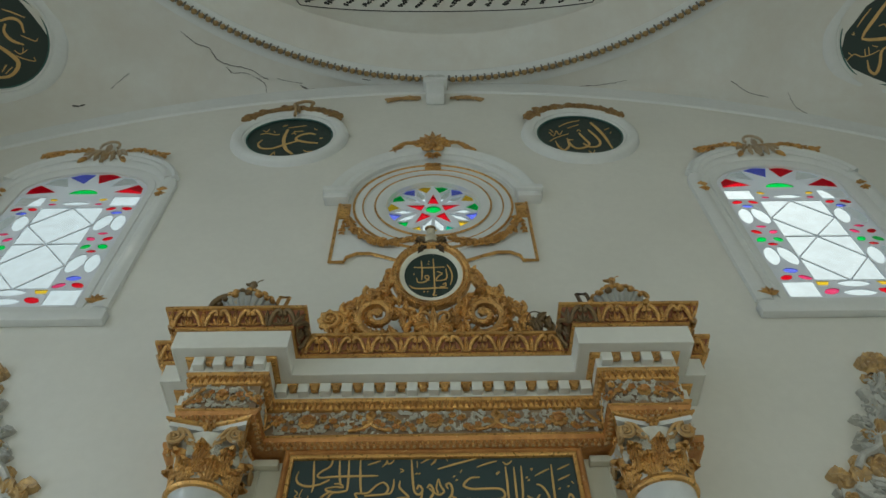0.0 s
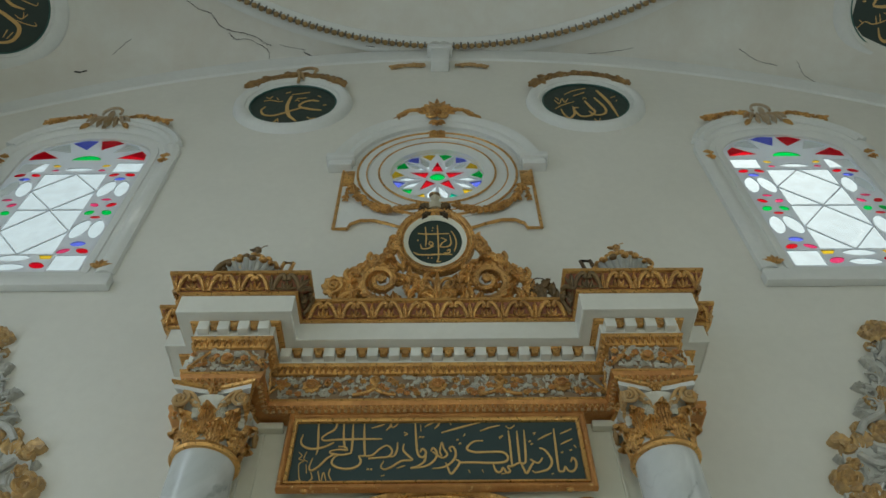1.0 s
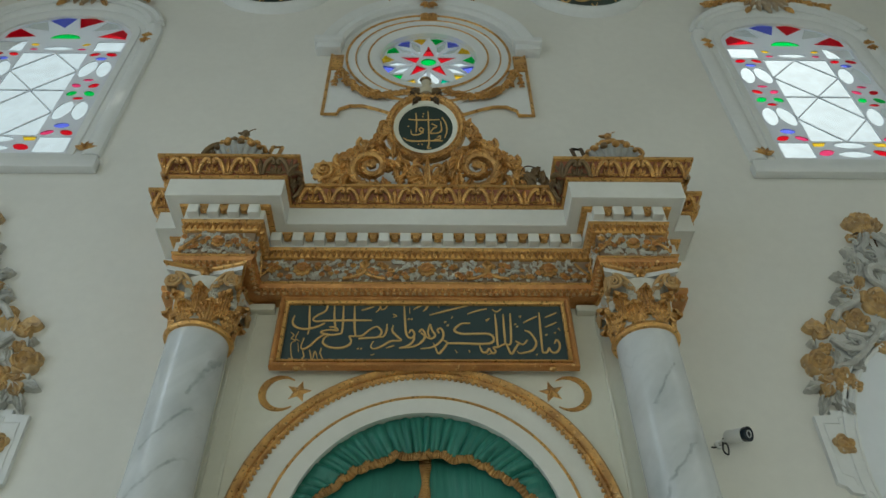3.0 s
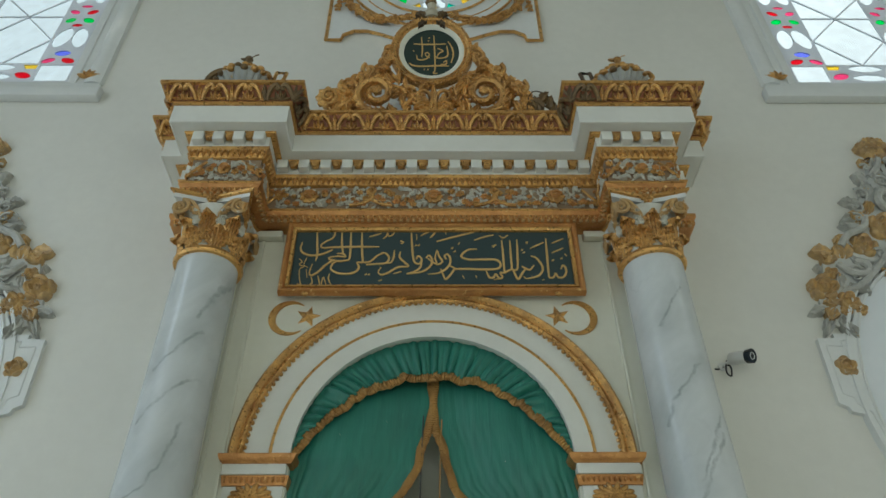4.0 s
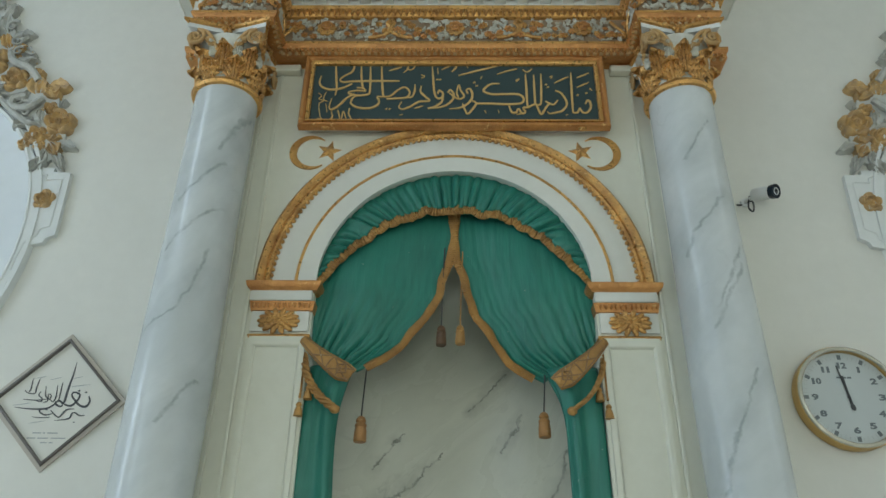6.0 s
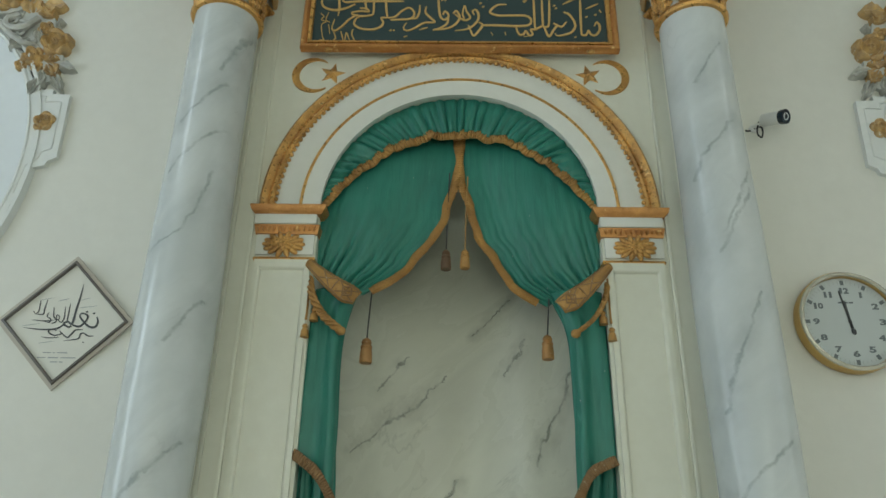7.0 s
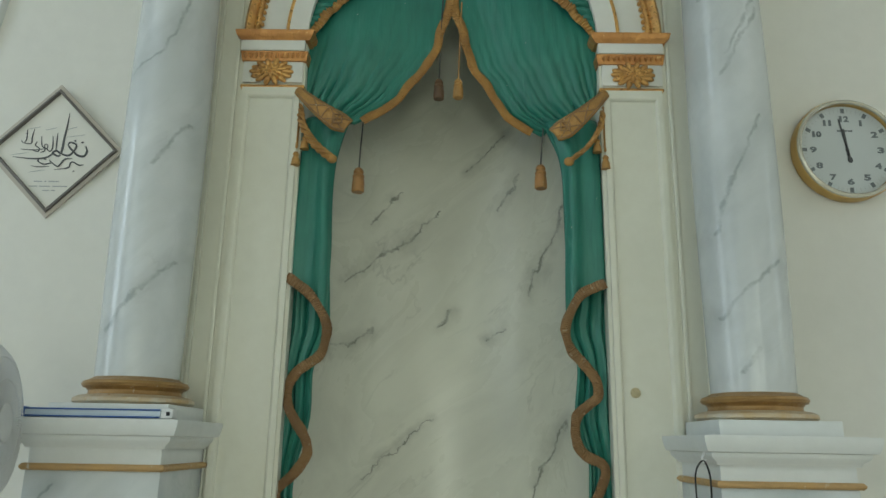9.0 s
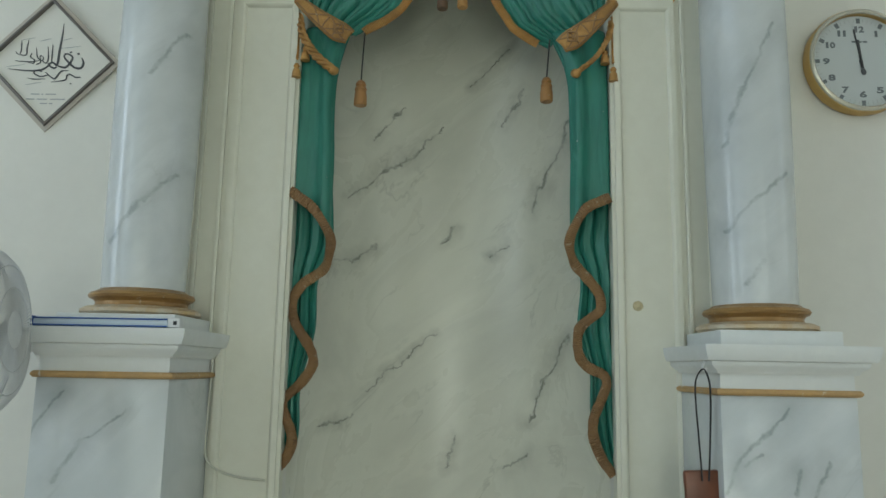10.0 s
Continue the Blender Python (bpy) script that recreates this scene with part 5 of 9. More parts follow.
# ------------------------------------------------------------------ crest over the cornice
CREST_Y, CREST_Z = -0.255, 5.412
crest = thing("crest", (0, CREST_Y, CREST_Z), "pierced gilt scrollwork crest above the cornice", "crest")
rng = random.Random(11)
LEANED = upright(0, CREST_Y, CREST_Z, 18)
for s in (-1, 1):
    bm = bmesh.new()
    # the great scroll
    scroll(bm, s * 0.345, 0.175, 0.150, 1.6, 250 if s > 0 else -70, 0.034, 0.0, s, 8)
    for a in range(0, 330, 24):
        q = radians(a)
        leaf(bm, s * 0.345 + 0.072 * math.cos(q), 0.175 + 0.062 * math.sin(q), a + s * 75, 0.062, 0.034, 0.02, bend=s * 80, z=0.012, steps=5)
    tube(bm, smooth_path([(s * 0.10, 0.05, 0.01), (s * 0.20, 0.015, 0.02), (s * 0.34, 0.012, 0.02), (s * 0.46, 0.07, 0.02), (s * 0.49, 0.16, 0.02), (s * 0.44, 0.25, 0.02)], 6), 0.02, 7)
    for a in range(0, 360, 20):
        q = radians(a)
        if rng.random() < 0.85:
            leaf(bm, s * 0.345 + 0.14 * math.cos(q), 0.175 + 0.14 * math.sin(q), a + s * 50, 0.10, 0.06, 0.03, bend=s * 70, z=0.006, steps=6)
            leaf(bm, s * 0.345 + 0.135 * math.cos(q), 0.175 + 0.135 * math.sin(q), a + 180 - s * 40, 0.06, 0.035, 0.024, bend=s * 60, z=0.01, steps=5)
    for k in range(20):
        t = k / 20
        q = radians(250 if s > 0 else -70) + s * 2 * math.pi * 1.3 * t
        far = 0.150 * (1 - 0.80 * t**0.85)
        leaf(bm, s * 0.345 + far * math.cos(q), 0.175 + far * math.sin(q), math.degrees(q) + s * 62, 0.085 * (1 - 0.45 * t), 0.052 * (1 - 0.4 * t), 0.022, bend=s * 55, lobes=2, z=0.040, steps=6)
    part("scroll", (bm.transform(LEANED @ Matrix.Translation((-0.03 if s > 0 else -0.01, 0.045, 0))), bm)[1], GILT, crest, "large gilt leaf scroll")
    # the flower at the foot, whole on one side and blackened and broken on the other
    if s < 0:
        bm = bmesh.new()
        rosette(bm, -0.645, 0.195, 0.085, 9, 0.45, 0.0, 0.3)
        scroll(bm, -0.645, 0.195, 0.06, 1.7, -90, 0.014, 0.03, 1, 6)
        tube(bm, smooth_path([(-0.64, 0.0, 0.0), (-0.62, 0.08, 0.01), (-0.56, 0.14, 0.02), (-0.47, 0.15, 0.02)], 5), 0.022, 7)
        for a in (200, 250, 300, 345):
            leaf(bm, -0.60 + 0.04 * math.cos(radians(a)), 0.16, a + 60, 0.10, 0.06, 0.03, bend=50, z=0.01, steps=6)
        part("foot_flower", (bm.transform(LEANED), bm)[1], GILT, crest, "gilt curled flower at the crest's foot")
    else:
        for x, y, q, ln in ((0.60, 0.10, 60, 0.12), (0.65, 0.08, 100, 0.15), (0.70, 0.05, 50, 0.13), (0.63, 0.13, 140, 0.09), (0.68, 0.12, 120, 0.12), (0.66, 0.17, 70, 0.09), (0.72, 0.12, 100, 0.10), (0.62, 0.02, 80, 0.13), (0.68, 0.0, 85, 0.13)):
            bm = bmesh.new()
            leaf(bm, x, y, q, ln, 0.075, 0.035, bend=40 if ln > 0.1 else -40, lobes=4)
            part("broken_leaf", (bm.transform(LEANED), bm)[1], TARNISHED, crest, "blackened broken leaf")
        bm = bmesh.new()
        tube(bm, smooth_path([(0.57, 0.08, 0.02), (0.585, 0.19, 0.03), (0.62, 0.235, 0.03), (0.68, 0.23, 0.02), (0.72, 0.20, 0.01)], 6), 0.004, 5)
        part("bare_wire", (bm.transform(LEANED), bm)[1], GILT_DARK, crest, "bare bent wire")
    # leaves that climb the shoulder to the ring
    bm = bmesh.new()
    shoulder = smooth_path([(s * 0.56, 0.12, 0), (s * 0.55, 0.24, 0), (s * 0.47, 0.33, 0), (s * 0.37, 0.39, 0), (s * 0.29, 0.46, 0), (s * 0.255, 0.56, 0)], 6)
    tube(bm, shoulder, 0.024, 7, flat=0.8)
    garland(bm, along(shoulder, 22), 0.034, rng, 0.012, 0.35)
    for p in along(shoulder, 12):
        leaf(bm, p.x, p.y, 90 - s * 75 + rng.uniform(-25, 25), 0.07, 0.075, 0.04, bend=-s * 90, steps=7)
    for x, y, r in ((0.535, 0.27, 0.055), (0.40, 0.40, 0.05), (0.275, 0.50, 0.045)):
        scroll(bm, s * x, y, r, 1.4, 60 if s > 0 else 120, 0.017, 0.01, -s, 6)
    for k in range(18):
        leaf(bm, s * rng.uniform(0.03, 0.22), rng.uniform(0.03, 0.30), rng.uniform(30, 150), rng.uniform(0.08, 0.12), 0.055, 0.03, bend=rng.uniform(-70, 70), z=rng.uniform(0, 0.012), steps=6)
    part("shoulder_leaves", (bm.transform(LEANED), bm)[1], GILT, crest, "gilt leaves climbing to the ring")
for y, size, count, spread, lift, high in ((0.03, 0.27, 7, 120, 0.02, 0.032), (-0.02, 0.16, 5, 150, 0.04, 0.026)):
    for k in range(count):
        q = k / (count - 1) - 0.5
        bm = bmesh.new()
        leaf(bm, 0, y, 90 + spread * q, size * (1 - 0.9 * abs(q)), size * 0.34, high, bend=spread * q * 0.35, z=lift + 0.003 * (k % 2))
        bm.transform(LEANED)
        part("palmette_leaf", bm, GILT, crest, "gilt acanthus leaf at the foot of the ring")
for s in (-1, 1):
    bm = bmesh.new()
    scroll(bm, s * 0.07, 0.20, 0.05, 1.3, 0 if s < 0 else 180, 0.014, 0.02, -s)
    bm.transform(LEANED)
    part("small_scroll", bm, GILT, crest, "small gilt scroll")
for s in (-1, 1):
    for x, y, a, ln in ((0.12, 0.10, 130, 0.12), (0.20, 0.05, 20, 0.13), (0.24, 0.30, 20, 0.10), (0.52, 0.06, 80, 0.12), (0.54, 0.20, 110, 0.10), (0.44, 0.32, 160, 0.10), (0.34, 0.40, 170, 0.09), (0.47, 0.02, 30, 0.11)):
        bm = bmesh.new()
        leaf(bm, s * x, y, a if s > 0 else 180 - a, ln, ln * 0.62, 0.035, bend=s * 70, lobes=4, z=0.026, steps=12)
        bm.transform(LEANED)
        part("acanthus_spray", bm, GILT, crest, "curling gilt leaf")
RING = LEANED @ Matrix.Translation((-0.013, 0.545, 0.0))
bm = bmesh.new()
loop = arc(0, 0, 0.211, 0, 352.5, 47)
sweep(bm, loop, [(-0.006, -0.02), (-0.006, 0.016), (0.004, 0.026), (0.010, 0.020), (0.016, 0.034), (0.030, 0.042), (0.040, 0.030), (0.046, 0.034), (0.052, 0.02), (0.054, -0.02)], closed=True)
for x, y in arc(0, 0, 0.252, 0, 354.2, 61):
    ball(bm, (x, y, 0.034), 0.009)
bm.transform(RING)
part("ring", bm, GILT, crest, "gilt beaded ring")
bm = bmesh.new()
loop2 = arc(0, 0, 0.176, 0, 352.5, 47)
sweep(bm, loop2, [(0.037, -0.02), (0.037, 0.018), (0.026, 0.018), (0.010, 0.010), (0.0, 0.004), (0.0, -0.02)], closed=True)
bm.transform(RING)
part("ring_lining", bm, CREAM, crest, "pale inner ring")
bm = bmesh.new()
lathe(bm, [(0.18, -0.012), (0.18, 0.0)], 48)
bm.transform(RING)
disc = part("disc", bm, DISC, crest, "dark green disc with gilt pen strokes", smooth=False)
for k, stroke in enumerate([
    [(0.014, 0.134, 0.006), (0.019, 0.026, 0.010), (0.022, -0.121, 0.010), (0.012, -0.156, 0.008), (0.038, -0.156, 0.006)],
    [(-0.065, 0.120, 0.006), (-0.059, 0.033, 0.010), (-0.062, -0.035, 0.006)],
    [(-0.115, 0.066, 0.006), (-0.035, 0.062, 0.010), (0.092, 0.066, 0.006)],
    [(-0.096, -0.020, 0.006), (-0.084, -0.055, 0.008), (-0.035, -0.049, 0.010), (-0.014, -0.014, 0.008), (-0.033, 0.000, 0.007), (-0.040, -0.020, 0.007), (-0.012, -0.040, 0.007)],
    [(0.106, 0.084, 0.006), (0.129, 0.040, 0.008), (0.138, -0.017, 0.010), (0.124, -0.078, 0.006)],
    [(0.097, 0.052, 0.006), (0.103, -0.017, 0.010), (0.077, -0.040, 0.008), (0.033, -0.040, 0.008), (0.049, -0.006, 0.008), (0.073, 0.012, 0.007), (0.038, 0.032, 0.006)],
    [(-0.141, -0.081, 0.006), (-0.111, -0.101, 0.010), (-0.047, -0.105, 0.010), (0.023, -0.101, 0.010), (0.110, -0.102, 0.006)],
    [(0.075, -0.075, 0.006), (0.094, -0.063, 0.008), (0.092, -0.088, 0.008), (0.056, -0.092, 0.007)],
    [(-0.019, 0.110, 0.006), (-0.012, 0.115, 0.008)],
    [(-0.023, 0.088, 0.006), (-0.016, 0.092, 0.008)],
    [(-0.049, -0.131, 0.006), (-0.042, -0.128, 0.008)],
    [(-0.026, -0.131, 0.006), (-0.019, -0.128, 0.008)],
    [(-0.117, 0.009, 0.006), (-0.110, 0.012, 0.008)]]):
    bm = bmesh.new()
    pen_strokes(bm, [stroke], 0.0, 0.003 + 0.0002 * k)
    bm.transform(RING)
    part("pen_stroke", bm, LETTER, disc, "gilt pen stroke", smooth=False)
bm = bmesh.new()
for s in (-1, 1):
    for k in range(5):
        leaf(bm, s * 0.02, 0.24, 90 - s * (20 + 24 * k), 0.10, 0.055, 0.03, bend=-s * 50, z=0.004 * k, steps=6)
bm.transform(RING)
part("crown_leaves", bm, GILT_DARK, crest, "blackened leaves over the ring")
bm = bmesh.new()
lathe(bm, [(0.05, 0.25), (0.056, 0.275), (0.046, 0.30), (0.030, 0.318), (0.022, 0.326), (0.028, 0.340), (0.032, 0.358), (0.024, 0.378), (0.006, 0.384)], 14)
bm.transform(RING @ Matrix(((1, 0, 0, 0), (0, 0, 1, 0), (0, 1, 0, 0.015), (0, 0, 0, 1))))
part("finial", bm, paint("yellowed_silver_paint", (0.60, 0.56, 0.42), (0.40, 0.36, 0.27), 0.5, 0.8, 30.0, 0.3, 0.05, 9.0), crest, "worn silvered knob")
bm = bmesh.new()
ball(bm, (-0.004, 0.378, 0.02), (0.040, 0.020, 0.032), 2)
bm.transform(RING)
part("finial_cap", bm, TARNISHED, crest, "dark rounded cap")
for s in (-1, 1):
    bm = bmesh.new()
    leaf(bm, s * 0.03, 0.24, 90 - s * 35, 0.085, 0.05, 0.03, bend=-s * 60, z=0.03, steps=6)
    bm.transform(RING)
    part("finial_leaf", bm, TARNISHED, crest, "dark curled leaf")

# ------------------------------------------------------------------ urns
URN_GREY = paint("grey_shell_plaster", (0.44, 0.46, 0.44), (0.26, 0.27, 0.25), 0.55, 0.85, 35.0, 0.4, 0.05, 8.0, (0.50, 0.38, 0.20))
for s in (-1, 1):
    urn = thing("urn", (s * 1.135, -0.44, 5.414), "grey shell shaped plaster bowl heaped with gilt fruit", "urn", "urns on the cornice")
    m = Matrix.Translation((s * 1.135, -0.44, 5.414)) @ Matrix.Diagonal((1.08, 1.08, 0.74, 1))
    bm = bmesh.new()

    def bowl(u, v):
        t = 2 * math.pi * u
        prof = [(0.045, 0.0), (0.06, 0.03), (0.05, 0.06), (0.085, 0.10), (0.13, 0.16), (0.158, 0.212), (0.155, 0.224), (0.135, 0.226)]
        q = v * (len(prof) - 1)
        i = min(int(q), len(prof) - 2)
        r = prof[i][0] + (prof[i + 1][0] - prof[i][0]) * (q - i)
        z = prof[i][1] + (prof[i + 1][1] - prof[i][1]) * (q - i)
        r *= 1 + (0.085 * abs(math.cos(11 * t)) - 0.04 if 0.3 < v < 0.92 else 0.0)
        return Vector((r * math.cos(t), r * 0.8 * math.sin(t), z))

    grid(bm, 132, 14, bowl, closed=True)
    bm.transform(m)
    part("bowl", bm, URN_GREY, urn, "grey fluted shell bowl")
    # the worn grey lid, then fruit round its foot
    bm = bmesh.new()
    grid(bm, 64, 8, lambda u, v: Vector(((0.135 * math.cos(v * 1.45) + 0.008 * math.sin(5 * 6.2832 * u)) * math.cos(2 * math.pi * u), 0.8 * 0.135 * math.cos(v * 1.45) * math.sin(2 * math.pi * u), 0.224 + 0.175 * math.sin(v * 1.45))), closed=True)
    bm.transform(m)
    part("lid", bm, PALE_SILVER, urn, "grey white rounded lid")
    for k in range(64):
        q, up = 2 * math.pi * k / 16 + rng.uniform(-0.15, 0.15), 1.45 * (0.02 + 0.20 * (k // 16) + rng.uniform(-0.05, 0.05))
        bm = bmesh.new()
        spill = k // 16 == 0
        far = 0.163 if spill else 0.15 * math.cos(up)
        ball(bm, (far * math.cos(q), 0.8 * far * math.sin(q), 0.196 + rng.uniform(-0.012, 0.016) if spill else 0.225 + 0.13 * math.sin(up)), rng.uniform(0.014, 0.025), 2)
        bm.transform(m)
        part("fruit", bm, GILT if rng.random() < 0.75 else TARNISHED, urn, "gilt fruit")
    bm = bmesh.new()
    x = -s * 0.20
    tube(bm, [(x * 0.74, 0, 0.20), (x * 0.98, 0, 0.215), (x * 1.08, 0, 0.375), (x * 0.80, 0, 0.38), (x * 0.72, 0, 0.24)], 0.0135, 4)
    bm.transform(m)
    part("loop_handle", bm, GILT if s < 0 else GILT_DARK, urn, "square looped handle")
    bm = bmesh.new()
    pts = smooth_path([(s * 0.06, 0, 0.37), (s * 0.11, 0, 0.395), (s * 0.165, 0, 0.375), (s * 0.205, 0, 0.31), (s * 0.222, 0, 0.235), (s * 0.20, 0, 0.215)] if s < 0 else [(s * 0.12, 0, 0.36), (s * 0.17, 0, 0.385), (s * 0.195, 0, 0.33), (s * 0.18, 0, 0.29)], 6)
    tube(bm, pts, [0.008 + (0.024 if s < 0 else 0.010) * math.sin(math.pi * min(1.0, 1.15 * k / (len(pts) - 1))) ** 0.8 for k in range(len(pts))], 8, flat=0.75)
    bm.transform(m)
    part("curled_handle", bm, TARNISHED if s < 0 else GILT, urn, "dark beak shaped handle" if s < 0 else "curled gilt handle")
    bm = bmesh.new()
    lathe(bm, [(0.028, 0.38), (0.02, 0.43), (0.016, 0.48), (0.024, 0.495), (0.018, 0.515), (0.004, 0.52)], 12)
    leaf(bm, 0.0, 0.0, 170, 0.05, 0.03, 0.02)
    for v in bm.verts:
        if v.co.z < 0.1:
            v.co = Vector((v.co.x, v.co.z, v.co.y + 0.505))
    tube(bm, [(0, 0, 0.51), (0.02, 0, 0.53), (0.032, 0, 0.55), (0.05, 0, 0.56)], 0.0035, 5)
    bm.transform(m @ Matrix.Translation((0.0, -0.04, -0.01)))
    part("finial", bm, TARNISHED if s < 0 else GILT, urn, "small worn knob with bent wire")

# ------------------------------------------------------------------ windows
TINTS = {"clear": pane_glass("clear_glass", (0.95, 0.98, 1.0)), "red": pane_glass("red_glass", (0.92, 0.03, 0.12)), "green": pane_glass("green_glass", (0.07, 0.86, 0.32)),
         "blue": pane_glass("blue_glass", (0.42, 0.47, 1.0)), "yellow": pane_glass("yellow_glass", (1.0, 0.80, 0.18)), "pink": pane_glass("rose_glass", (0.98, 0.24, 0.45)),
         "teal": pane_glass("teal_glass", (0.08, 0.88, 0.70))}
TRACERY = paint("window_plaster", (0.80, 0.82, 0.84), (0.70, 0.72, 0.74), 0.7, 0.4, 25.0, 0.08)
# translucence added so the backlit bars glow, standing in for window glare
tn, tl = TRACERY.node_tree.nodes, TRACERY.node_tree.links
glow, blend = tn.new("ShaderNodeBsdfTranslucent"), tn.new("ShaderNodeMixShader")
glow.inputs["Color"].default_value = (0.86, 0.88, 0.92, 1)
blend.inputs["Fac"].default_value = 0.5
tl.new(tn["Principled BSDF"].outputs[0], blend.inputs[1])
tl.new(glow.outputs[0], blend.inputs[2])
tl.new(blend.outputs[0], tn["Material Output"].inputs["Surface"])


def shrunk(poly, k):
    cx, cy = sum(p[0] for p in poly) / len(poly), sum(p[1] for p in poly) / len(poly)
    return [(cx + (x - cx) * k, cy + (y - cy) * k) for x, y in poly]


def almond(cx, cy, length, width, ang, n=7):
    c, s = math.cos(radians(ang)), math.sin(radians(ang))
    pts = [(length / 2 * math.cos(q), width / 2 * math.sin(q) * abs(math.sin(q)) ** 0.25) for q in np.linspace(0, 2 * math.pi, 2 * n, endpoint=False)]
    return [(cx + x * c - y * s, cy + x * s + y * c) for x, y in pts]


def glazing(parent, outline, panes, m, depth=0.02):
    """Plaster tracery with one pane in each hole."""
    bm = bmesh.new()
    plate(bm, outline, [p for p, _ in panes], -depth, 0.0)
    bm.transform(m)
    part("tracery", bm, TRACERY, parent, "pale plaster tracery", smooth=False)
    for poly, tint in panes:
        bm = bmesh.new()
        plate(bm, shrunk(poly, 1.03), [], -depth * 0.6, -depth * 0.6 + 0.004)
        bm.transform(m)
        ob = part("pane", bm, TINTS[tint], parent, smooth=False)
        ob.visible_shadow = False


def tall_panes():
    """Panes of the arched windows about local x = 0, with y from the sill."""
    out = []
    # two great squares of clear glass, each crossed by the thin bars of a diamond
    for y0, y1 in ((0.235, 0.86), (0.872, 1.46)):
        h, cy, g = 0.268, (y0 + y1) / 2, 0.006
        out.append(([(-h + g, cy), (0.0, y0 + g), (h - g, cy), (0.0, y1 - g)], "clear"))
        for sx in (-1, 1):
            for ya, d in ((y0, 1), (y1, -1)):
                out.append(([(sx * h, ya), (sx * 0.007, ya), (sx * h, cy - d * 0.008)], "clear"))
    for sx in (-1, 1):
        for y, y2 in ((0.02, 0.215), (1.49, 1.655)):
            out.append(([(sx * 0.295, y), (sx * 0.53, y), (sx * 0.53, y2), (sx * 0.295, y2)], "clear"))
        for yc in (0.575, 1.20):
            out.append((almond(sx * 0.345, yc, 0.27, 0.126, 90 - sx * 10), "clear"))
            out.append((almond(sx * 0.472, yc, 0.27, 0.118, 90 + sx * 8), "clear"))
        # bunches of small coloured lights between the almonds
        for x, y, ln, wd, ang, tint in ((0.33, 0.27, 0.105, 0.060, 25, "pink"), (0.47, 0.27, 0.11, 0.064, -25, "red"), (0.405, 0.365, 0.12, 0.072, 0, "blue"),
                                        (0.405, 0.745, 0.085, 0.040, 0, "red"), (0.335, 0.815, 0.085, 0.066, 35, "green"), (0.472, 0.815, 0.10, 0.070, -35, "green"),
                                        (0.335, 0.935, 0.085, 0.056, -30, "pink"), (0.472, 0.935, 0.09, 0.060, 30, "red"), (0.405, 1.02, 0.09, 0.040, 0, "pink"),
                                        (0.405, 1.365, 0.10, 0.056, 0, "blue"), (0.335, 1.435, 0.09, 0.054, 20, "red"), (0.472, 1.435, 0.10, 0.060, -20, "red")):
            out.append((almond(sx * x, y, ln, wd, ang * sx, 5), tint))
    # foot and head rows
    for dy in (-0.05, 0.065):
        out.append((almond(0.0, 0.12 + dy, 0.25, 0.085, 0), "clear"))
    for sx in (-1, 1):
        out.append(([(sx * 0.275, 0.215), (sx * 0.175, 0.215), (sx * 0.20, 0.165), (sx * 0.275, 0.165)], "yellow"))
        out.append((almond(sx * 0.205, 0.085, 0.13, 0.075, -22 * sx, 5), "red" if sx > 0 else "pink"))
        out.append((almond(sx * 0.215, 1.60, 0.075, 0.045, 15 * sx, 5), "yellow"))
        out.append((almond(sx * 0.20, 1.52, 0.07, 0.035, 0, 5), "pink"))
    out.append((almond(0.0, 1.535, 0.25, 0.070, 0), "clear"))
    # fan in the arch: flattened, rise 0.35 over half width 0.56
    rise = 0.32
    out.append(([(0.13 * math.cos(q), 1.685 + 0.065 * math.sin(q)) for q in np.linspace(0.1, math.pi - 0.1, 9)], "green"))
    for k, tint in enumerate(["red", "clear", "red", "blue", "clear", "red"]):
        a0, a1 = radians(4 + 28.9 * k), radians(4 + 28.9 * k + 26)
        mid = (a0 + a1) / 2
        out.append(([(0.27 * math.cos(mid), 1.665 + 0.27 * 0.62 * math.sin(mid)), (0.515 * math.cos(a0), 1.668 + rise * 0.88 * math.sin(a0)), (0.53 * math.cos(mid), 1.668 + rise * 0.95 * math.sin(mid)), (0.515 * math.cos(a1), 1.668 + rise * 0.88 * math.sin(a1))], tint))
    # the rows stand a little lower, and the fan rises more steeply
    return [([(x, 0.93 * y if y <= 1.66 else 1.544 + 1.34 * (y - 1.66)) for x, y in poly], tint) for poly, tint in out]


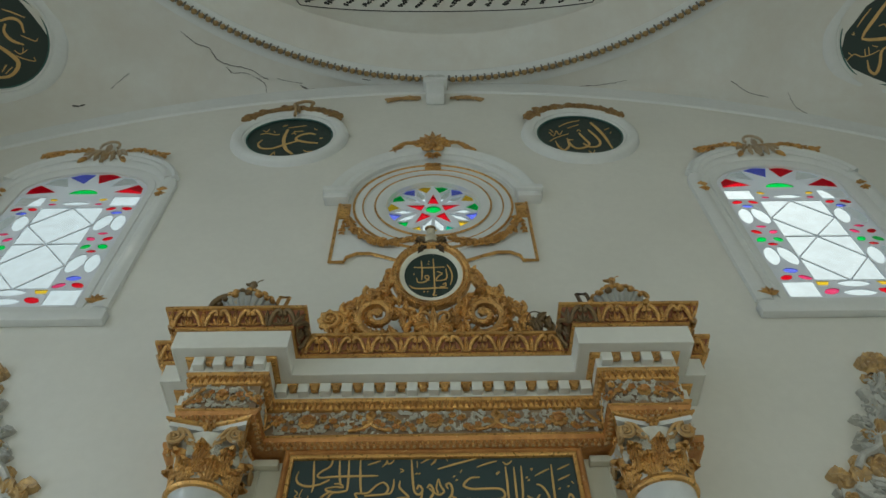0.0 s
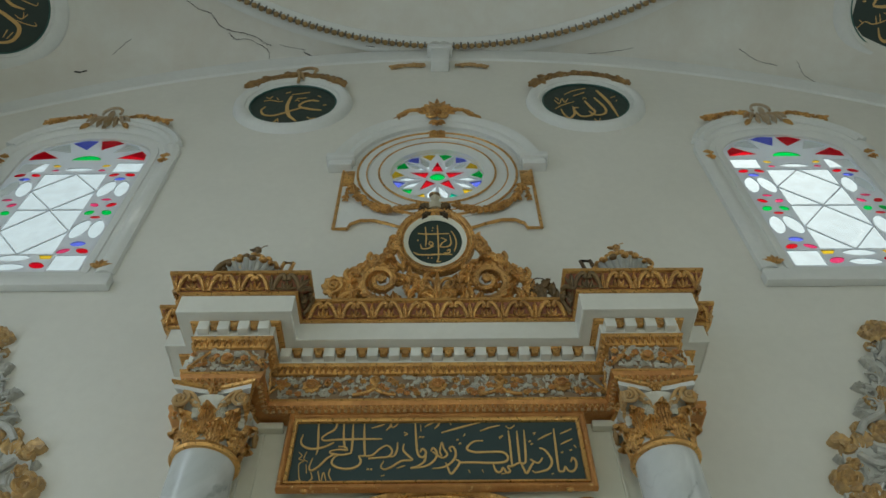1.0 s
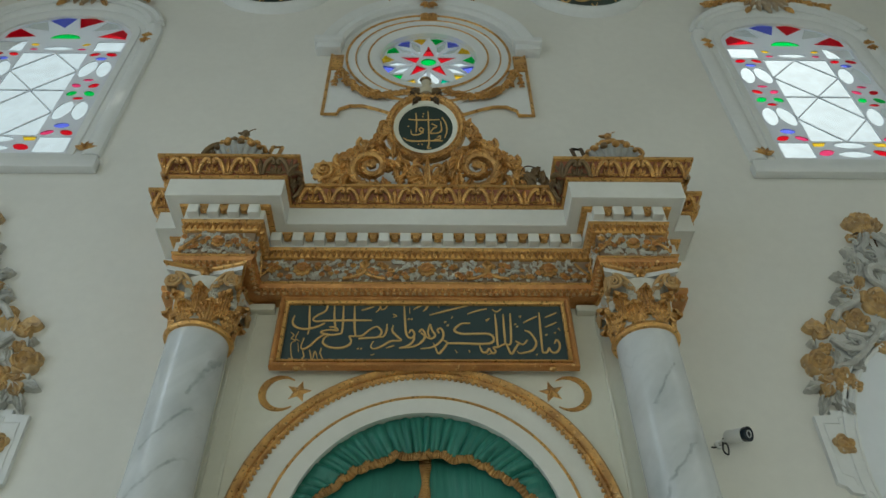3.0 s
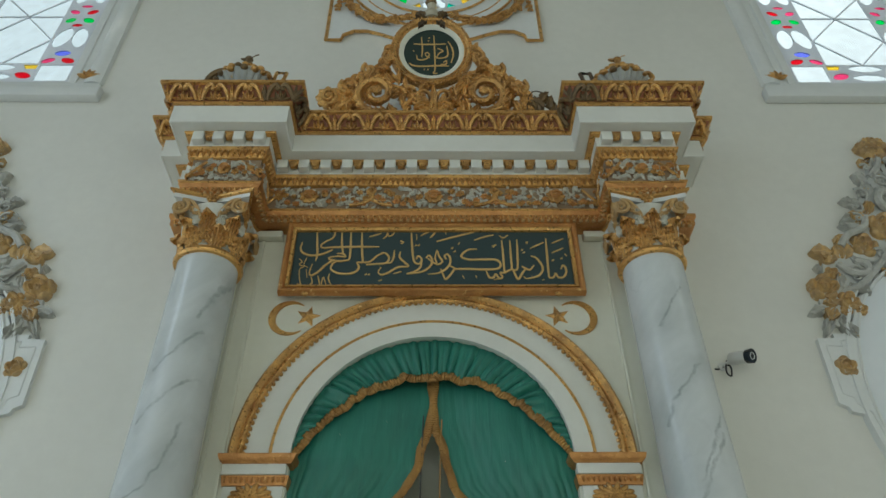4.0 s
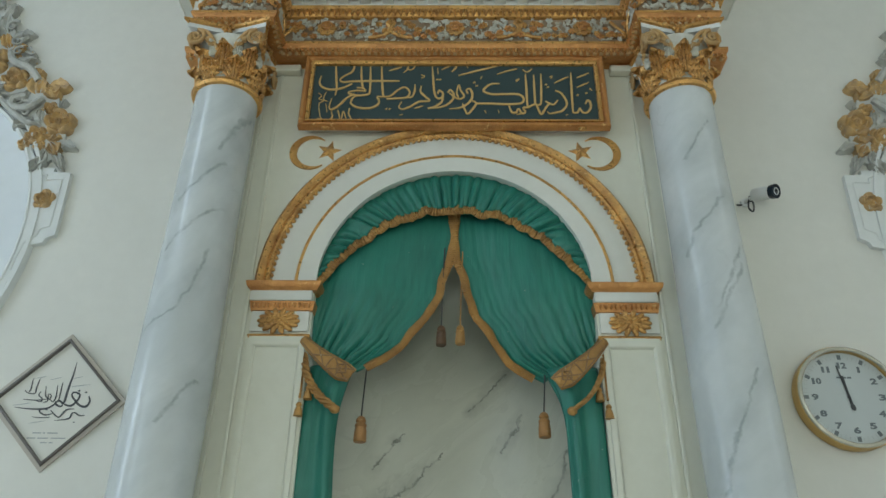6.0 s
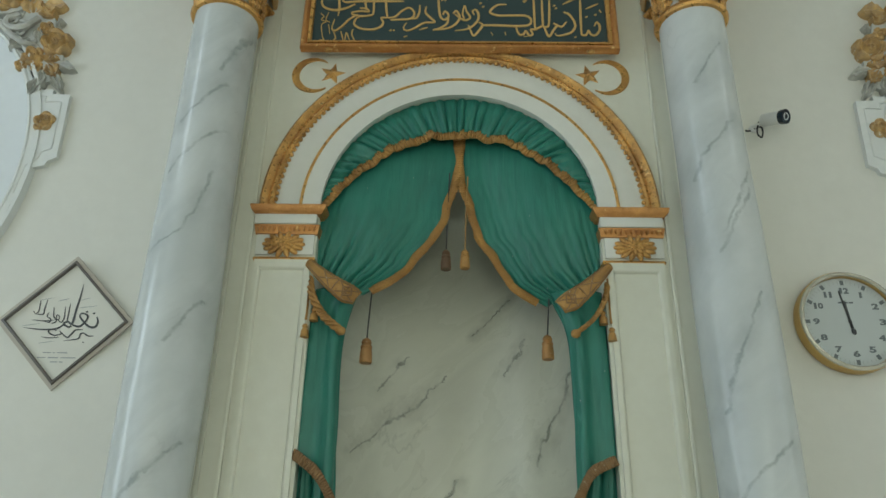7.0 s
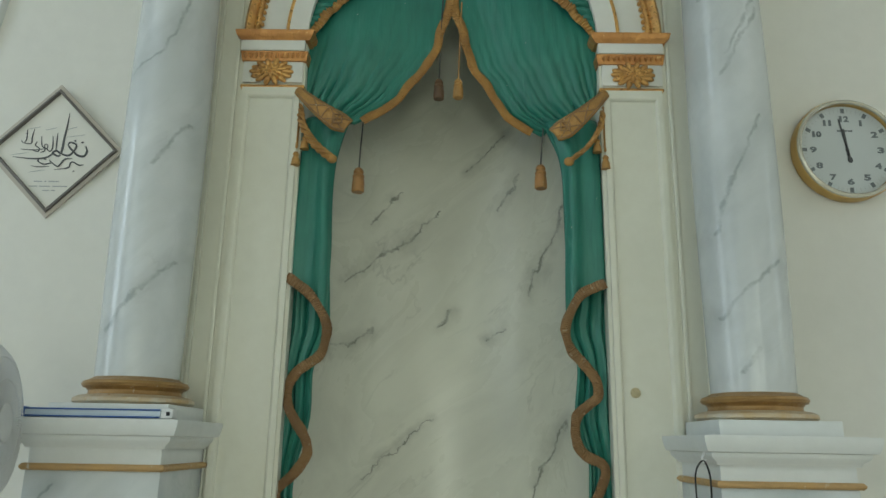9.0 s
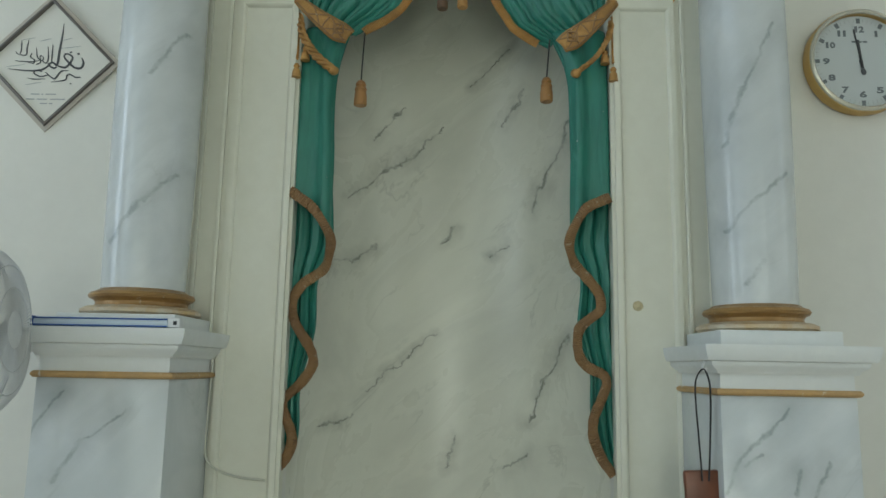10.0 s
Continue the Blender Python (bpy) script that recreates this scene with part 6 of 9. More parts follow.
for name, s in (("window_1", -1), ("window_2", 1)):
    win = thing(name, (s * WIN_X, 0, WIN_BOTTOM), "arched plaster window of clear and coloured glass in white frame", "window", kind="structure")
    m = upright(s * WIN_X, 0.006, WIN_BOTTOM + 0.03)
    rim = [(-WIN_HALF, -0.05), (WIN_HALF, -0.05)] + arc(0, WIN_SPRING - WIN_BOTTOM, WIN_HALF, 0, 180, 24, WIN_TOP - WIN_SPRING)
    glazing(win, rim, tall_panes(), m, 0.009)
    f = upright(s * WIN_X, 0.0, WIN_BOTTOM)
    jamb = [(WIN_HALF + 0.02, -0.02)] + arc(0, WIN_SPRING - WIN_BOTTOM, WIN_HALF + 0.02, 0, 180, 32, WIN_TOP - WIN_SPRING + 0.02) + [(-WIN_HALF - 0.02, -0.02)]
    bm = bmesh.new()
    sweep(bm, jamb, [(-0.018, -0.04), (-0.018, 0.012), (0.012, 0.026), (0.05, 0.03), (0.056, 0.018), (0.10, 0.018), (0.108, 0.03), (0.15, 0.045), (0.19, 0.045), (0.205, 0.034), (0.225, 0.03), (0.235, 0.0)])
    bm.transform(f)
    part("window_frame", bm, WHITE, win, "white moulded plaster surround")
    bm = bmesh.new()
    sweep(bm, arc(0, WIN_SPRING - WIN_BOTTOM + 0.06, WIN_HALF + 0.13, 12, 168, 32, WIN_TOP - WIN_SPRING + 0.16), [(0.0, 0.0), (0.0, 0.05), (0.03, 0.064), (0.07, 0.05), (0.10, 0.066), (0.125, 0.05), (0.13, 0.0)])
    bm.transform(f)
    part("hood_mould", bm, WHITE, win, "white hood moulding")
    bm = bmesh.new()
    box(bm, -0.84, 0.84, -0.20, -0.09, -0.0, 0.07, 0.012)
    box(bm, -0.80, 0.80, -0.09, 0.0, -0.0, 0.025, 0.008)
    bm.transform(f)
    part("window_sill", bm, WHITE, win, "white moulded sill")
    for q in (-1, 1):
        bm = bmesh.new()
        for yy, up in ((1.60, 1), (1.545, -1)):
            for k in range(5):
                leaf(bm, q * 0.715, yy, up * (90 + 38 * (k - 2)), 0.062 if k == 2 else 0.052, 0.034, 0.02, z=0.034, steps=5)
            ball(bm, (q * 0.715, yy, 0.05), (0.02, 0.014, 0.016))
        bm.transform(f)
        part("capital_leaves", bm, GILT, win, "gilt leaf cluster")
        bm = bmesh.new()
        for k in range(5):
            leaf(bm, q * 0.70, 0.03, 90 + 34 * (k - 2), 0.085, 0.045, 0.025, z=0.03, steps=5)
        bm.transform(f)
        part("foot_leaves", bm, GILT, win, "gilt leaf cluster at the sill")
    # keystone cartouche with trailing leaves
    rng = random.Random(20)
    bm = bmesh.new()
    for q in (-1, 1):
        for k in range(4):
            leaf(bm, q * (0.015 + 0.03 * k), 2.33, -90 + q * (4 + 16 * k), 0.24 - 0.03 * k, 0.07, 0.04, bend=-q * 25, z=0.05)
    tube(bm, [(x, y, 0.08) for x, y in arc(0, 2.37, 0.085, -20, 200, 16, 0.10)], 0.014, 6)
    leaf(bm, 0, 2.42, -90, 0.2, 0.05, 0.05, z=0.06)
    bm.transform(f)
    part("keystone", bm, paint("dulled_gilding", (0.42, 0.27, 0.11), (0.55, 0.50, 0.42), 0.55, 0.9, 30.0, 0.4, 0.1, 8.0), win, "faded gilt shell and leaves")
    for q in (-1, 1):
        bm = bmesh.new()
        trail = smooth_path([(q * 0.14, 2.29, 0), (q * 0.28, 2.33, 0), (q * 0.42, 2.28, 0), (q * 0.56, 2.22, 0)], 4)
        garland(bm, along(trail, 9), 0.046, rng, 0.05, 0.4)
        leaf(bm, q * 0.16, 2.20, -90 + q * 30, 0.12, 0.07, 0.03, z=0.05)
        bm.transform(f)
        part("trailing_leaves", bm, GILT, win, "gilt trailing leaves")

# round window with star tracery
win = thing("window_3", (0, 0, ROUND_Z), "round star window of coloured glass in a white gilt edged frame", "window", kind="structure")
panes = [(arc(0, 0, 0.066, 0, 345, 23, 0.060), "green")]


def polar(r, a):
    return (r * math.cos(radians(a)), r * math.sin(radians(a)))


for k in range(5):
    panes.append(([polar(0.105, 90 + 72 * k - 30), polar(0.262, 90 + 72 * k), polar(0.105, 90 + 72 * k + 30)], "red"))
    for d in (24, 48):
        a, near = 90 + 72 * k + d, 4.5 if d == 24 else -4.5
        panes.append(([polar(0.130, a + near * 1.6), polar(0.262, a - 8.2), polar(0.385, a), polar(0.262, a + 8.2)], "clear"))
RING_TINTS = ["green", "blue", "yellow", "green", "blue", "yellow", "teal", "yellow", "yellow", "green", "blue", "yellow", "green", "blue", "yellow"]
for k, tint in enumerate(RING_TINTS):
    a = 78 - 24 * k
    panes.append(([polar(0.278, a), polar(0.378, a - 10.4), polar(0.396, a), polar(0.378, a + 10.4)], tint))
glazing(win, arc(0, 0, 0.405, 0, 352.5, 47), panes, upright(0, 0.012, ROUND_Z))
f = upright(0, 0, ROUND_Z)
bm = bmesh.new()
apron = [(-0.80, 0.05), (-0.80, -0.81), (-0.69, -0.81), (-0.675, -0.75), (-0.60, -0.70), (-0.50, -0.70), (-0.40, -0.75), (-0.30, -0.80), (0.30, -0.80), (0.40, -0.75), (0.50, -0.70), (0.60, -0.70), (0.675, -0.75), (0.69, -0.81), (0.80, -0.81), (0.80, 0.05)]
apron += arc(0, 0.05, 0.80, 4, 176, 30)
plate(bm, apron, [arc(0, 0, 0.41, 0, 352, 44)], -0.002, 0.022)
bm.transform(f)
part("apron", bm, WHITE, win, "flat white shaped surround", smooth=False)
bm = bmesh.new()
sweep(bm, arc(0, 0, 0.405, 0, 352.5, 47), [(-0.003, -0.06), (-0.003, 0.03), (0.03, 0.046), (0.08, 0.05), (0.09, 0.035), (0.18, 0.03), (0.19, 0.045), (0.27, 0.045), (0.29, 0.02)], closed=True)
bm.transform(f)
part("window_frame", bm, WHITE, win, "white moulded ring")
for r, w in ((0.495, 0.009), (0.60, 0.0075), (0.675, 0.011)):
    bm = bmesh.new()
    tube(bm, [(x, y, 0.046 if r != 0.6 else 0.042) for x, y in arc(0, 0, r, 0, 354, 59)], w, 6, closed=True)
    bm.transform(f)
    part("gilt_ring", bm, GILT_SMOOTH, win, "thin gilt ring")
bm = bmesh.new()
sweep(bm, arc(0, 0.02, 0.74, 10, 170, 48, 0.76), [(0.0, 0.0), (0.0, 0.06), (0.03, 0.085), (0.08, 0.08), (0.10, 0.10), (0.16, 0.11), (0.18, 0.09), (0.19, 0.0)])
for q in (-1, 1):
    u0, u1 = sorted((q * 0.71, q * 0.955))
    box(bm, u0, u1, 0.13, 0.20, 0.0, 0.12, 0.01)
    box(bm, u0 + 0.02, u1 - 0.02, 0.05, 0.13, 0.0, 0.09, 0.01)
bm.transform(f)
part("hood_mould", bm, WHITE, win, "white hood moulding with returned ends")
for q in (-1, 1):
    bm = bmesh.new()
    edge_line = [(q * 0.80, 0.04), (q * 0.80, -0.81), (q * 0.69, -0.81), (q * 0.675, -0.75)] + [(q * x, y) for x, y in ((0.60, -0.70), (0.50, -0.70), (0.40, -0.74), (0.30, -0.79), (0.20, -0.83))]
    tube(bm, [(x, y, 0.022) for x, y in edge_line], 0.014, 6)
    u0, u1 = sorted((q * 0.70, q * 0.79))
    box(bm, u0, u1, -0.20, 0.03, 0.02, 0.032, 0.004)
    bm.transform(f)
    part("gilt_edge", bm, GILT_SMOOTH, win, "gilt edging")
    bm = bmesh.new()
    rng = random.Random(31)
    line = smooth_path([(q * 0.70, -0.22, 0), (q * 0.64, -0.40, 0), (q * 0.50, -0.55, 0), (q * 0.34, -0.60, 0), (q * 0.18, -0.55, 0)], 5)
    garland(bm, along(line, 17), 0.050, rng, 0.04, 0.75)
    drop_line = [(q * 0.715, -0.20, 0), (q * 0.735, -0.30, 0), (q * 0.74, -0.42, 0)]
    garland(bm, along(drop_line, 5), 0.032, rng, 0.03, 0.3)
    bm.transform(f)
    part("swag", bm, GILT, win, "gilt flower swag")
bm = bmesh.new()
palmette(bm, 0, 0.93, 0.30, 7, 95, 0.11, 0.12)
for k in range(5):
    leaf(bm, 0, 0.80, -90 + 30 * (k - 2), 0.09, 0.06, 0.03, z=0.10, steps=5)
for q in (-1, 1):
    scroll(bm, q * 0.062, 0.885, 0.062, 1.5, 90, 0.02, 0.11, q)
    leaf(bm, q * 0.03, 0.96, 90 - q * 35, 0.15, 0.08, 0.04, bend=-q * 60, z=0.11)
    line = smooth_path([(q * 0.10, 0.95, 0), (q * 0.17, 1.03, 0), (q * 0.25, 1.03, 0), (q * 0.31, 0.97, 0), (q * 0.365, 0.88, 0)], 5)
    garland(bm, along(line, 13), 0.042, random.Random(8), 0.09, 0.35)
bm.transform(f)
part("crowning_leaves", bm, GILT, win, "gilt palmette and leaves")
bm = bmesh.new()
box(bm, -0.075, 0.075, 0.60, 0.69, 0.03, 0.07, 0.012)
rosette(bm, -0.03, 0.645, 0.03, 5, 0.6, 0.07)
rosette(bm, 0.03, 0.645, 0.03, 5, 0.6, 0.07)
bm.transform(f)
part("clasp", bm, GILT, win, "gilt clasp on the ring")

# ------------------------------------------------------------------ upper wall and vault details
bm = bmesh.new()
band_line = [(x, arch_z(x) - 0.24) for x in np.linspace(X_R, X_L, 49)]
sweep(bm, band_line, [(0.24, -0.002), (0.24, 0.03), (0.19, 0.024), (0.02, 0.018), (0.0, 0.0)])
bm.transform(upright(0, 0, 0))
tagged(part("trim", bm, WHITE), "broad white plaster band along the wall arch", "band", kind="structure")

# gilt cups and grey pegs in a row under the dome
cups, pegs = bmesh.new(), bmesh.new()
for k in range(384):
    m = Matrix.Translation((CX, CY + 0.05, RING_Z)) @ Matrix.Rotation(-2 * math.pi * k / 384, 4, "Z") @ Matrix.Translation((0, RING_R - 0.085, -0.045)) @ Matrix.Rotation(radians(90), 4, "X")
    ball(cups, m @ Vector((0, 0.018, 0.0)), (0.034, 0.026, 0.034))
    vs = [cups.verts.new(m @ Vector(p)) for p in ((-0.034, 0.03, 0.012), (0.034, 0.03, 0.012), (0.014, -0.028, 0.004), (-0.014, -0.028, 0.004), (-0.034, 0.03, -0.02), (0.034, 0.03, -0.02), (0.014, -0.028, -0.02), (-0.014, -0.028, -0.02))]
    for q in ((0, 1, 2, 3), (4, 5, 6, 7), (0, 1, 5, 4), (1, 2, 6, 5), (2, 3, 7, 6), (3, 0, 4, 7)):
        cups.faces.new([vs[i] for i in q])
    tube(pegs, [m @ Vector((0.041, y, 0.004)) for y in (-0.03, 0.04, 0.085, 0.12)], [0.008, 0.011, 0.013, 0.008], 5)
tagged(part("leaf_row", cups, paint("tarnished_gilding", (0.50, 0.33, 0.13), (0.24, 0.17, 0.10), 0.55, 0.9, 14.0, 0.4, 0.2, 9.0)), "tarnished gilt cup row round the dome ring", "ornament", kind="stuff")
tagged(part("peg_row", pegs, paint("grey_peg_paint", (0.20, 0.21, 0.20), (0.11, 0.11, 0.10), 0.6, 0.9, 14.0, 0.3)), "dark grey peg row standing over the gilt cups", "ornament", kind="stuff")

# painted border in the dome
def border_point(az, up=0.0):
    p = dome_point(az, 0.214 - 0.085 * (az / 22.5) ** 2 + up)
    return p.lerp(Vector((CX, CY, RING_Z + 1.5)), 0.0015)


BLACK_LINE = plain("black_line_paint", (0.03, 0.03, 0.026), 0.8)
border = thing("painted_border", (CX, CY + 4.4, RING_Z + 0.8), "thin black painted vine border inside the dome", "painted border")
bm = bmesh.new()
tube(bm, [border_point(-24.5, 0.085)] + [border_point(a) for a in np.linspace(-21, 21.5, 44)] + [border_point(24.5, 0.085)], 0.0065, 5)
part("edge_line", bm, BLACK_LINE, border)
bm = bmesh.new()
tube(bm, [border_point(a, 0.05 + 0.009 * math.sin(1.9 * a)) for a in np.linspace(-22, 22, 90)], 0.006, 5)
part("stem", bm, BLACK_LINE, border)
rng = random.Random(44)
for k in range(16):
    az = -20 + k * 2.7
    bm = bmesh.new()
    tube(bm, [border_point(az + 0.9, 0.05), border_point(az + 0.4, 0.03), border_point(az - 0.4, 0.016)], 0.005, 4)
    for t in (0.15, 0.4, 0.65, 0.9):
        for d in (-0.2, 0.2):
            ball(bm, border_point(az + 0.8 - 1.2 * t + d, 0.044 - 0.028 * t + rng.uniform(-0.003, 0.003)), rng.uniform(0.014, 0.024))
    part("sprig", bm, BLACK_LINE, border)

# bracket at the crown of the arch
crown = thing("bracket", (0.03, 0, 9.62), "white plaster block with two small gilt sprays", "bracket")
bm = bmesh.new()
box(bm, -0.10, 0.10, 0.0, 0.40, 0.0, 0.13, 0.02)
box(bm, -0.14, 0.14, 0.36, 0.44, 0.0, 0.16, 0.02)
bm.transform(upright(0.03, 0, 9.60))
part("block", bm, WHITE, crown)
bm = bmesh.new()
for q in (-1, 1):
    leaf(bm, q * 0.02, 0.38, 90 + q * 60, 0.14, 0.06, 0.03, bend=q * 60, z=0.15)
bm.transform(upright(0.03, 0, 9.63))
part("block_leaf", bm, SILVER, crown, "grey curled leaf")
for q in (-1, 1):
    bm = bmesh.new()
    garland(bm, along([(q * 0.18, 0.12, 0), (q * 0.34, 0.13, 0), (q * 0.50, 0.08, 0)], 8), 0.042, random.Random(3 + q), 0.01, 0.3)
    bm.transform(upright(0.03, 0, 9.63))
    part("spray", bm, PALE_GOLD, crown, "small gilt leaf spray")

# cracks in the plaster
CRACK = plain("crack_shadow", (0.035, 0.03, 0.026), 0.9)


def crack(line, width, seed, label):
    r = random.Random(seed)
    pts = smooth_path([Vector(p) for p in line], 12)
    pts = [p + Vector((r.uniform(-1, 1), 0, r.uniform(-1, 1))) * 0.010 for p in pts]
    bm = bmesh.new()
    tube(bm, pts, [0.55 * width * r.uniform(0.25, 1.0) for _ in pts], 4)
    tagged(part("crack", bm, CRACK), label, "crack", "cracks in the vault")


def on_vault(u_x, v):
    """A place on the north part of the vault: x on the wall arch, v up towards the ring, just below the surface."""
    phi = math.atan2(u_x - CX, HALF)
    return vault((math.degrees(phi) + 45) / 360, v) + Vector((0, -0.006, -0.006))


def vault_crack(places, width, seed, label):
    crack([on_vault(u, v) for u, v in places], width, seed, label)


vault_crack([(-3.25, 0.88), (-3.0, 0.84), (-2.8, 0.83), (-2.65, 0.75), (-2.5, 0.72), (-2.3, 0.72), (-2.15, 0.70), (-2.05, 0.63), (-1.95, 0.60)], 0.010, 1, "long branching crack in the white vault")
vault_crack([(-2.5, 0.69), (-2.4, 0.63), (-2.25, 0.65), (-2.05, 0.57), (-1.95, 0.45), (-1.9, 0.18)], 0.010, 2, "branch of the long crack in the vault")
vault_crack([(-1.93, 0.12), (-1.88, 0.06), (-1.84, 0.02)], 0.05, 12, "broken black hole at the crack's foot")
vault_crack([(-1.85, 0.63), (-1.55, 0.57)], 0.006, 13, "fine crack in the white vault")
vault_crack([(-1.55, 0.52), (-1.45, 0.42), (-1.25, 0.45), (-1.12, 0.39)], 0.02, 3, "open black crack below the dome ring")
vault_crack([(-0.88, 0.3), (-0.78, 0.12), (-0.55, 0.08)], 0.018, 14, "open black crack beside the bracket")
vault_crack([(-0.85, 0.97), (-0.35, 0.94), (-0.05, 0.9)], 0.012, 15, "dark gap under the dome ring")
vault_crack([(0.2, 0.93), (0.4, 0.95), (0.75, 0.96)], 0.014, 16, "dark gap under the dome ring")
vault_crack([(-4.0, 0.28), (-3.95, 0.27), (-3.88, 0.28)], 0.02, 4, "short dark chip in the white vault")
vault_crack([(-3.72, 0.40), (-3.62, 0.53)], 0.006, 17, "fine scratch in the white vault")
crack([on_vault(-4.2, 0.0) + Vector((0, -0.02, 0)), on_vault(-3.2, 0.0) + Vector((0, -0.03, 0)), on_vault(-2.6, 0.0) + Vector((0, -0.03, 0))], 0.010, 18, "thin crack along the arch")
crack([on_vault(-2.5, 0.0) + Vector((0, -0.03, 0)), on_vault(-2.3, 0.0) + Vector((0, -0.03, 0))], 0.022, 19, "short black crack along the arch")
vault_crack([(1.0, 0.03), (1.15, 0.2), (1.4, 0.27)], 0.011, 5, "fine crack in the white vault")
vault_crack([(1.65, 0.24), (1.7, 0.42), (1.95, 0.45), (2.3, 0.51)], 0.009, 6, "fine curved crack in the white vault")
vault_crack([(2.7, 0.06), (2.85, 0.2), (3.05, 0.12)], 0.013, 20, "short black crack in the white vault")
crack([on_vault(1.0, 0.0) + Vector((0, -0.02, 0)), on_vault(2.4, 0.0) + Vector((0, -0.03, 0)), on_vault(4.4, 0.0) + Vector((0, -0.02, 0))], 0.010, 7, "thin crack along the arch")
vault_crack([(3.5, 0.42), (3.62, 0.3), (3.8, 0.26)], 0.008, 8, "fine crack in the white vault")
vault_crack([(4.05, 0.32), (4.02, 0.18), (4.2, 0.08)], 0.008, 9, "fine crack in the white vault")

# ------------------------------------------------------------------ round boards with pen strokes
TARNISH = paint("tarnished_leaf_gilding", (0.42, 0.25, 0.09), (0.16, 0.10, 0.05), 0.5, 0.9, 30.0, 0.5, 0.25, 9.0, (0.5, 0.46, 0.38))
SIGNS = {}
SIGNS["curl"] = [
    [(0.297, -0.126, 0.021), (0.185, -0.104, 0.039), (0.070, -0.045, 0.037), (0.096, 0.046, 0.030), (0.176, 0.093, 0.035), (0.248, 0.071, 0.021)],
    [(-0.046, 0.187, 0.030), (-0.054, -0.032, 0.044), (-0.007, -0.233, 0.046), (0.078, -0.354, 0.025)],
    [(0.093, -0.071, 0.023), (-0.019, -0.148, 0.030), (-0.148, -0.236, 0.030), (-0.250, -0.221, 0.030), (-0.293, -0.127, 0.023), (-0.267, -0.046, 0.012)],
]
SIGNS["curl_marks"] = [
    [(-0.306, 0.080, 0.009), (-0.241, 0.101, 0.012), (-0.158, 0.068, 0.012), (-0.111, 0.077, 0.009)],
    [(-0.293, 0.163, 0.009), (-0.256, 0.140, 0.012), (-0.234, 0.194, 0.009)],
    [(-0.185, 0.151, 0.009), (-0.163, 0.111, 0.009)],
    [(-0.046, 0.225, 0.007), (0.037, 0.248, 0.012), (0.130, 0.276, 0.007)],
    [(0.019, 0.134, 0.007), (0.115, 0.146, 0.009)],
    [(0.222, 0.196, 0.009), (0.256, 0.169, 0.009)],
    [(0.300, -0.023, 0.007), (0.334, -0.017, 0.009)],
    [(0.176, -0.281, 0.009), (0.219, -0.313, 0.009), (0.263, -0.300, 0.009)],
    [(-0.133, -0.397, 0.009), (-0.100, -0.316, 0.012), (-0.091, -0.373, 0.007)],
    [(-0.111, 0.255, 0.007), (-0.065, 0.283, 0.009)],
    [(0.009, 0.078, 0.007), (0.030, 0.100, 0.009), (0.052, 0.069, 0.007)],
]
SIGNS["praise"] = [
    [(0.158, 0.286, 0.031), (0.204, 0.138, 0.045), (0.245, -0.048, 0.038), (0.272, -0.307, 0.017)],
    [(0.106, 0.117, 0.021), (0.158, -0.040, 0.031), (0.177, -0.164, 0.031), (0.136, -0.251, 0.031), (0.051, -0.261, 0.028), (0.008, -0.185, 0.021)],
    [(0.000, 0.041, 0.021), (0.034, -0.091, 0.031), (0.064, -0.196, 0.028), (0.008, -0.275, 0.031), (-0.081, -0.290, 0.031), (-0.124, -0.201, 0.026), (-0.140, -0.076, 0.014)],
    [(-0.083, -0.105, 0.014), (-0.132, -0.120, 0.026), (-0.143, -0.239, 0.028), (-0.200, -0.327, 0.028), (-0.245, -0.260, 0.024), (-0.262, -0.136, 0.012)],
]
SIGNS["praise_marks"] = [
    [(-0.317, -0.133, 0.009), (-0.241, -0.052, 0.012), (-0.109, 0.028, 0.009)],
    [(-0.302, 0.068, 0.009), (-0.264, -0.018, 0.012), (-0.223, 0.096, 0.012), (-0.204, 0.007, 0.012), (-0.162, 0.094, 0.009)],
    [(-0.283, 0.124, 0.009), (-0.260, 0.064, 0.009)],
    [(-0.185, 0.191, 0.007), (-0.081, 0.280, 0.012), (0.051, 0.337, 0.007)],
    [(-0.100, 0.155, 0.007), (0.023, 0.234, 0.012)],
    [(0.268, 0.109, 0.007), (0.324, 0.143, 0.009)],
    [(0.313, 0.033, 0.012), (0.324, 0.053, 0.012)],
    [(0.032, -0.354, 0.007), (0.060, -0.405, 0.012), (0.091, -0.338, 0.007)],
    [(-0.015, 0.084, 0.007), (0.004, 0.114, 0.009), (0.023, 0.084, 0.007)],
]
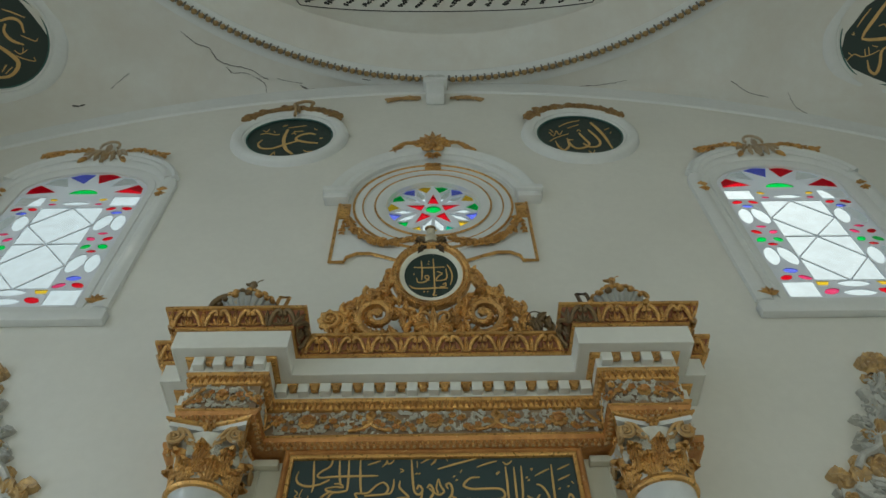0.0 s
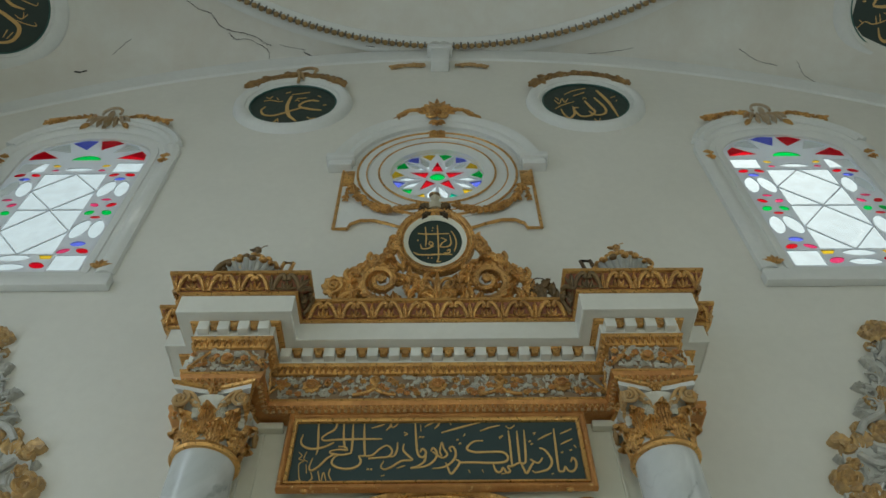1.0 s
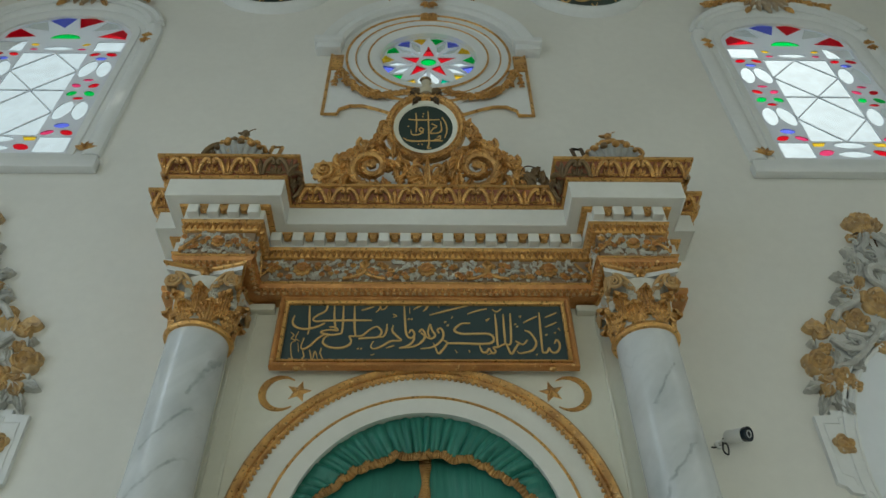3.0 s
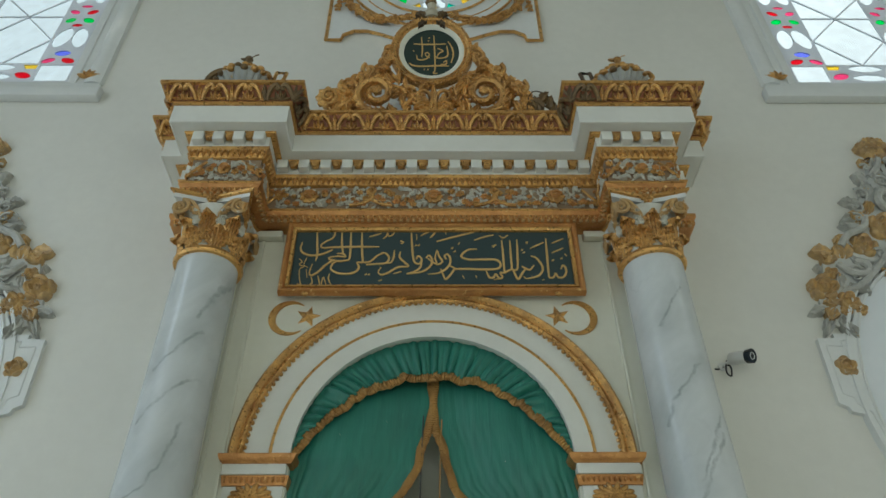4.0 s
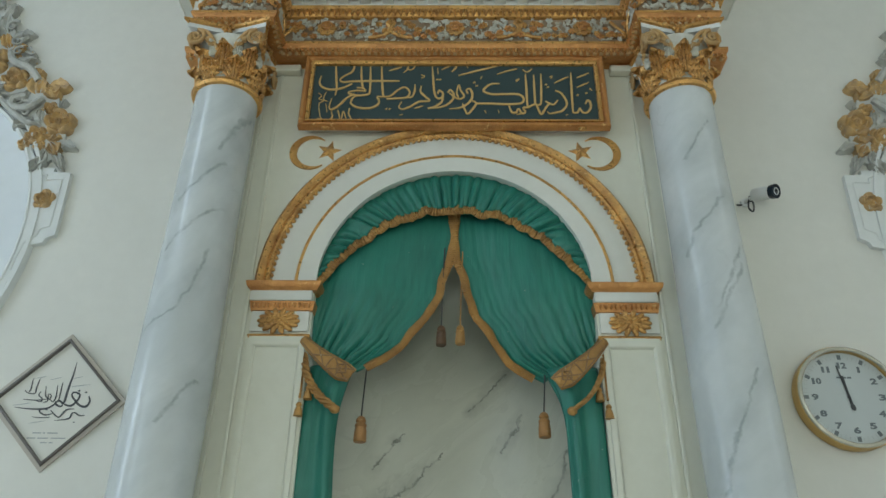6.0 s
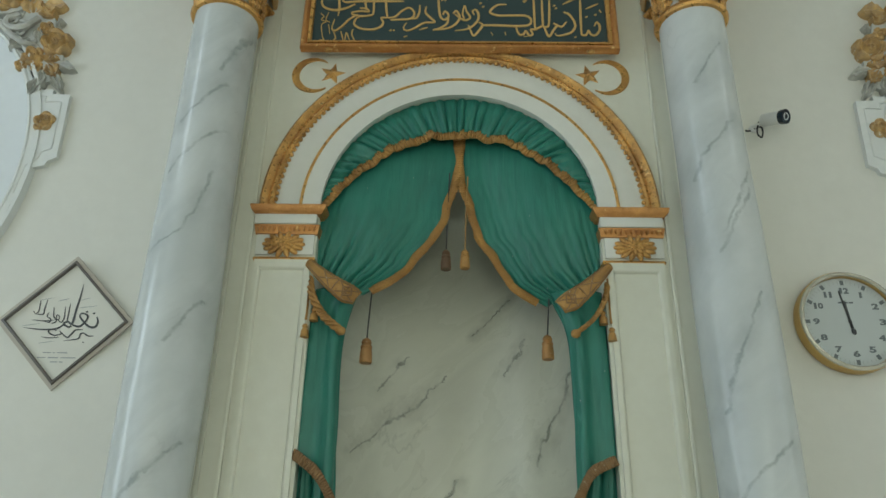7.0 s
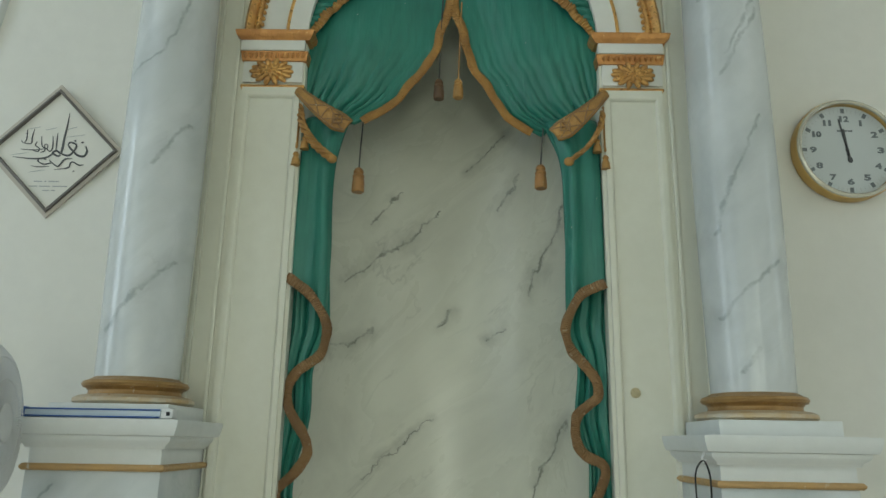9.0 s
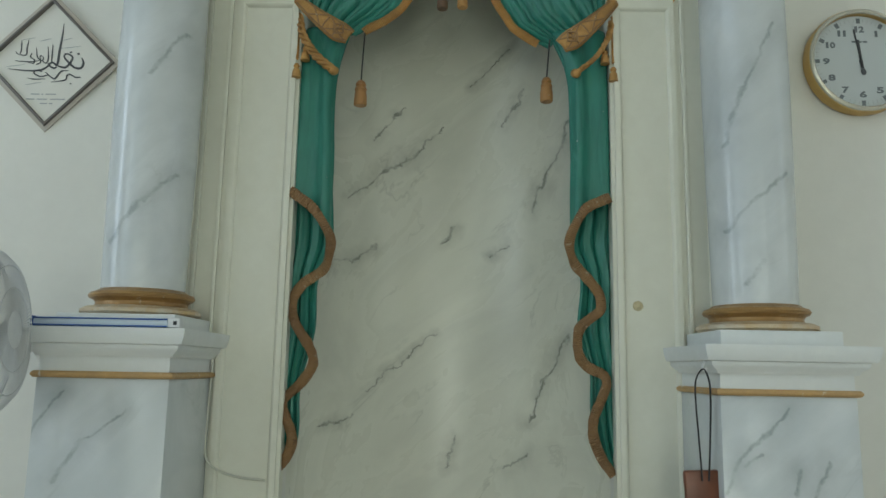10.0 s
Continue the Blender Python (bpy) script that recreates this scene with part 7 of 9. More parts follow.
SIGNS["hook"] = [
    [(0.043, 0.189, 0.025), (0.143, 0.235, 0.038), (0.227, 0.208, 0.035), (0.266, 0.106, 0.020)],
    [(0.091, 0.167, 0.025), (0.084, 0.085, 0.035), (0.152, 0.012, 0.040), (0.271, -0.018, 0.018)],
    [(0.036, -0.069, 0.040), (0.123, -0.118, 0.050), (0.216, -0.189, 0.055), (0.223, -0.266, 0.050), (0.164, -0.355, 0.040), (0.065, -0.390, 0.030), (-0.037, -0.382, 0.015)],
    [(0.236, 0.077, 0.010), (0.306, 0.055, 0.015), (0.378, 0.040, 0.013), (0.394, 0.073, 0.010)],
    [(0.182, -0.088, 0.010), (0.241, -0.118, 0.015), (0.303, -0.064, 0.010)],
    [(0.200, -0.140, 0.010), (0.281, -0.162, 0.015), (0.380, -0.169, 0.013), (0.368, -0.130, 0.010)],
    [(0.265, -0.047, 0.010), (0.261, -0.106, 0.013)],
    [(0.080, -0.336, 0.010), (0.120, -0.251, 0.018)],
    [(0.115, -0.343, 0.010), (0.174, -0.266, 0.013)],
    [(0.055, 0.310, 0.010), (0.158, 0.292, 0.020), (0.266, 0.264, 0.010)],
]
SIGNS["sweep"] = [
    [(-0.301, 0.034, 0.020), (-0.258, 0.109, 0.040), (-0.177, 0.209, 0.045), (-0.089, 0.318, 0.040), (-0.020, 0.400, 0.025)],
    [(-0.301, 0.030, 0.025), (-0.215, 0.005, 0.040), (-0.042, -0.012, 0.045)],
    [(-0.262, -0.201, 0.015), (-0.250, -0.308, 0.030), (-0.196, -0.357, 0.040), (-0.150, -0.271, 0.040), (-0.124, -0.131, 0.030), (-0.046, -0.082, 0.020)],
    [(-0.338, 0.161, 0.010), (-0.271, 0.248, 0.020), (-0.196, 0.331, 0.010)],
    [(-0.395, 0.100, 0.010), (-0.369, 0.087, 0.013), (-0.375, 0.116, 0.010)],
    [(-0.457, -0.170, 0.010), (-0.385, -0.118, 0.015), (-0.312, -0.156, 0.015), (-0.223, -0.148, 0.015), (-0.143, -0.119, 0.010)],
    [(-0.281, -0.078, 0.010), (-0.277, -0.158, 0.015)],
    [(-0.243, -0.065, 0.010), (-0.240, -0.157, 0.015)],
    [(-0.208, -0.059, 0.010), (-0.158, -0.081, 0.013)],
    [(-0.434, -0.089, 0.010), (-0.401, -0.136, 0.013)],
    [(-0.138, 0.132, 0.013), (-0.085, 0.141, 0.018), (-0.062, 0.094, 0.013)],
]


def round_board(place, m, r, rim, sign, garlanded, label):
    board = thing("round_board", place, label, "round board", "round boards")
    bm = bmesh.new()
    lathe(bm, [(r + 0.01, -0.01), (r + 0.01, 0.012)], 56)
    bm.transform(m)
    disc = part("disc", bm, DISC, board, "dark green disc", smooth=False)
    bm = bmesh.new()
    loop = arc(0, 0, r, 0, 354, 59)
    sweep(bm, loop, [(-0.004, -0.01), (-0.004, 0.02), (0.02, 0.04), (0.035, 0.04), (0.04, 0.055), (0.075, 0.075), (rim * 0.75, 0.07), (rim * 0.9, 0.05), (rim, 0.0)], closed=True)
    bm.transform(m)
    part("frame", bm, WHITE, board, "broad white moulded ring")
    bm = bmesh.new()
    tube(bm, [(x, y, 0.02) for x, y in arc(0, 0, r - 0.004, 0, 354, 59)], 0.009, 6, closed=True)
    bm.transform(m)
    part("inner_edge", bm, paint("teal_green_edge_paint", (0.03, 0.13, 0.11), (0.02, 0.08, 0.07), 0.35), board, "thin teal green inner edge")
    for k, stroke in enumerate(SIGNS[sign] + SIGNS.get(sign + "_marks", [])):
        bm = bmesh.new()
        pen_strokes(bm, [[(x, y, 0.78 * w) for x, y, w in stroke]], 0.012, 0.006 + 0.0004 * k)
        bm.transform(m)
        part("pen_stroke", bm, LETTER, disc, "gilt pen stroke", smooth=False)
    if garlanded:
        bm = bmesh.new()
        line = arc(0, 0, r + rim * 0.92, 35, 145, 24)
        garland(bm, along([(x, y, 0) for x, y in line], 30), 0.066, random.Random(garlanded), 0.05, 0.5)
        bm.transform(m)
        part("garland", bm, TARNISH, board, "tarnished gilt garland")
    return board, disc


med_l, _ = round_board((-1.436, 0, 8.81), upright(-1.436, 0, 8.81), 0.43, 0.16, "curl", 4, "dark green round board with gilt pen strokes, white ring")
bm = bmesh.new()
tube(bm, smooth_path([(0.0, 0.40, 0.07), (0.0, 0.52, 0.11), (-0.03, 0.62, 0.10), (0.06, 0.74, 0.08), (0.15, 0.73, 0.07), (0.14, 0.66, 0.07)], 5), [0.018] * 26, 6)
leaf(bm, 0, 0.62, -75, 0.2, 0.06, 0.03, z=0.08)
bm.transform(upright(-1.436, 0, 8.81))
part("ribbon", bm, paint("faded_gilding", (0.44, 0.29, 0.13), (0.30, 0.22, 0.14), 0.6), med_l, "faded gilt ribbon bow")
med_r, disc_r = round_board((1.48, 0, 8.81), upright(1.48, 0, 8.81), 0.43, 0.16, "praise", 9, "dark green round board with gilt calligraphy, white ring")
for q, place, sign in ((-1, Vector((-4.57, -0.74, 9.72)), "hook"), (1, Vector((4.90, -0.69, 9.71)), "sweep")):
    # local z of the board looks into the room, its y up the vault
    inward, up = Vector((-q * 0.46, -0.34, -0.82)).normalized(), Vector((0, -0.75, 0.66))
    right = up.cross(inward).normalized()
    up = inward.cross(right).normalized()
    m = Matrix(((right.x, up.x, inward.x, place.x), (right.y, up.y, inward.y, place.y), (right.z, up.z, inward.z, place.z), (0, 0, 0, 1)))
    round_board(place, m, 0.51, 0.2, sign, 0, "large dark green round board with gilt strokes on the vault")

# ------------------------------------------------------------------ wall cartouches with flowers
CART_FIELD = paint("pale_blue_white_paint", (0.76, 0.80, 0.83), (0.66, 0.70, 0.73), 0.4, 0.4, 14.0, 0.04)
CART_GROUND = paint("grey_cartouche_plaster", (0.60, 0.61, 0.58), (0.46, 0.47, 0.45), 0.6, 0.7, 25.0, 0.3, 0.0, 6.0)


CART_SILVER = paint("grimy_silver_white_paint", (0.60, 0.60, 0.56), (0.30, 0.30, 0.27), 0.5, 0.85, 40.0, 0.5, 0.05, 11.0, (0.50, 0.38, 0.20))
CART_GOLD = paint("patchy_cartouche_gilding", (0.68, 0.45, 0.18), (0.34, 0.24, 0.15), 0.40, 0.95, 34.0, 0.8, 0.35, 16.0, (0.58, 0.55, 0.47))


def rose(bm, x, y, r, turn, z=0.02):
    """An open rose as one carved surface: outer petals, a raised cup with a deep furrow, a coiled heart."""

    def petals(u, v):
        a, far = 2 * math.pi * u, max(0.02, v)
        lobe, inner = abs(math.cos(2.5 * a)), abs(math.sin(2.5 * a + 0.5))
        edge = r * far * (1 + 0.26 * (lobe - 0.62) * far**3 + 0.05 * math.sin(2 * a + turn))
        coil = 0.5 + 0.5 * math.sin(a + 26 * far)
        high = 0.14 + 0.34 * math.exp(-(((far - 0.80) / 0.15) ** 2)) * lobe + 0.46 * math.exp(-(((far - 0.50) / 0.10) ** 2)) * (0.55 + 0.45 * inner)
        high += 0.40 * math.exp(-((far / 0.26) ** 2)) * (0.55 + 0.45 * coil)
        return Vector((x + edge * math.cos(a + turn), y + edge * math.sin(a + turn), z + r * high if v < 0.97 else -0.3 * z))

    rows = grid(bm, 60, 24, petals, closed=True)
    bm.faces.new(rows[0])


def petal(bm, x, y, ang, length, width, z=0.016, cup=0.03):
    """A broad fleshy petal: cupped, with a rolled wavy lip and a midrib."""
    a = radians(ang)
    along, across = Vector((math.cos(a), math.sin(a), 0)), Vector((-math.sin(a), math.cos(a), 0))

    def skin(u, v):
        q = 2.3 * (u - 0.5)
        k = max(-1.0, min(1.0, q))
        half = 0.5 * width * (0.10 + 0.90 * math.sin(math.pi * min(1.0, 0.05 + 0.75 * v)) ** 0.8)
        wavy = 1 + 0.10 * math.sin(17 * v + 3 * k + ang)
        p = Vector((x, y, 0)) + along * length * (v - 0.28 * k * k * v) + across * half * k * wavy
        p += across * 0.10 * length * math.sin(2.2 * v)
        lift = z + cup * (0.25 + 0.75 * k * k * v + 0.45 * v * v + 0.30 * math.exp(-((k / 0.16) ** 2)) * (1 - v)) + 0.14 * cup * math.sin(9 * k + 4 * v)
        p.z = lift if abs(q) <= 1.0 and 0.0 < v < 0.98 else 0.0
        return p

    grid(bm, 22, 14, skin)


for q in (-1, 1):
    cart = thing("cartouche", (q * 2.82, 0, 3.66), "white oval plaster cartouche with gilt and silver flowers", "cartouche", "cartouches on the wall")
    m = upright(q * 2.82, 0, 3.66)

    def lay(bm):
        if q > 0:
            bm.transform(Matrix.Diagonal((-1, 1, 1, 1)))
        bm.transform(m)
        return bm

    bm = bmesh.new()
    plate(bm, arc(0, 0, 0.70, 0, 354, 59, 0.93), [], 0.0, 0.008)
    part("field", lay(bm), CART_FIELD, cart, "pale bluish white oval field", smooth=False)
    bm = bmesh.new()
    sweep(bm, arc(0, 0, 0.68, 0, 354, 59, 0.91), [(-0.012, 0.0), (-0.008, 0.026), (0.006, 0.034), (0.014, 0.022), (0.04, 0.022), (0.046, 0.036), (0.062, 0.036), (0.07, 0.0)], closed=True)
    part("frame", lay(bm), WHITE, cart, "white oval moulding")
    for side in (1, -1):

        def piece(name, build, material, label=""):
            bm = bmesh.new()
            build(bm)
            part(name, lay(bm), material, cart, label)

        # stepped ear with a sunk key line and a gilt boss, then a tail that runs down the oval
        ear = [(0.60, 0.50), (0.64, 0.44), (0.69, 0.40), (0.745, 0.40), (0.745, 0.375), (0.835, 0.37), (0.85, 0.0), (0.81, -0.02), (0.80, -0.045), (0.735, -0.06), (0.715, -0.27), (0.66, -0.27), (0.68, 0.10), (0.64, 0.33)]
        piece("ear", lambda bm: plate(bm, [(x * side, y) for x, y in ear], [], 0.0, 0.027), WHITE, "white stepped ear")
        key = [(0.66, 0.38), (0.715, 0.355), (0.72, 0.325), (0.80, 0.325), (0.812, 0.05), (0.765, 0.03), (0.76, -0.005), (0.705, -0.05), (0.685, -0.20)]
        piece("key_line", lambda bm: tube(bm, [(x * side, y, 0.027) for x, y in key], 0.0055, 5), WHITE, "raised white edge line")
        piece("boss", lambda bm: rose(bm, 0.742 * side, 0.205, 0.055, 0.3, 0.024), CART_GOLD, "round gilt flower boss")
        piece("tail", lambda bm: sweep(bm, [(x * side, y) for x, y in ((0.70, -0.26), (0.665, -0.48), (0.53, -0.72), (0.30, -0.92), (0.0, -1.0))][::side], [(0.0, 0.0), (0.01, 0.03), (0.05, 0.03), (0.07, 0.0)]), WHITE, "white lower moulding")
        # rough plaster bed behind the flowers
        bed = [(0.64, 0.43), (0.72, 0.46), (0.745, 0.56), (0.73, 0.70), (0.66, 0.80), (0.63, 0.90), (0.55, 0.94), (0.50, 1.02), (0.40, 1.12), (0.38, 1.22), (0.30, 1.30), (0.22, 1.42), (0.14, 1.52), (0.10, 1.66), (0.0, 1.70), (0.0, 0.95), (0.20, 0.90), (0.40, 0.765), (0.54, 0.60)]
        piece("bed", lambda bm: plate(bm, [(x * side, y) for x, y in bed], [], 0.0, 0.022), CART_GROUND, "grey plaster bed of the flowers")
        rng = random.Random(60 + side)
        for x, y, r in ((0.69, 0.70, 0.082), (0.585, 0.615, 0.058), (0.61, 0.80, 0.042), (0.36, 1.00, 0.078), (0.19, 1.13, 0.105), (0.10, 0.98, 0.060), (0.535, 0.56, 0.036), (0.62, 0.545, 0.034)):
            turn = rng.uniform(0, 6)
            piece("rose", lambda bm: rose(bm, x * side, y, r, turn), CART_GOLD, "gilt rose")
        for x, y, a, ln, wd in ((0.52, 0.90, 100, 0.13, 0.12), (0.55, 0.93, 5, 0.14, 0.11), (0.55, 0.96, -55, 0.13, 0.10), (0.47, 1.00, 60, 0.08, 0.07), (0.33, 0.84, 200, 0.12, 0.07), (0.67, 0.57, -60, 0.11, 0.08),
                                (0.73, 0.70, 0, 0.045, 0.07), (0.68, 0.63, -100, 0.06, 0.10), (0.30, 1.16, 60, 0.12, 0.08), (0.26, 1.24, 110, 0.12, 0.07), (0.09, 1.70, -45, 0.06, 0.065), (0.07, 1.80, 20, 0.06, 0.08), (0.02, 1.84, 80, 0.07, 0.09)):
            piece("gilt_leaf", lambda bm: petal(bm, x * side, y, a if side > 0 else 180 - a, ln, wd), CART_GOLD, "gilt petal")
        for x, y, r in ((0.035, 1.80, 0.070), (0.01, 1.72, 0.045)):
            piece("top_rose", lambda bm: rose(bm, x * side, y, r, x * 31), CART_GOLD, "gilt rose at the top")
        piece("stem", lambda bm: tube(bm, smooth_path([(0.02 * side, 1.60, 0.02), (0.03 * side, 1.68, 0.025), (0.06 * side, 1.725, 0.025), (0.10 * side, 1.705, 0.02)], 5), 0.006, 6), GILT_DARK, "dark thin stem")
        for x, y, a, ln, wd in ((0.62, 0.66, 160, 0.10, 0.05), (0.60, 0.70, 100, 0.09, 0.05), (0.26, 1.10, 200, 0.12, 0.05), (0.36, 1.10, 30, 0.10, 0.05), (0.66, 0.52, -110, 0.15, 0.05), (0.68, 0.53, -60, 0.17, 0.05), (0.70, 0.56, -20, 0.12, 0.06), (0.64, 0.54, -85, 0.16, 0.045), (0.66, 0.81, 40, 0.05, 0.03), (0.26, 1.30, 20, 0.12, 0.06), (0.29, 1.26, 75, 0.10, 0.06),
                                (0.30, 1.22, -20, 0.12, 0.07), (0.22, 1.36, 100, 0.15, 0.08), (0.16, 1.46, 60, 0.13, 0.07), (0.24, 1.04, 150, 0.13, 0.06), (0.40, 0.90, 200, 0.13, 0.05), (0.46, 0.80, 150, 0.14, 0.06), (0.10, 1.30, 80, 0.16, 0.08),
                                (0.05, 1.45, 70, 0.16, 0.08), (0.08, 1.58, 100, 0.14, 0.07), (0.46, 0.94, 240, 0.11, 0.05), (0.54, 0.74, 215, 0.12, 0.05)):
            piece("silver_leaf", lambda bm: petal(bm, x * side, y, a if side > 0 else 180 - a, ln * 1.1, wd * 1.05, 0.012, 0.034), CART_SILVER)
        for x, y, r, turns in ((0.31, 1.28, 0.055, 1.2), (0.33, 1.20, 0.04, 1.0), (0.24, 1.40, 0.045, 1.1), (0.44, 0.84, 0.045, 1.2), (0.30, 0.93, 0.04, 1.1), (0.50, 0.76, 0.04, 1.0), (0.07, 1.50, 0.05, 1.2), (0.13, 1.62, 0.035, 1.1)):
            piece("lacy_curl", lambda bm: scroll(bm, x * side, y, r, turns, 40 + 300 * r, 0.009, 0.035, side), CART_SILVER, "thin silver white curl")
        for shape, rod in (([(0.56, 0.86, 0.03), (0.50, 0.78, 0.05), (0.42, 0.79, 0.05), (0.41, 0.84, 0.05), (0.46, 0.87, 0.04)], 0.020), ([(0.28, 1.20, 0.03), (0.33, 1.12, 0.05), (0.44, 1.06, 0.05), (0.50, 0.99, 0.03)], 0.022),
                           ([(0.08, 1.22, 0.03), (0.16, 1.31, 0.05), (0.12, 1.40, 0.05), (0.02, 1.38, 0.04)], 0.024), ([(0.12, 1.56, 0.02), (0.06, 1.62, 0.05), (0.02, 1.70, 0.04)], 0.020), ([(0.58, 0.70, 0.02), (0.50, 0.70, 0.04), (0.34, 0.84, 0.05), (0.22, 0.98, 0.03)], 0.018)):
            piece("curl", lambda bm: tube(bm, smooth_path([(x * side, y, z) for x, y, z in shape], 6), rod, 7), CART_SILVER, "silver white curl")
        for x, y, r, way in ((0.47, 0.80, 0.05, 1), (0.30, 1.33, 0.04, -1)):
            piece("scroll", lambda bm: scroll(bm, x * side, y, r, 1.6, 0, 0.014, 0.02, way * side), CART_SILVER, "silver white scroll")

# ------------------------------------------------------------------ painted plaster drapery in the niche
drapery = thing("drapery", (0, -0.02, NICHE_SPRING), "green painted plaster curtain with gilt fringe, tied back", "curtain")


def cloth(name, nu, nv, fn, material, label, thick=0.012):
    bm = bmesh.new()
    grid(bm, nu, nv, fn)
    ob = part(name, bm, material, drapery, label)
    mod = ob.modifiers.new("thickness", "SOLIDIFY")
    mod.thickness, mod.offset = thick, 0.0
    return ob


def valance_edge(u):
    """Lower edge of the valance, u from -1 to 1."""
    x = 0.66 * u
    lump = 0.0045 * math.sin(47 * u + 2.1 * math.sin(11 * u)) + 0.0035 * math.sin(83 * u + 1.7 * math.sin(17 * u))
    return Vector((x, -0.035 - 0.8 * lump, 3.395 + 0.415 * (1 - abs(u) ** 2.3) + 0.006 * math.sin(21 * u) + lump))


def valance(u, v):
    q = 2 * u - 1
    a = math.pi * (1 - u)
    top = Vector((0.665 * math.cos(a), -0.025, NICHE_SPRING + 0.665 * math.sin(a)))
    low = valance_edge(q)
    p = top.lerp(low, v)
    wave = math.sin(84 * q + 3.4 * math.sin(9 * q) + 1.5 * v) + 0.8 * math.sin(151 * q + 2.0 * math.sin(13 * q)) + 0.5 * math.sin(37 * q)
    p.y -= 0.022 * math.sin(math.pi * min(1, v * 0.9)) + 0.0085 * wave * (0.45 + 0.55 * v)
    return p


cloth("valance", 480, 10, valance, GREEN, "gathered green valance")


def fringe_along(name, pts, width, ripple, label="gilt fringe", side=1, material=FRINGE, rib=0.8):
    """A ribbed ribbon hung on a line in the x, z plane."""
    pts = [Vector(p) for p in pts]
    n = len(pts) - 1

    def surface(u, v):
        k = min(int(u * n), n - 1)
        t = u * n - k
        p = pts[k].lerp(pts[k + 1], t)
        d = (pts[k + 1] - pts[k]).normalized()
        o = Vector((d.z, 0, -d.x)) * side
        wave = math.sin(u * ripple + 1.3 * math.sin(u * ripple * 0.13))
        broad = math.sin(u * 31 + 2 * math.sin(u * 12))
        lump = math.sin(u * 97 + 3 * math.sin(u * 23))
        return p + o * width * (1 + 0.08 * broad + 0.05 * lump + 0.05 * wave) * (v - 0.15) + Vector((0, -0.014 - 0.0046 * rib * wave - 0.003 * broad * v - 0.003 * lump * v, 0))

    return cloth(name, 960, 2, surface, material, label, 0.004)


fringe_along("valance_fringe", [valance_edge(-1 + 2 * k / 100) for k in range(101)], 0.044, 700.0)

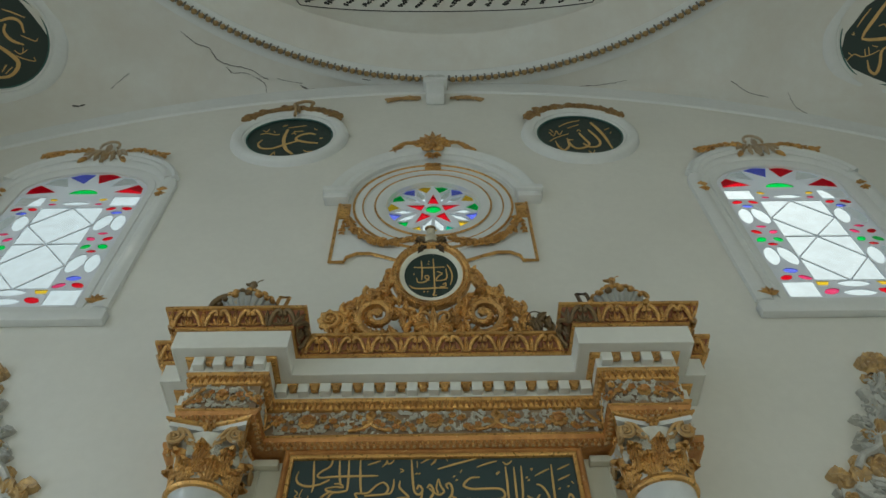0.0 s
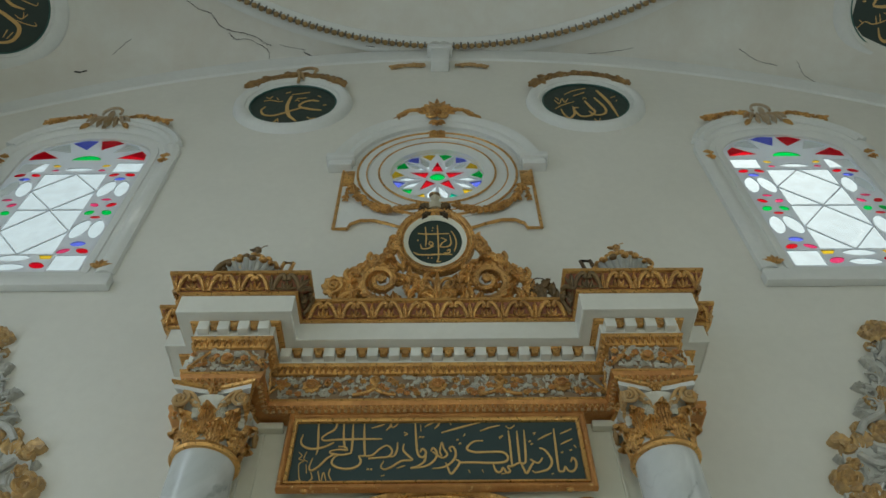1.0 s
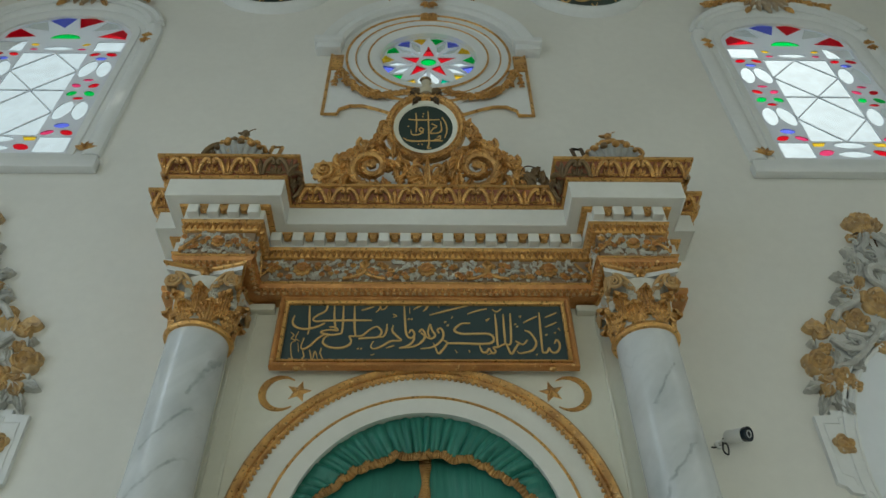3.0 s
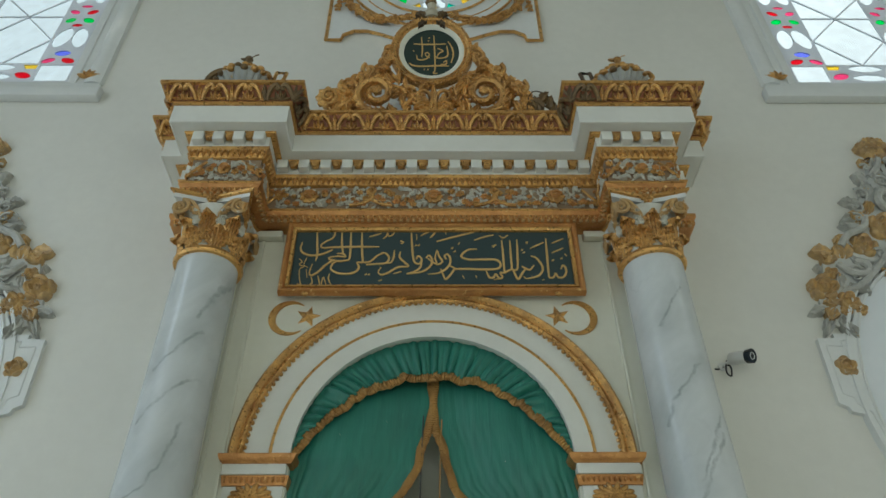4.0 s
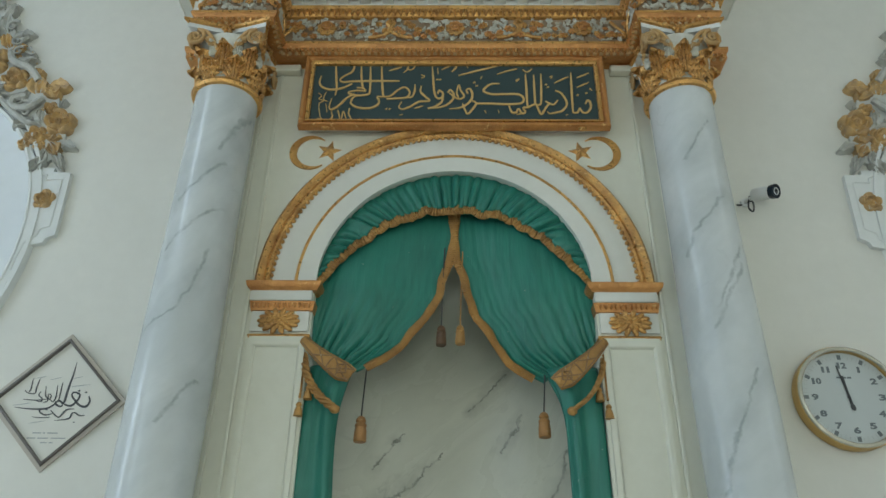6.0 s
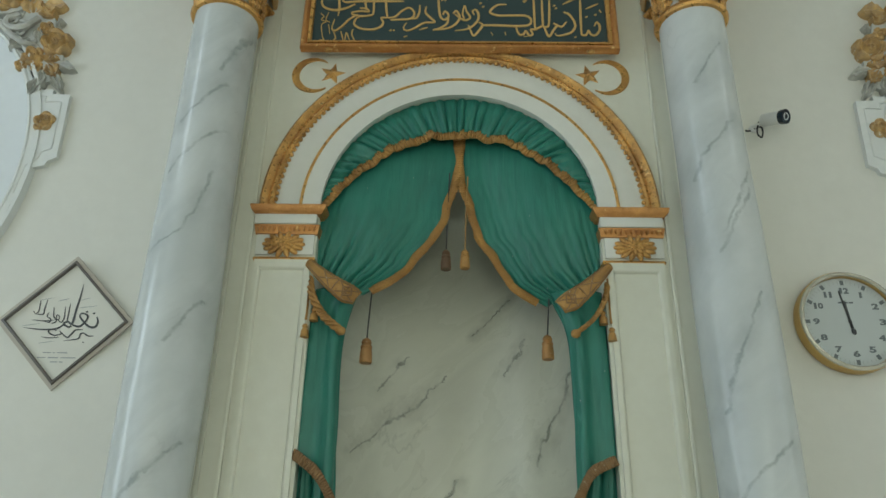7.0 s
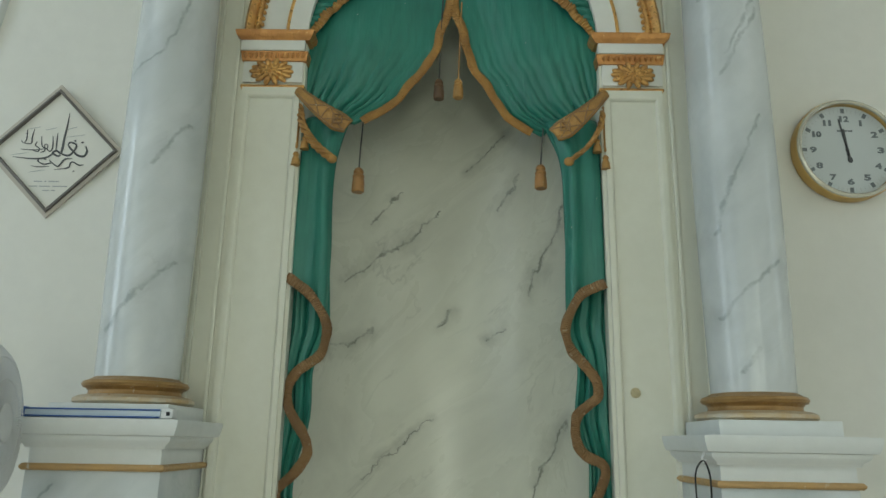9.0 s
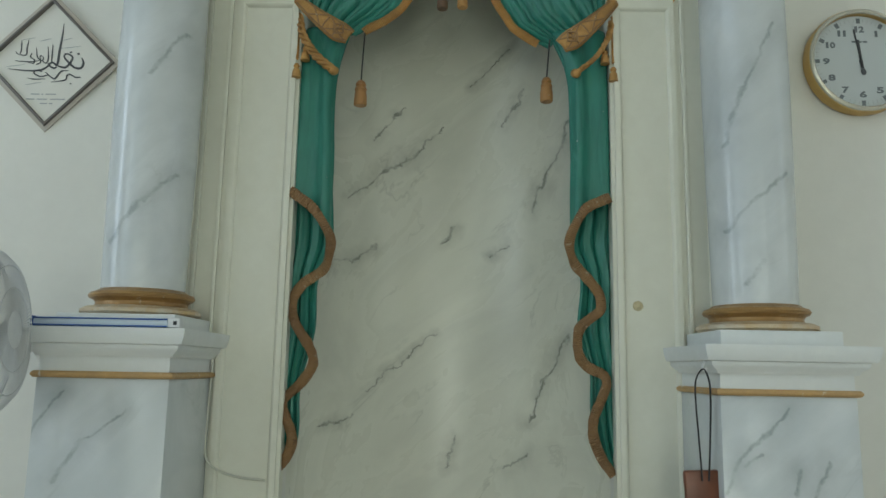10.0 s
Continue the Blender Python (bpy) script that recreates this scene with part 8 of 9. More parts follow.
INNER = {-1: [(-0.012, 3.79), (-0.03, 3.60), (-0.065, 3.44), (-0.112, 3.31), (-0.19, 3.19), (-0.28, 3.09), (-0.36, 3.035), (-0.44, 2.985)],
         1: [(0.0, 3.79), (0.02, 3.60), (0.055, 3.44), (0.098, 3.30), (0.16, 3.19), (0.23, 3.08), (0.31, 3.00), (0.41, 2.945)]}
for s in (-1, 1):
    edge_line = smooth_path([(x, 0, z) for x, z in INNER[s]], 8)

    def side_at(t, line):
        q = t * (len(line) - 1)
        i = min(int(q), len(line) - 2)
        return line[i].lerp(line[i + 1], q - i)

    def drape(u, v, s=s, edge_line=edge_line):
        outer = Vector((s * 0.668, 0, 3.52 - 0.43 * v))
        inner = side_at(v, edge_line) + Vector((0.006 * math.sin(21 * v + s) + 0.004 * math.sin(43 * v + 2 * s), 0, 0)) * math.sin(math.pi * min(1, v)) ** 0.5
        p = outer.lerp(inner, u)
        top = valance_edge(s * (1 - u)) + Vector((0, 0, 0.03))
        low = Vector((s * 0.672, 0, 3.085)).lerp(inner, u) if v < 1 else p
        lift = top - Vector((s * 0.668, 0, 3.52)).lerp(side_at(0, edge_line), u)
        p = p + lift * (1 - v) ** 2
        gather = v**1.5
        wave = math.sin(2 * math.pi * (6.2 * u + 0.5 * math.sin(4 * u + s) + 0.3 * math.sin(3 * v))) + 0.6 * math.sin(2 * math.pi * (13.7 * u + 0.6 * math.sin(7 * u) + 0.5 * v))
        y = 0.022 - 0.05 * math.sin(math.pi * min(1, 0.15 + u)) * math.sin(math.pi * min(1, 0.25 + 0.7 * v)) - wave * (0.0009 + 0.010 * gather * v) - 0.004 * math.sin(9 * u + 5 * v + 2 * math.sin(6 * v)) * math.sin(math.pi * v)
        return Vector((p.x, y + 0.02 * u, p.z))

    cloth("curtain_side", 130, 44, drape, GREEN, "green curtain drawn to the side")
    hem = [drape(1.0, k / 48) for k in range(46)]
    fringe_along("curtain_edge", hem, 0.038, 700.0, "gilt curtain edging", side=s, rib=0.5)

    # the fall below the tie: under layer, upper layer and the winding hem
    if s < 0:
        inner_fall = [(-0.45, 2.99), (-0.50, 2.80), (-0.512, 2.45), (-0.496, 2.18), (-0.497, 2.05), (-0.548, 1.90), (-0.549, 1.70), (-0.585, 1.54), (-0.60, 1.44), (-0.598, 1.315), (-0.612, 1.24), (-0.675, 1.16)]
        hem_fall = [(-0.675, 2.25), (-0.574, 2.175), (-0.512, 2.085), (-0.502, 2.025), (-0.528, 1.955), (-0.613, 1.890), (-0.652, 1.813), (-0.641, 1.735), (-0.603, 1.667), (-0.565, 1.609), (-0.560, 1.558), (-0.605, 1.490), (-0.659, 1.435), (-0.670, 1.395), (-0.645, 1.332), (-0.625, 1.267), (-0.647, 1.202), (-0.690, 1.150)]
    else:
        inner_fall = [(0.42, 2.95), (0.48, 2.78), (0.492, 2.45), (0.500, 2.20), (0.480, 2.07), (0.531, 1.932), (0.516, 1.734), (0.535, 1.64), (0.563, 1.54), (0.566, 1.38), (0.602, 1.235), (0.652, 1.16)]
        hem_fall = [(0.648, 2.238), (0.553, 2.192), (0.506, 2.120), (0.487, 2.052), (0.510, 1.994), (0.566, 1.929), (0.610, 1.864), (0.613, 1.791), (0.566, 1.749), (0.527, 1.708), (0.523, 1.636), (0.552, 1.585), (0.617, 1.550), (0.633, 1.503), (0.607, 1.432), (0.581, 1.369), (0.580, 1.307), (0.612, 1.223), (0.656, 1.160)]
    line = smooth_path([(x, 0, z) for x, z in inner_fall], 8)

    def fall(u, v, s=s, line=line):
        inner = side_at(v, line)
        x = s * (0.685 + 0.012 * v) * (1 - u) + inner.x * u
        wave = math.sin(2 * math.pi * 3.2 * u + 1.1 * math.sin(4 * v)) + 0.4 * math.sin(2 * math.pi * 7.4 * u)
        return Vector((x, 0.012 - 0.010 * wave, inner.z + (1 - u) * (3.0 - inner.z) * 0.0))

    cloth("under_fall", 36, 60, fall, GREEN, "hanging green folds")
    top_hem = smooth_path([(x, 0, z) for x, z in hem_fall[:4]], 8)

    def fall_front(u, v, s=s, line=line, top_hem=top_hem):
        low = side_at(u, top_hem)
        inner_x = side_at(min(1.0, v * 0.42), line).x
        x = (s * 0.64 * (1 - v) + low.x * v) * (1 - u) + (inner_x * (1 - v) + low.x * v) * u if u < 1 else inner_x * (1 - v) + low.x * v
        z = 2.99 * (1 - v) + low.z * v
        wave = math.sin(2 * math.pi * 1.6 * u + 2 * v)
        return Vector((x, -0.004 - 0.018 * min(1.0, 4 * v) - 0.012 * wave - 0.02 * math.sin(math.pi * u), z))

    cloth("front_fall", 24, 36, fall_front, GREEN, "smooth green front fold")
    ripple = smooth_path([(x, (-0.052 if k < 4 else -0.022) - 0.010 * math.sin(1.0 * k), z) for k, (x, z) in enumerate(hem_fall)], 8)
    fringe_along("winding_hem", ripple, 0.039, 1150.0, "brownish gilt hem", side=s, material=BROWN_HEM, rib=0.42)
    # tie band, rope and small tassels
    bm = bmesh.new()
    a, b = Vector((s * 0.672, 0, 3.10)), Vector((s * 0.440, 0, 2.935 if s < 0 else 2.905))

    def band(u, v, a=a, b=b, s=s):
        p = a.lerp(b, u)
        d = (b - a).normalized()
        o = Vector((d.z, 0, -d.x)) * (1 if s < 0 else -1)
        if o.z > 0:
            o = -o
        w = 0.030 + 0.058 * min(1.0, 1.25 * u) * (1 - 0.45 * max(0.0, u - 0.86) / 0.14)
        bulge = -0.055 - 0.05 * math.sin(math.pi * min(1, u * 0.8 + 0.1))
        return p + o * w * (v - 0.35) + Vector((0, bulge - 0.012 * math.sin(math.pi * v), -0.02 * math.sin(math.pi * u)))

    cloth("tie_band", 24, 8, band, FRINGE, "broad gilt tie band", 0.014)
    bm = bmesh.new()
    c = band(0.82, 0.45)
    for k in range(4):
        q = radians(45 + 90 * k)
        tube(bm, [c + Vector((0.028 * math.cos(q), -0.012, 0.028 * math.sin(q))), c + Vector((0.028 * math.cos(q + math.pi / 2), -0.012, 0.028 * math.sin(q + math.pi / 2)))], 0.004, 5)
    for v0, v1 in ((0.08, 0.08), (0.92, 0.92)):
        tube(bm, [band(k / 20, v0) + Vector((0, -0.009, 0)) for k in range(1, 21)], 0.0045, 5)
    for u0, u1, v0, v1 in ((0.62, 0.98, 0.1, 0.9), (0.62, 0.98, 0.9, 0.1), (0.8, 0.8, 0.05, 0.95), (0.6, 0.6, 0.1, 0.9), (0.3, 0.55, 0.1, 0.9), (0.3, 0.55, 0.9, 0.1)):
        tube(bm, [band(u0 + (u1 - u0) * k / 5, v0 + (v1 - v0) * k / 5) + Vector((0, -0.008, 0)) for k in range(6)], 0.0035, 5)
    part("tie_pattern", bm, BROWN_HEM, drapery, "raised crossed pattern and edging")
    rope = smooth_path([(s * 0.668, -0.05, 3.04), (s * 0.64, -0.085, 2.93), (s * 0.585, -0.095, 2.84), (s * 0.505, -0.08, 2.775)], 10)
    bm = bmesh.new()
    for w in range(3):
        pts = []
        for k, p in enumerate(rope):
            q = k * 0.75 + w * 2.09
            pts.append(p + Vector((0.008 * math.cos(q), 0.008 * math.sin(q), 0.008 * math.cos(q))))
        tube(bm, pts, 0.0095, 5)
    ball(bm, rope[-1], (0.022, 0.02, 0.02), 2)
    part("rope", bm, FRINGE, drapery, "twisted gilt rope")
    for x, z0, z1 in ((0.662, 3.03, 2.775), (0.628, 3.03, 2.85)):
        bm = bmesh.new()
        tube(bm, [(s * 0.665, -0.05, z0), (s * x, -0.075, z1 + 0.05)], 0.006, 5)
        lathe(bm, [(0.008, 0.06), (0.014, 0.05), (0.009, 0.042), (0.016, 0.03), (0.02, 0.0), (0.004, -0.002)], 12, (s * x, -0.075, z1 - 0.03))
        part("small_tassel", bm, FRINGE, drapery, "small gilt tassel")

DARK_TASSEL = paint("brown_tassel_paint", (0.16, 0.085, 0.035), (0.08, 0.05, 0.03), 0.5, 0.8, 50.0, 0.4)
GILT_TASSEL = paint("red_gilt_tassel_paint", (0.46, 0.245, 0.085), (0.26, 0.125, 0.045), 0.42, 0.8, 60.0, 0.6, 0.2, 12.0, (0.62, 0.56, 0.44))
for x, z, top, dark, big in ((-0.058, 3.155, 3.62, True, 1.0), (0.03, 3.16, 3.60, False, 0.95), (-0.405, 2.712, 2.99, False, 1.15), (0.398, 2.738, 2.97, False, 1.12)):
    tas = thing("tassel", (x, 0.04, z), "carved gilt wooden tassel hanging on a thin cord" if not dark else "dark brown carved tassel hanging on a thin cord", "tassel", "tassels of the niche")
    bm = bmesh.new()
    prof = [(0.006, 0.060), (0.013, 0.056), (0.018, 0.048), (0.020, 0.040), (0.016, 0.034), (0.021, 0.028), (0.022, 0.022), (0.0195, 0.018), (0.0225, 0.0), (0.0235, -0.036), (0.0205, -0.040)]
    seg = 28
    rows = [[bm.verts.new((x + big * r * (1 + (0.05 * math.cos(14 * 2 * math.pi * k / seg) if h < 0.03 else 0)) * math.cos(2 * math.pi * k / seg), 0.04 + big * r * math.sin(2 * math.pi * k / seg), z + big * h)) for k in range(seg)] for r, h in prof]
    for ra, rb in zip(rows, rows[1:]):
        for k in range(seg):
            bm.faces.new((ra[k], ra[(k + 1) % seg], rb[(k + 1) % seg], rb[k]))
    bm.faces.new(rows[0])
    bm.faces.new(rows[-1])
    part("bob", bm, DARK_TASSEL if dark else FRINGE if big < 1 else GILT_TASSEL, tas)
    bm = bmesh.new()
    tube(bm, [(x, 0.04, z + big * 0.05), (x + 0.004, 0.03, (z + top) / 2), (x + 0.012, 0.02, top)], 0.0035, 5)
    part("cord", bm, FRINGE if not dark and big < 1 else plain("dark_wire", (0.05, 0.05, 0.045), 0.6), tas, "thin cord")

# ------------------------------------------------------------------ things on the wall
clock = thing("wall_clock", (1.706, 0, 2.857), "round wall clock with pale dial in a brass coloured case", "clock")
cm = upright(1.706, 0, 2.857) @ Matrix.Scale(0.96, 4)
BRASS = paint("brass_plastic", (0.55, 0.36, 0.12), (0.40, 0.25, 0.08), 0.35, 0.5, 20.0, 0.05, 0.3)
bm = bmesh.new()
lathe(bm, [(0.222, 0.0), (0.236, 0.01), (0.238, 0.06), (0.23, 0.074), (0.217, 0.076), (0.213, 0.04)], 64, caps=False)
bm.transform(cm)
part("case", bm, BRASS, clock)
bm = bmesh.new()
sweep(bm, arc(0, 0, 0.212, 0, 355, 71), [(0.002, 0.068), (0.003, 0.078), (0.009, 0.083), (0.018, 0.078), (0.022, 0.066)], closed=True)
bm.transform(cm)
part("bezel", bm, plain("pale_chrome", (0.75, 0.72, 0.62), 0.25, 0.6), clock, "pale polished bezel")
bm = bmesh.new()
lathe(bm, [(0.212, 0.03), (0.212, 0.046)], 64)
bm.transform(cm)
part("dial", bm, paint("pale_grey_dial", (0.53, 0.57, 0.57), (0.47, 0.50, 0.50), 0.5, 0.3, 10.0, 0.02), clock, "pale grey dial", smooth=False)
INK = plain("dark_grey_ink", (0.07, 0.074, 0.078), 0.6)
PALE_MARK = plain("pale_grey_print", (0.36, 0.38, 0.38), 0.6)
SLATE = plain("slate_grey_print", (0.15, 0.17, 0.18), 0.6)
for k in range(1, 13):
    a = radians(90 - 30 * k)
    x, y = 0.15 * math.cos(a), 0.15 * math.sin(a)
    digits = str(k)
    w = 0.031 if k < 10 else 0.024
    for j, ch in enumerate(digits):
        wd = 0.012 if ch == "1" else w
        cx = x + (j - (len(digits) - 1) / 2) * 0.024
        written("numeral", ch, cx - wd / 2, cx + wd / 2, y - 0.0145, y + 0.0145, cm @ Matrix.Translation((0, 0, 0.046)), SLATE, clock, 0.001, 0.045)
for k in range(60):
    a = radians(6 * k)
    r0, r1, w = (0.178, 0.201, 0.017) if k % 5 == 0 else (0.183, 0.198, 0.0012)
    bm = bmesh.new()
    box(bm, r0, r1, -w / 2, w / 2, 0.046, 0.0468)
    bm.transform(cm @ Matrix.Rotation(a, 4, "Z"))
    part("hour_mark" if k % 5 == 0 else "minute_mark", bm, SLATE if k % 5 == 0 else PALE_MARK, clock, smooth=False)
for x0, x1 in ((-0.034, -0.012), (-0.008, 0.010), (0.014, 0.034)):
    bm = bmesh.new()
    box(bm, x0, x1, 0.088, 0.096, 0.046, 0.0466)
    bm.transform(cm)
    part("printed_bar", bm, SLATE, clock, smooth=False)
for name, a, ln, w in (("hour_hand", 95, 0.100, 0.011), ("minute_hand", 99, 0.150, 0.007)):
    bm = bmesh.new()
    box(bm, -0.03, ln, -w / 2, w / 2, 0.049, 0.0505)
    ball(bm, (0, 0, 0.05), (0.009, 0.009, 0.002), 2)
    if name == "minute_hand":
        ball(bm, (-0.048, 0, 0.05), (0.016, 0.012, 0.001), 2)
        box(bm, -0.05, 0.0, -0.006, 0.006, 0.049, 0.0505)
    bm.transform(cm @ Matrix.Rotation(radians(a), 4, "Z"))
    part(name, bm, INK, clock, smooth=False)

frame_thing = thing("framed_calligraphy", (-1.74, 0, 2.82), "square framed black calligraphy on cream paper, hung cornerwise", "framed picture")
fm = upright(-1.74, -0.012, 2.822, 3) @ pose(0, 0, 0, 0, 0, 45)
hs = 0.208
bm = bmesh.new()
sweep(bm, [(-hs, -hs), (-hs, hs), (hs, hs), (hs, -hs)], [(0.007, 0.0), (0.007, 0.014), (0.010, 0.022), (0.018, 0.024), (0.022, 0.0)], closed=True)
bm.transform(fm)
part("frame", bm, paint("dark_wood_frame", (0.15, 0.135, 0.125), (0.10, 0.09, 0.082), 0.35), frame_thing, "dark wooden frame")
bm = bmesh.new()
plate(bm, [(-hs - 0.009, -hs - 0.009), (hs + 0.009, -hs - 0.009), (hs + 0.009, hs + 0.009), (-hs - 0.009, hs + 0.009)], [[(-hs + 0.016, -hs + 0.016), (hs - 0.016, -hs + 0.016), (hs - 0.016, hs - 0.016), (-hs + 0.016, hs - 0.016)]], 0.0, 0.012)
bm.transform(fm)
part("mount", bm, paint("grey_linen_mount", (0.52, 0.48, 0.42), (0.44, 0.40, 0.34), 0.8), frame_thing, "grey linen mount", smooth=False)
bm = bmesh.new()
sweep(bm, [(-hs + 0.016, -hs + 0.016), (-hs + 0.016, hs - 0.016), (hs - 0.016, hs - 0.016), (hs - 0.016, -hs + 0.016)], [(-0.001, 0.004), (0.0, 0.014), (0.003, 0.014), (0.004, 0.004)], closed=True)
bm.transform(fm)
part("fillet", bm, BROWN_HEM, frame_thing, "thin gilt fillet")
bm = bmesh.new()
box(bm, -hs + 0.012, hs - 0.012, -hs + 0.012, hs - 0.012, 0.0, 0.006)
bm.transform(fm)
part("paper", bm, paint("cream_paper", (0.72, 0.71, 0.65), (0.66, 0.65, 0.59), 0.6, 0.3, 20.0, 0.02), frame_thing, "cream paper", smooth=False)
tm = upright(-1.74, -0.012, 2.822, 3) @ Matrix.Translation((0, 0, 0.0065))
FRAME_STROKES = [
    ("word", [(0.147, 0.024, 0.0075), (0.156, -0.002, 0.0140), (0.145, -0.025, 0.0159), (0.116, -0.023, 0.0140), (0.084, 0.003, 0.0131), (0.063, 0.028, 0.0103), (0.075, 0.041, 0.0103), (0.102, 0.028, 0.0121), (0.095, 0.001, 0.0140), (0.071, -0.023, 0.0140), (0.037, -0.017, 0.0112)]),
    ("word", [(0.051, 0.185, 0.0019), (0.048, 0.127, 0.0103), (0.040, 0.062, 0.0140), (0.036, 0.007, 0.0159), (0.031, -0.016, 0.0131)]),
    ("word", [(0.031, -0.016, 0.0121), (0.012, -0.001, 0.0121), (-0.008, -0.011, 0.0131), (0.018, -0.027, 0.0121), (0.031, -0.021, 0.0103)]),
    ("word", [(-0.005, -0.014, 0.0103), (-0.041, -0.036, 0.0121), (-0.111, -0.040, 0.0093), (-0.198, -0.032, 0.0028)]),
    ("word", [(0.006, 0.087, 0.0028), (0.006, 0.036, 0.0084), (0.006, -0.006, 0.0056)]),
    ("word", [(-0.016, 0.073, 0.0028), (-0.011, 0.019, 0.0084), (-0.020, -0.004, 0.0075), (-0.038, 0.006, 0.0056)]),
    ("word", [(-0.071, 0.069, 0.0028), (-0.062, 0.023, 0.0075), (-0.038, 0.008, 0.0065), (-0.036, 0.026, 0.0056), (-0.050, 0.029, 0.0056), (-0.047, -0.001, 0.0075), (-0.066, -0.010, 0.0047)]),
    ("word", [(-0.089, 0.043, 0.0047), (-0.095, 0.025, 0.0075), (-0.075, 0.010, 0.0075), (-0.080, -0.005, 0.0075), (-0.104, 0.000, 0.0047)]),
    ("word", [(-0.109, 0.105, 0.0028), (-0.115, 0.063, 0.0084), (-0.117, 0.034, 0.0075), (-0.154, 0.037, 0.0056), (-0.166, 0.049, 0.0047)]),
    ("word", [(-0.142, 0.102, 0.0028), (-0.141, 0.056, 0.0075), (-0.147, 0.040, 0.0056)]),
    ("word", [(-0.164, 0.006, 0.0028), (-0.102, 0.002, 0.0056), (-0.033, 0.010, 0.0028)]),
    ("word", [(0.147, -0.068, 0.0047), (0.123, -0.069, 0.0084), (0.097, -0.055, 0.0075), (0.083, -0.061, 0.0084), (0.078, -0.081, 0.0084), (0.048, -0.088, 0.0056), (0.009, -0.093, 0.0019)]),
    ("word", [(0.091, -0.038, 0.0028), (0.056, -0.041, 0.0084), (0.041, -0.058, 0.0093), (0.025, -0.077, 0.0093), (-0.001, -0.062, 0.0075), (-0.020, -0.046, 0.0047)]),
    ("word", [(-0.035, -0.044, 0.0056), (-0.063, -0.038, 0.0084), (-0.073, -0.052, 0.0084), (-0.042, -0.067, 0.0084), (-0.008, -0.060, 0.0056)]),
    ("word", [(-0.018, -0.078, 0.0028), (-0.069, -0.080, 0.0065), (-0.103, -0.075, 0.0019)]),
    ("dot", [(0.089, 0.047, 0.0047), (0.094, 0.048, 0.0121), (0.099, 0.050, 0.0047)]),
    ("dot", [(0.124, 0.040, 0.0047), (0.130, 0.041, 0.0121), (0.135, 0.043, 0.0047)]),
    ("dot", [(0.065, 0.040, 0.0037), (0.068, 0.041, 0.0075), (0.072, 0.043, 0.0037)]),
    ("dot", [(0.099, -0.100, 0.0037), (0.103, -0.099, 0.0065), (0.106, -0.098, 0.0037)]),
    ("dot", [(-0.145, 0.082, 0.0037), (-0.142, 0.084, 0.0075), (-0.138, 0.085, 0.0037)]),
]
for k, (name, stroke) in enumerate(FRAME_STROKES):
    bm = bmesh.new()
    pen_strokes(bm, [[(0.022 + 0.92 * (x - 0.022), 0.94 * y, 0.66 * w) for x, y, w in stroke]], 0.0, 0.0012 + 0.00008 * k)
    bm.transform(tm)
    part(name, bm, INK, frame_thing, "tapering black pen stroke", smooth=False)
for x0, x1, y in ((0.045, 0.09, 0.098), (0.04, 0.13, 0.062), (-0.13, -0.07, 0.098), (-0.05, 0.0, 0.094), (-0.19, -0.11, -0.022), (-0.1, -0.03, -0.1)):
    bm = bmesh.new()
    pen_strokes(bm, [[(x0, y, 0.001), ((x0 + x1) / 2, y + 0.006, 0.003), (x1, y + 0.012, 0.001)]], 0.0, 0.0006)
    bm.transform(tm)
    part("grey_line", bm, PALE_MARK, frame_thing, smooth=False)
for x0, x1, y in ((-0.072, -0.035, -0.143), (-0.027, -0.018, -0.143), (-0.008, 0.037, -0.143), (-0.092, -0.055, -0.165), (-0.045, 0.0, -0.165), (0.012, 0.076, -0.165), (-0.03, 0.0, -0.184), (0.008, 0.024, -0.184)):
    bm = bmesh.new()
    box(bm, x0, x1, y, y + 0.0045, 0.0, 0.0006)
    bm.transform(tm)
    part("small_writing_bar", bm, PALE_MARK, frame_thing, smooth=False)

cctv = thing("security_camera", (1.43, 0, 3.89), "white bullet camera with dark glass front on a wall arm", "camera")
PLASTIC = paint("white_plastic", (0.74, 0.75, 0.75), (0.62, 0.63, 0.63), 0.4, 0.3, 30.0, 0.02)
BLACK = plain("black_rubber", (0.015, 0.016, 0.018), 0.55)
bm = bmesh.new()
lathe(bm, [(0.022, 0.0), (0.022, 0.012), (0.012, 0.018)], 24)
bm.transform(upright(1.46, 0, 3.875))
tube(bm, [(1.46, -0.015, 3.875), (1.475, -0.06, 3.87), (1.50, -0.09, 3.875)], 0.009, 8)
part("arm", bm, PLASTIC, cctv)
axis = Vector((0.085, -0.12, -0.05)).normalized()
body = look((1.505, -0.075, 3.882), Vector((1.505, -0.075, 3.882)) + axis)
bm = bmesh.new()
lathe(bm, [(0.024, 0.03), (0.032, 0.02), (0.033, -0.085), (0.030, -0.09)], 28)
bm.transform(body)
part("housing", bm, PLASTIC, cctv, "white round housing")
bm = bmesh.new()
lathe(bm, [(0.034, -0.07), (0.036, -0.078), (0.036, -0.098), (0.031, -0.10), (0.027, -0.094)], 28)
bm.transform(body)
part("front", bm, plain("dark_blue_glass", (0.012, 0.022, 0.035), 0.12), cctv, "dark glass front")
bm = bmesh.new()
sweep(bm, arc(0, 0, 0.015, 0, 345, 23), [(0.0, -0.096), (0.0, -0.099), (0.003, -0.099), (0.003, -0.096)], closed=True)
bm.transform(body)
part("lens_ring", bm, PLASTIC, cctv, "pale ring round the lens")
bm = bmesh.new()
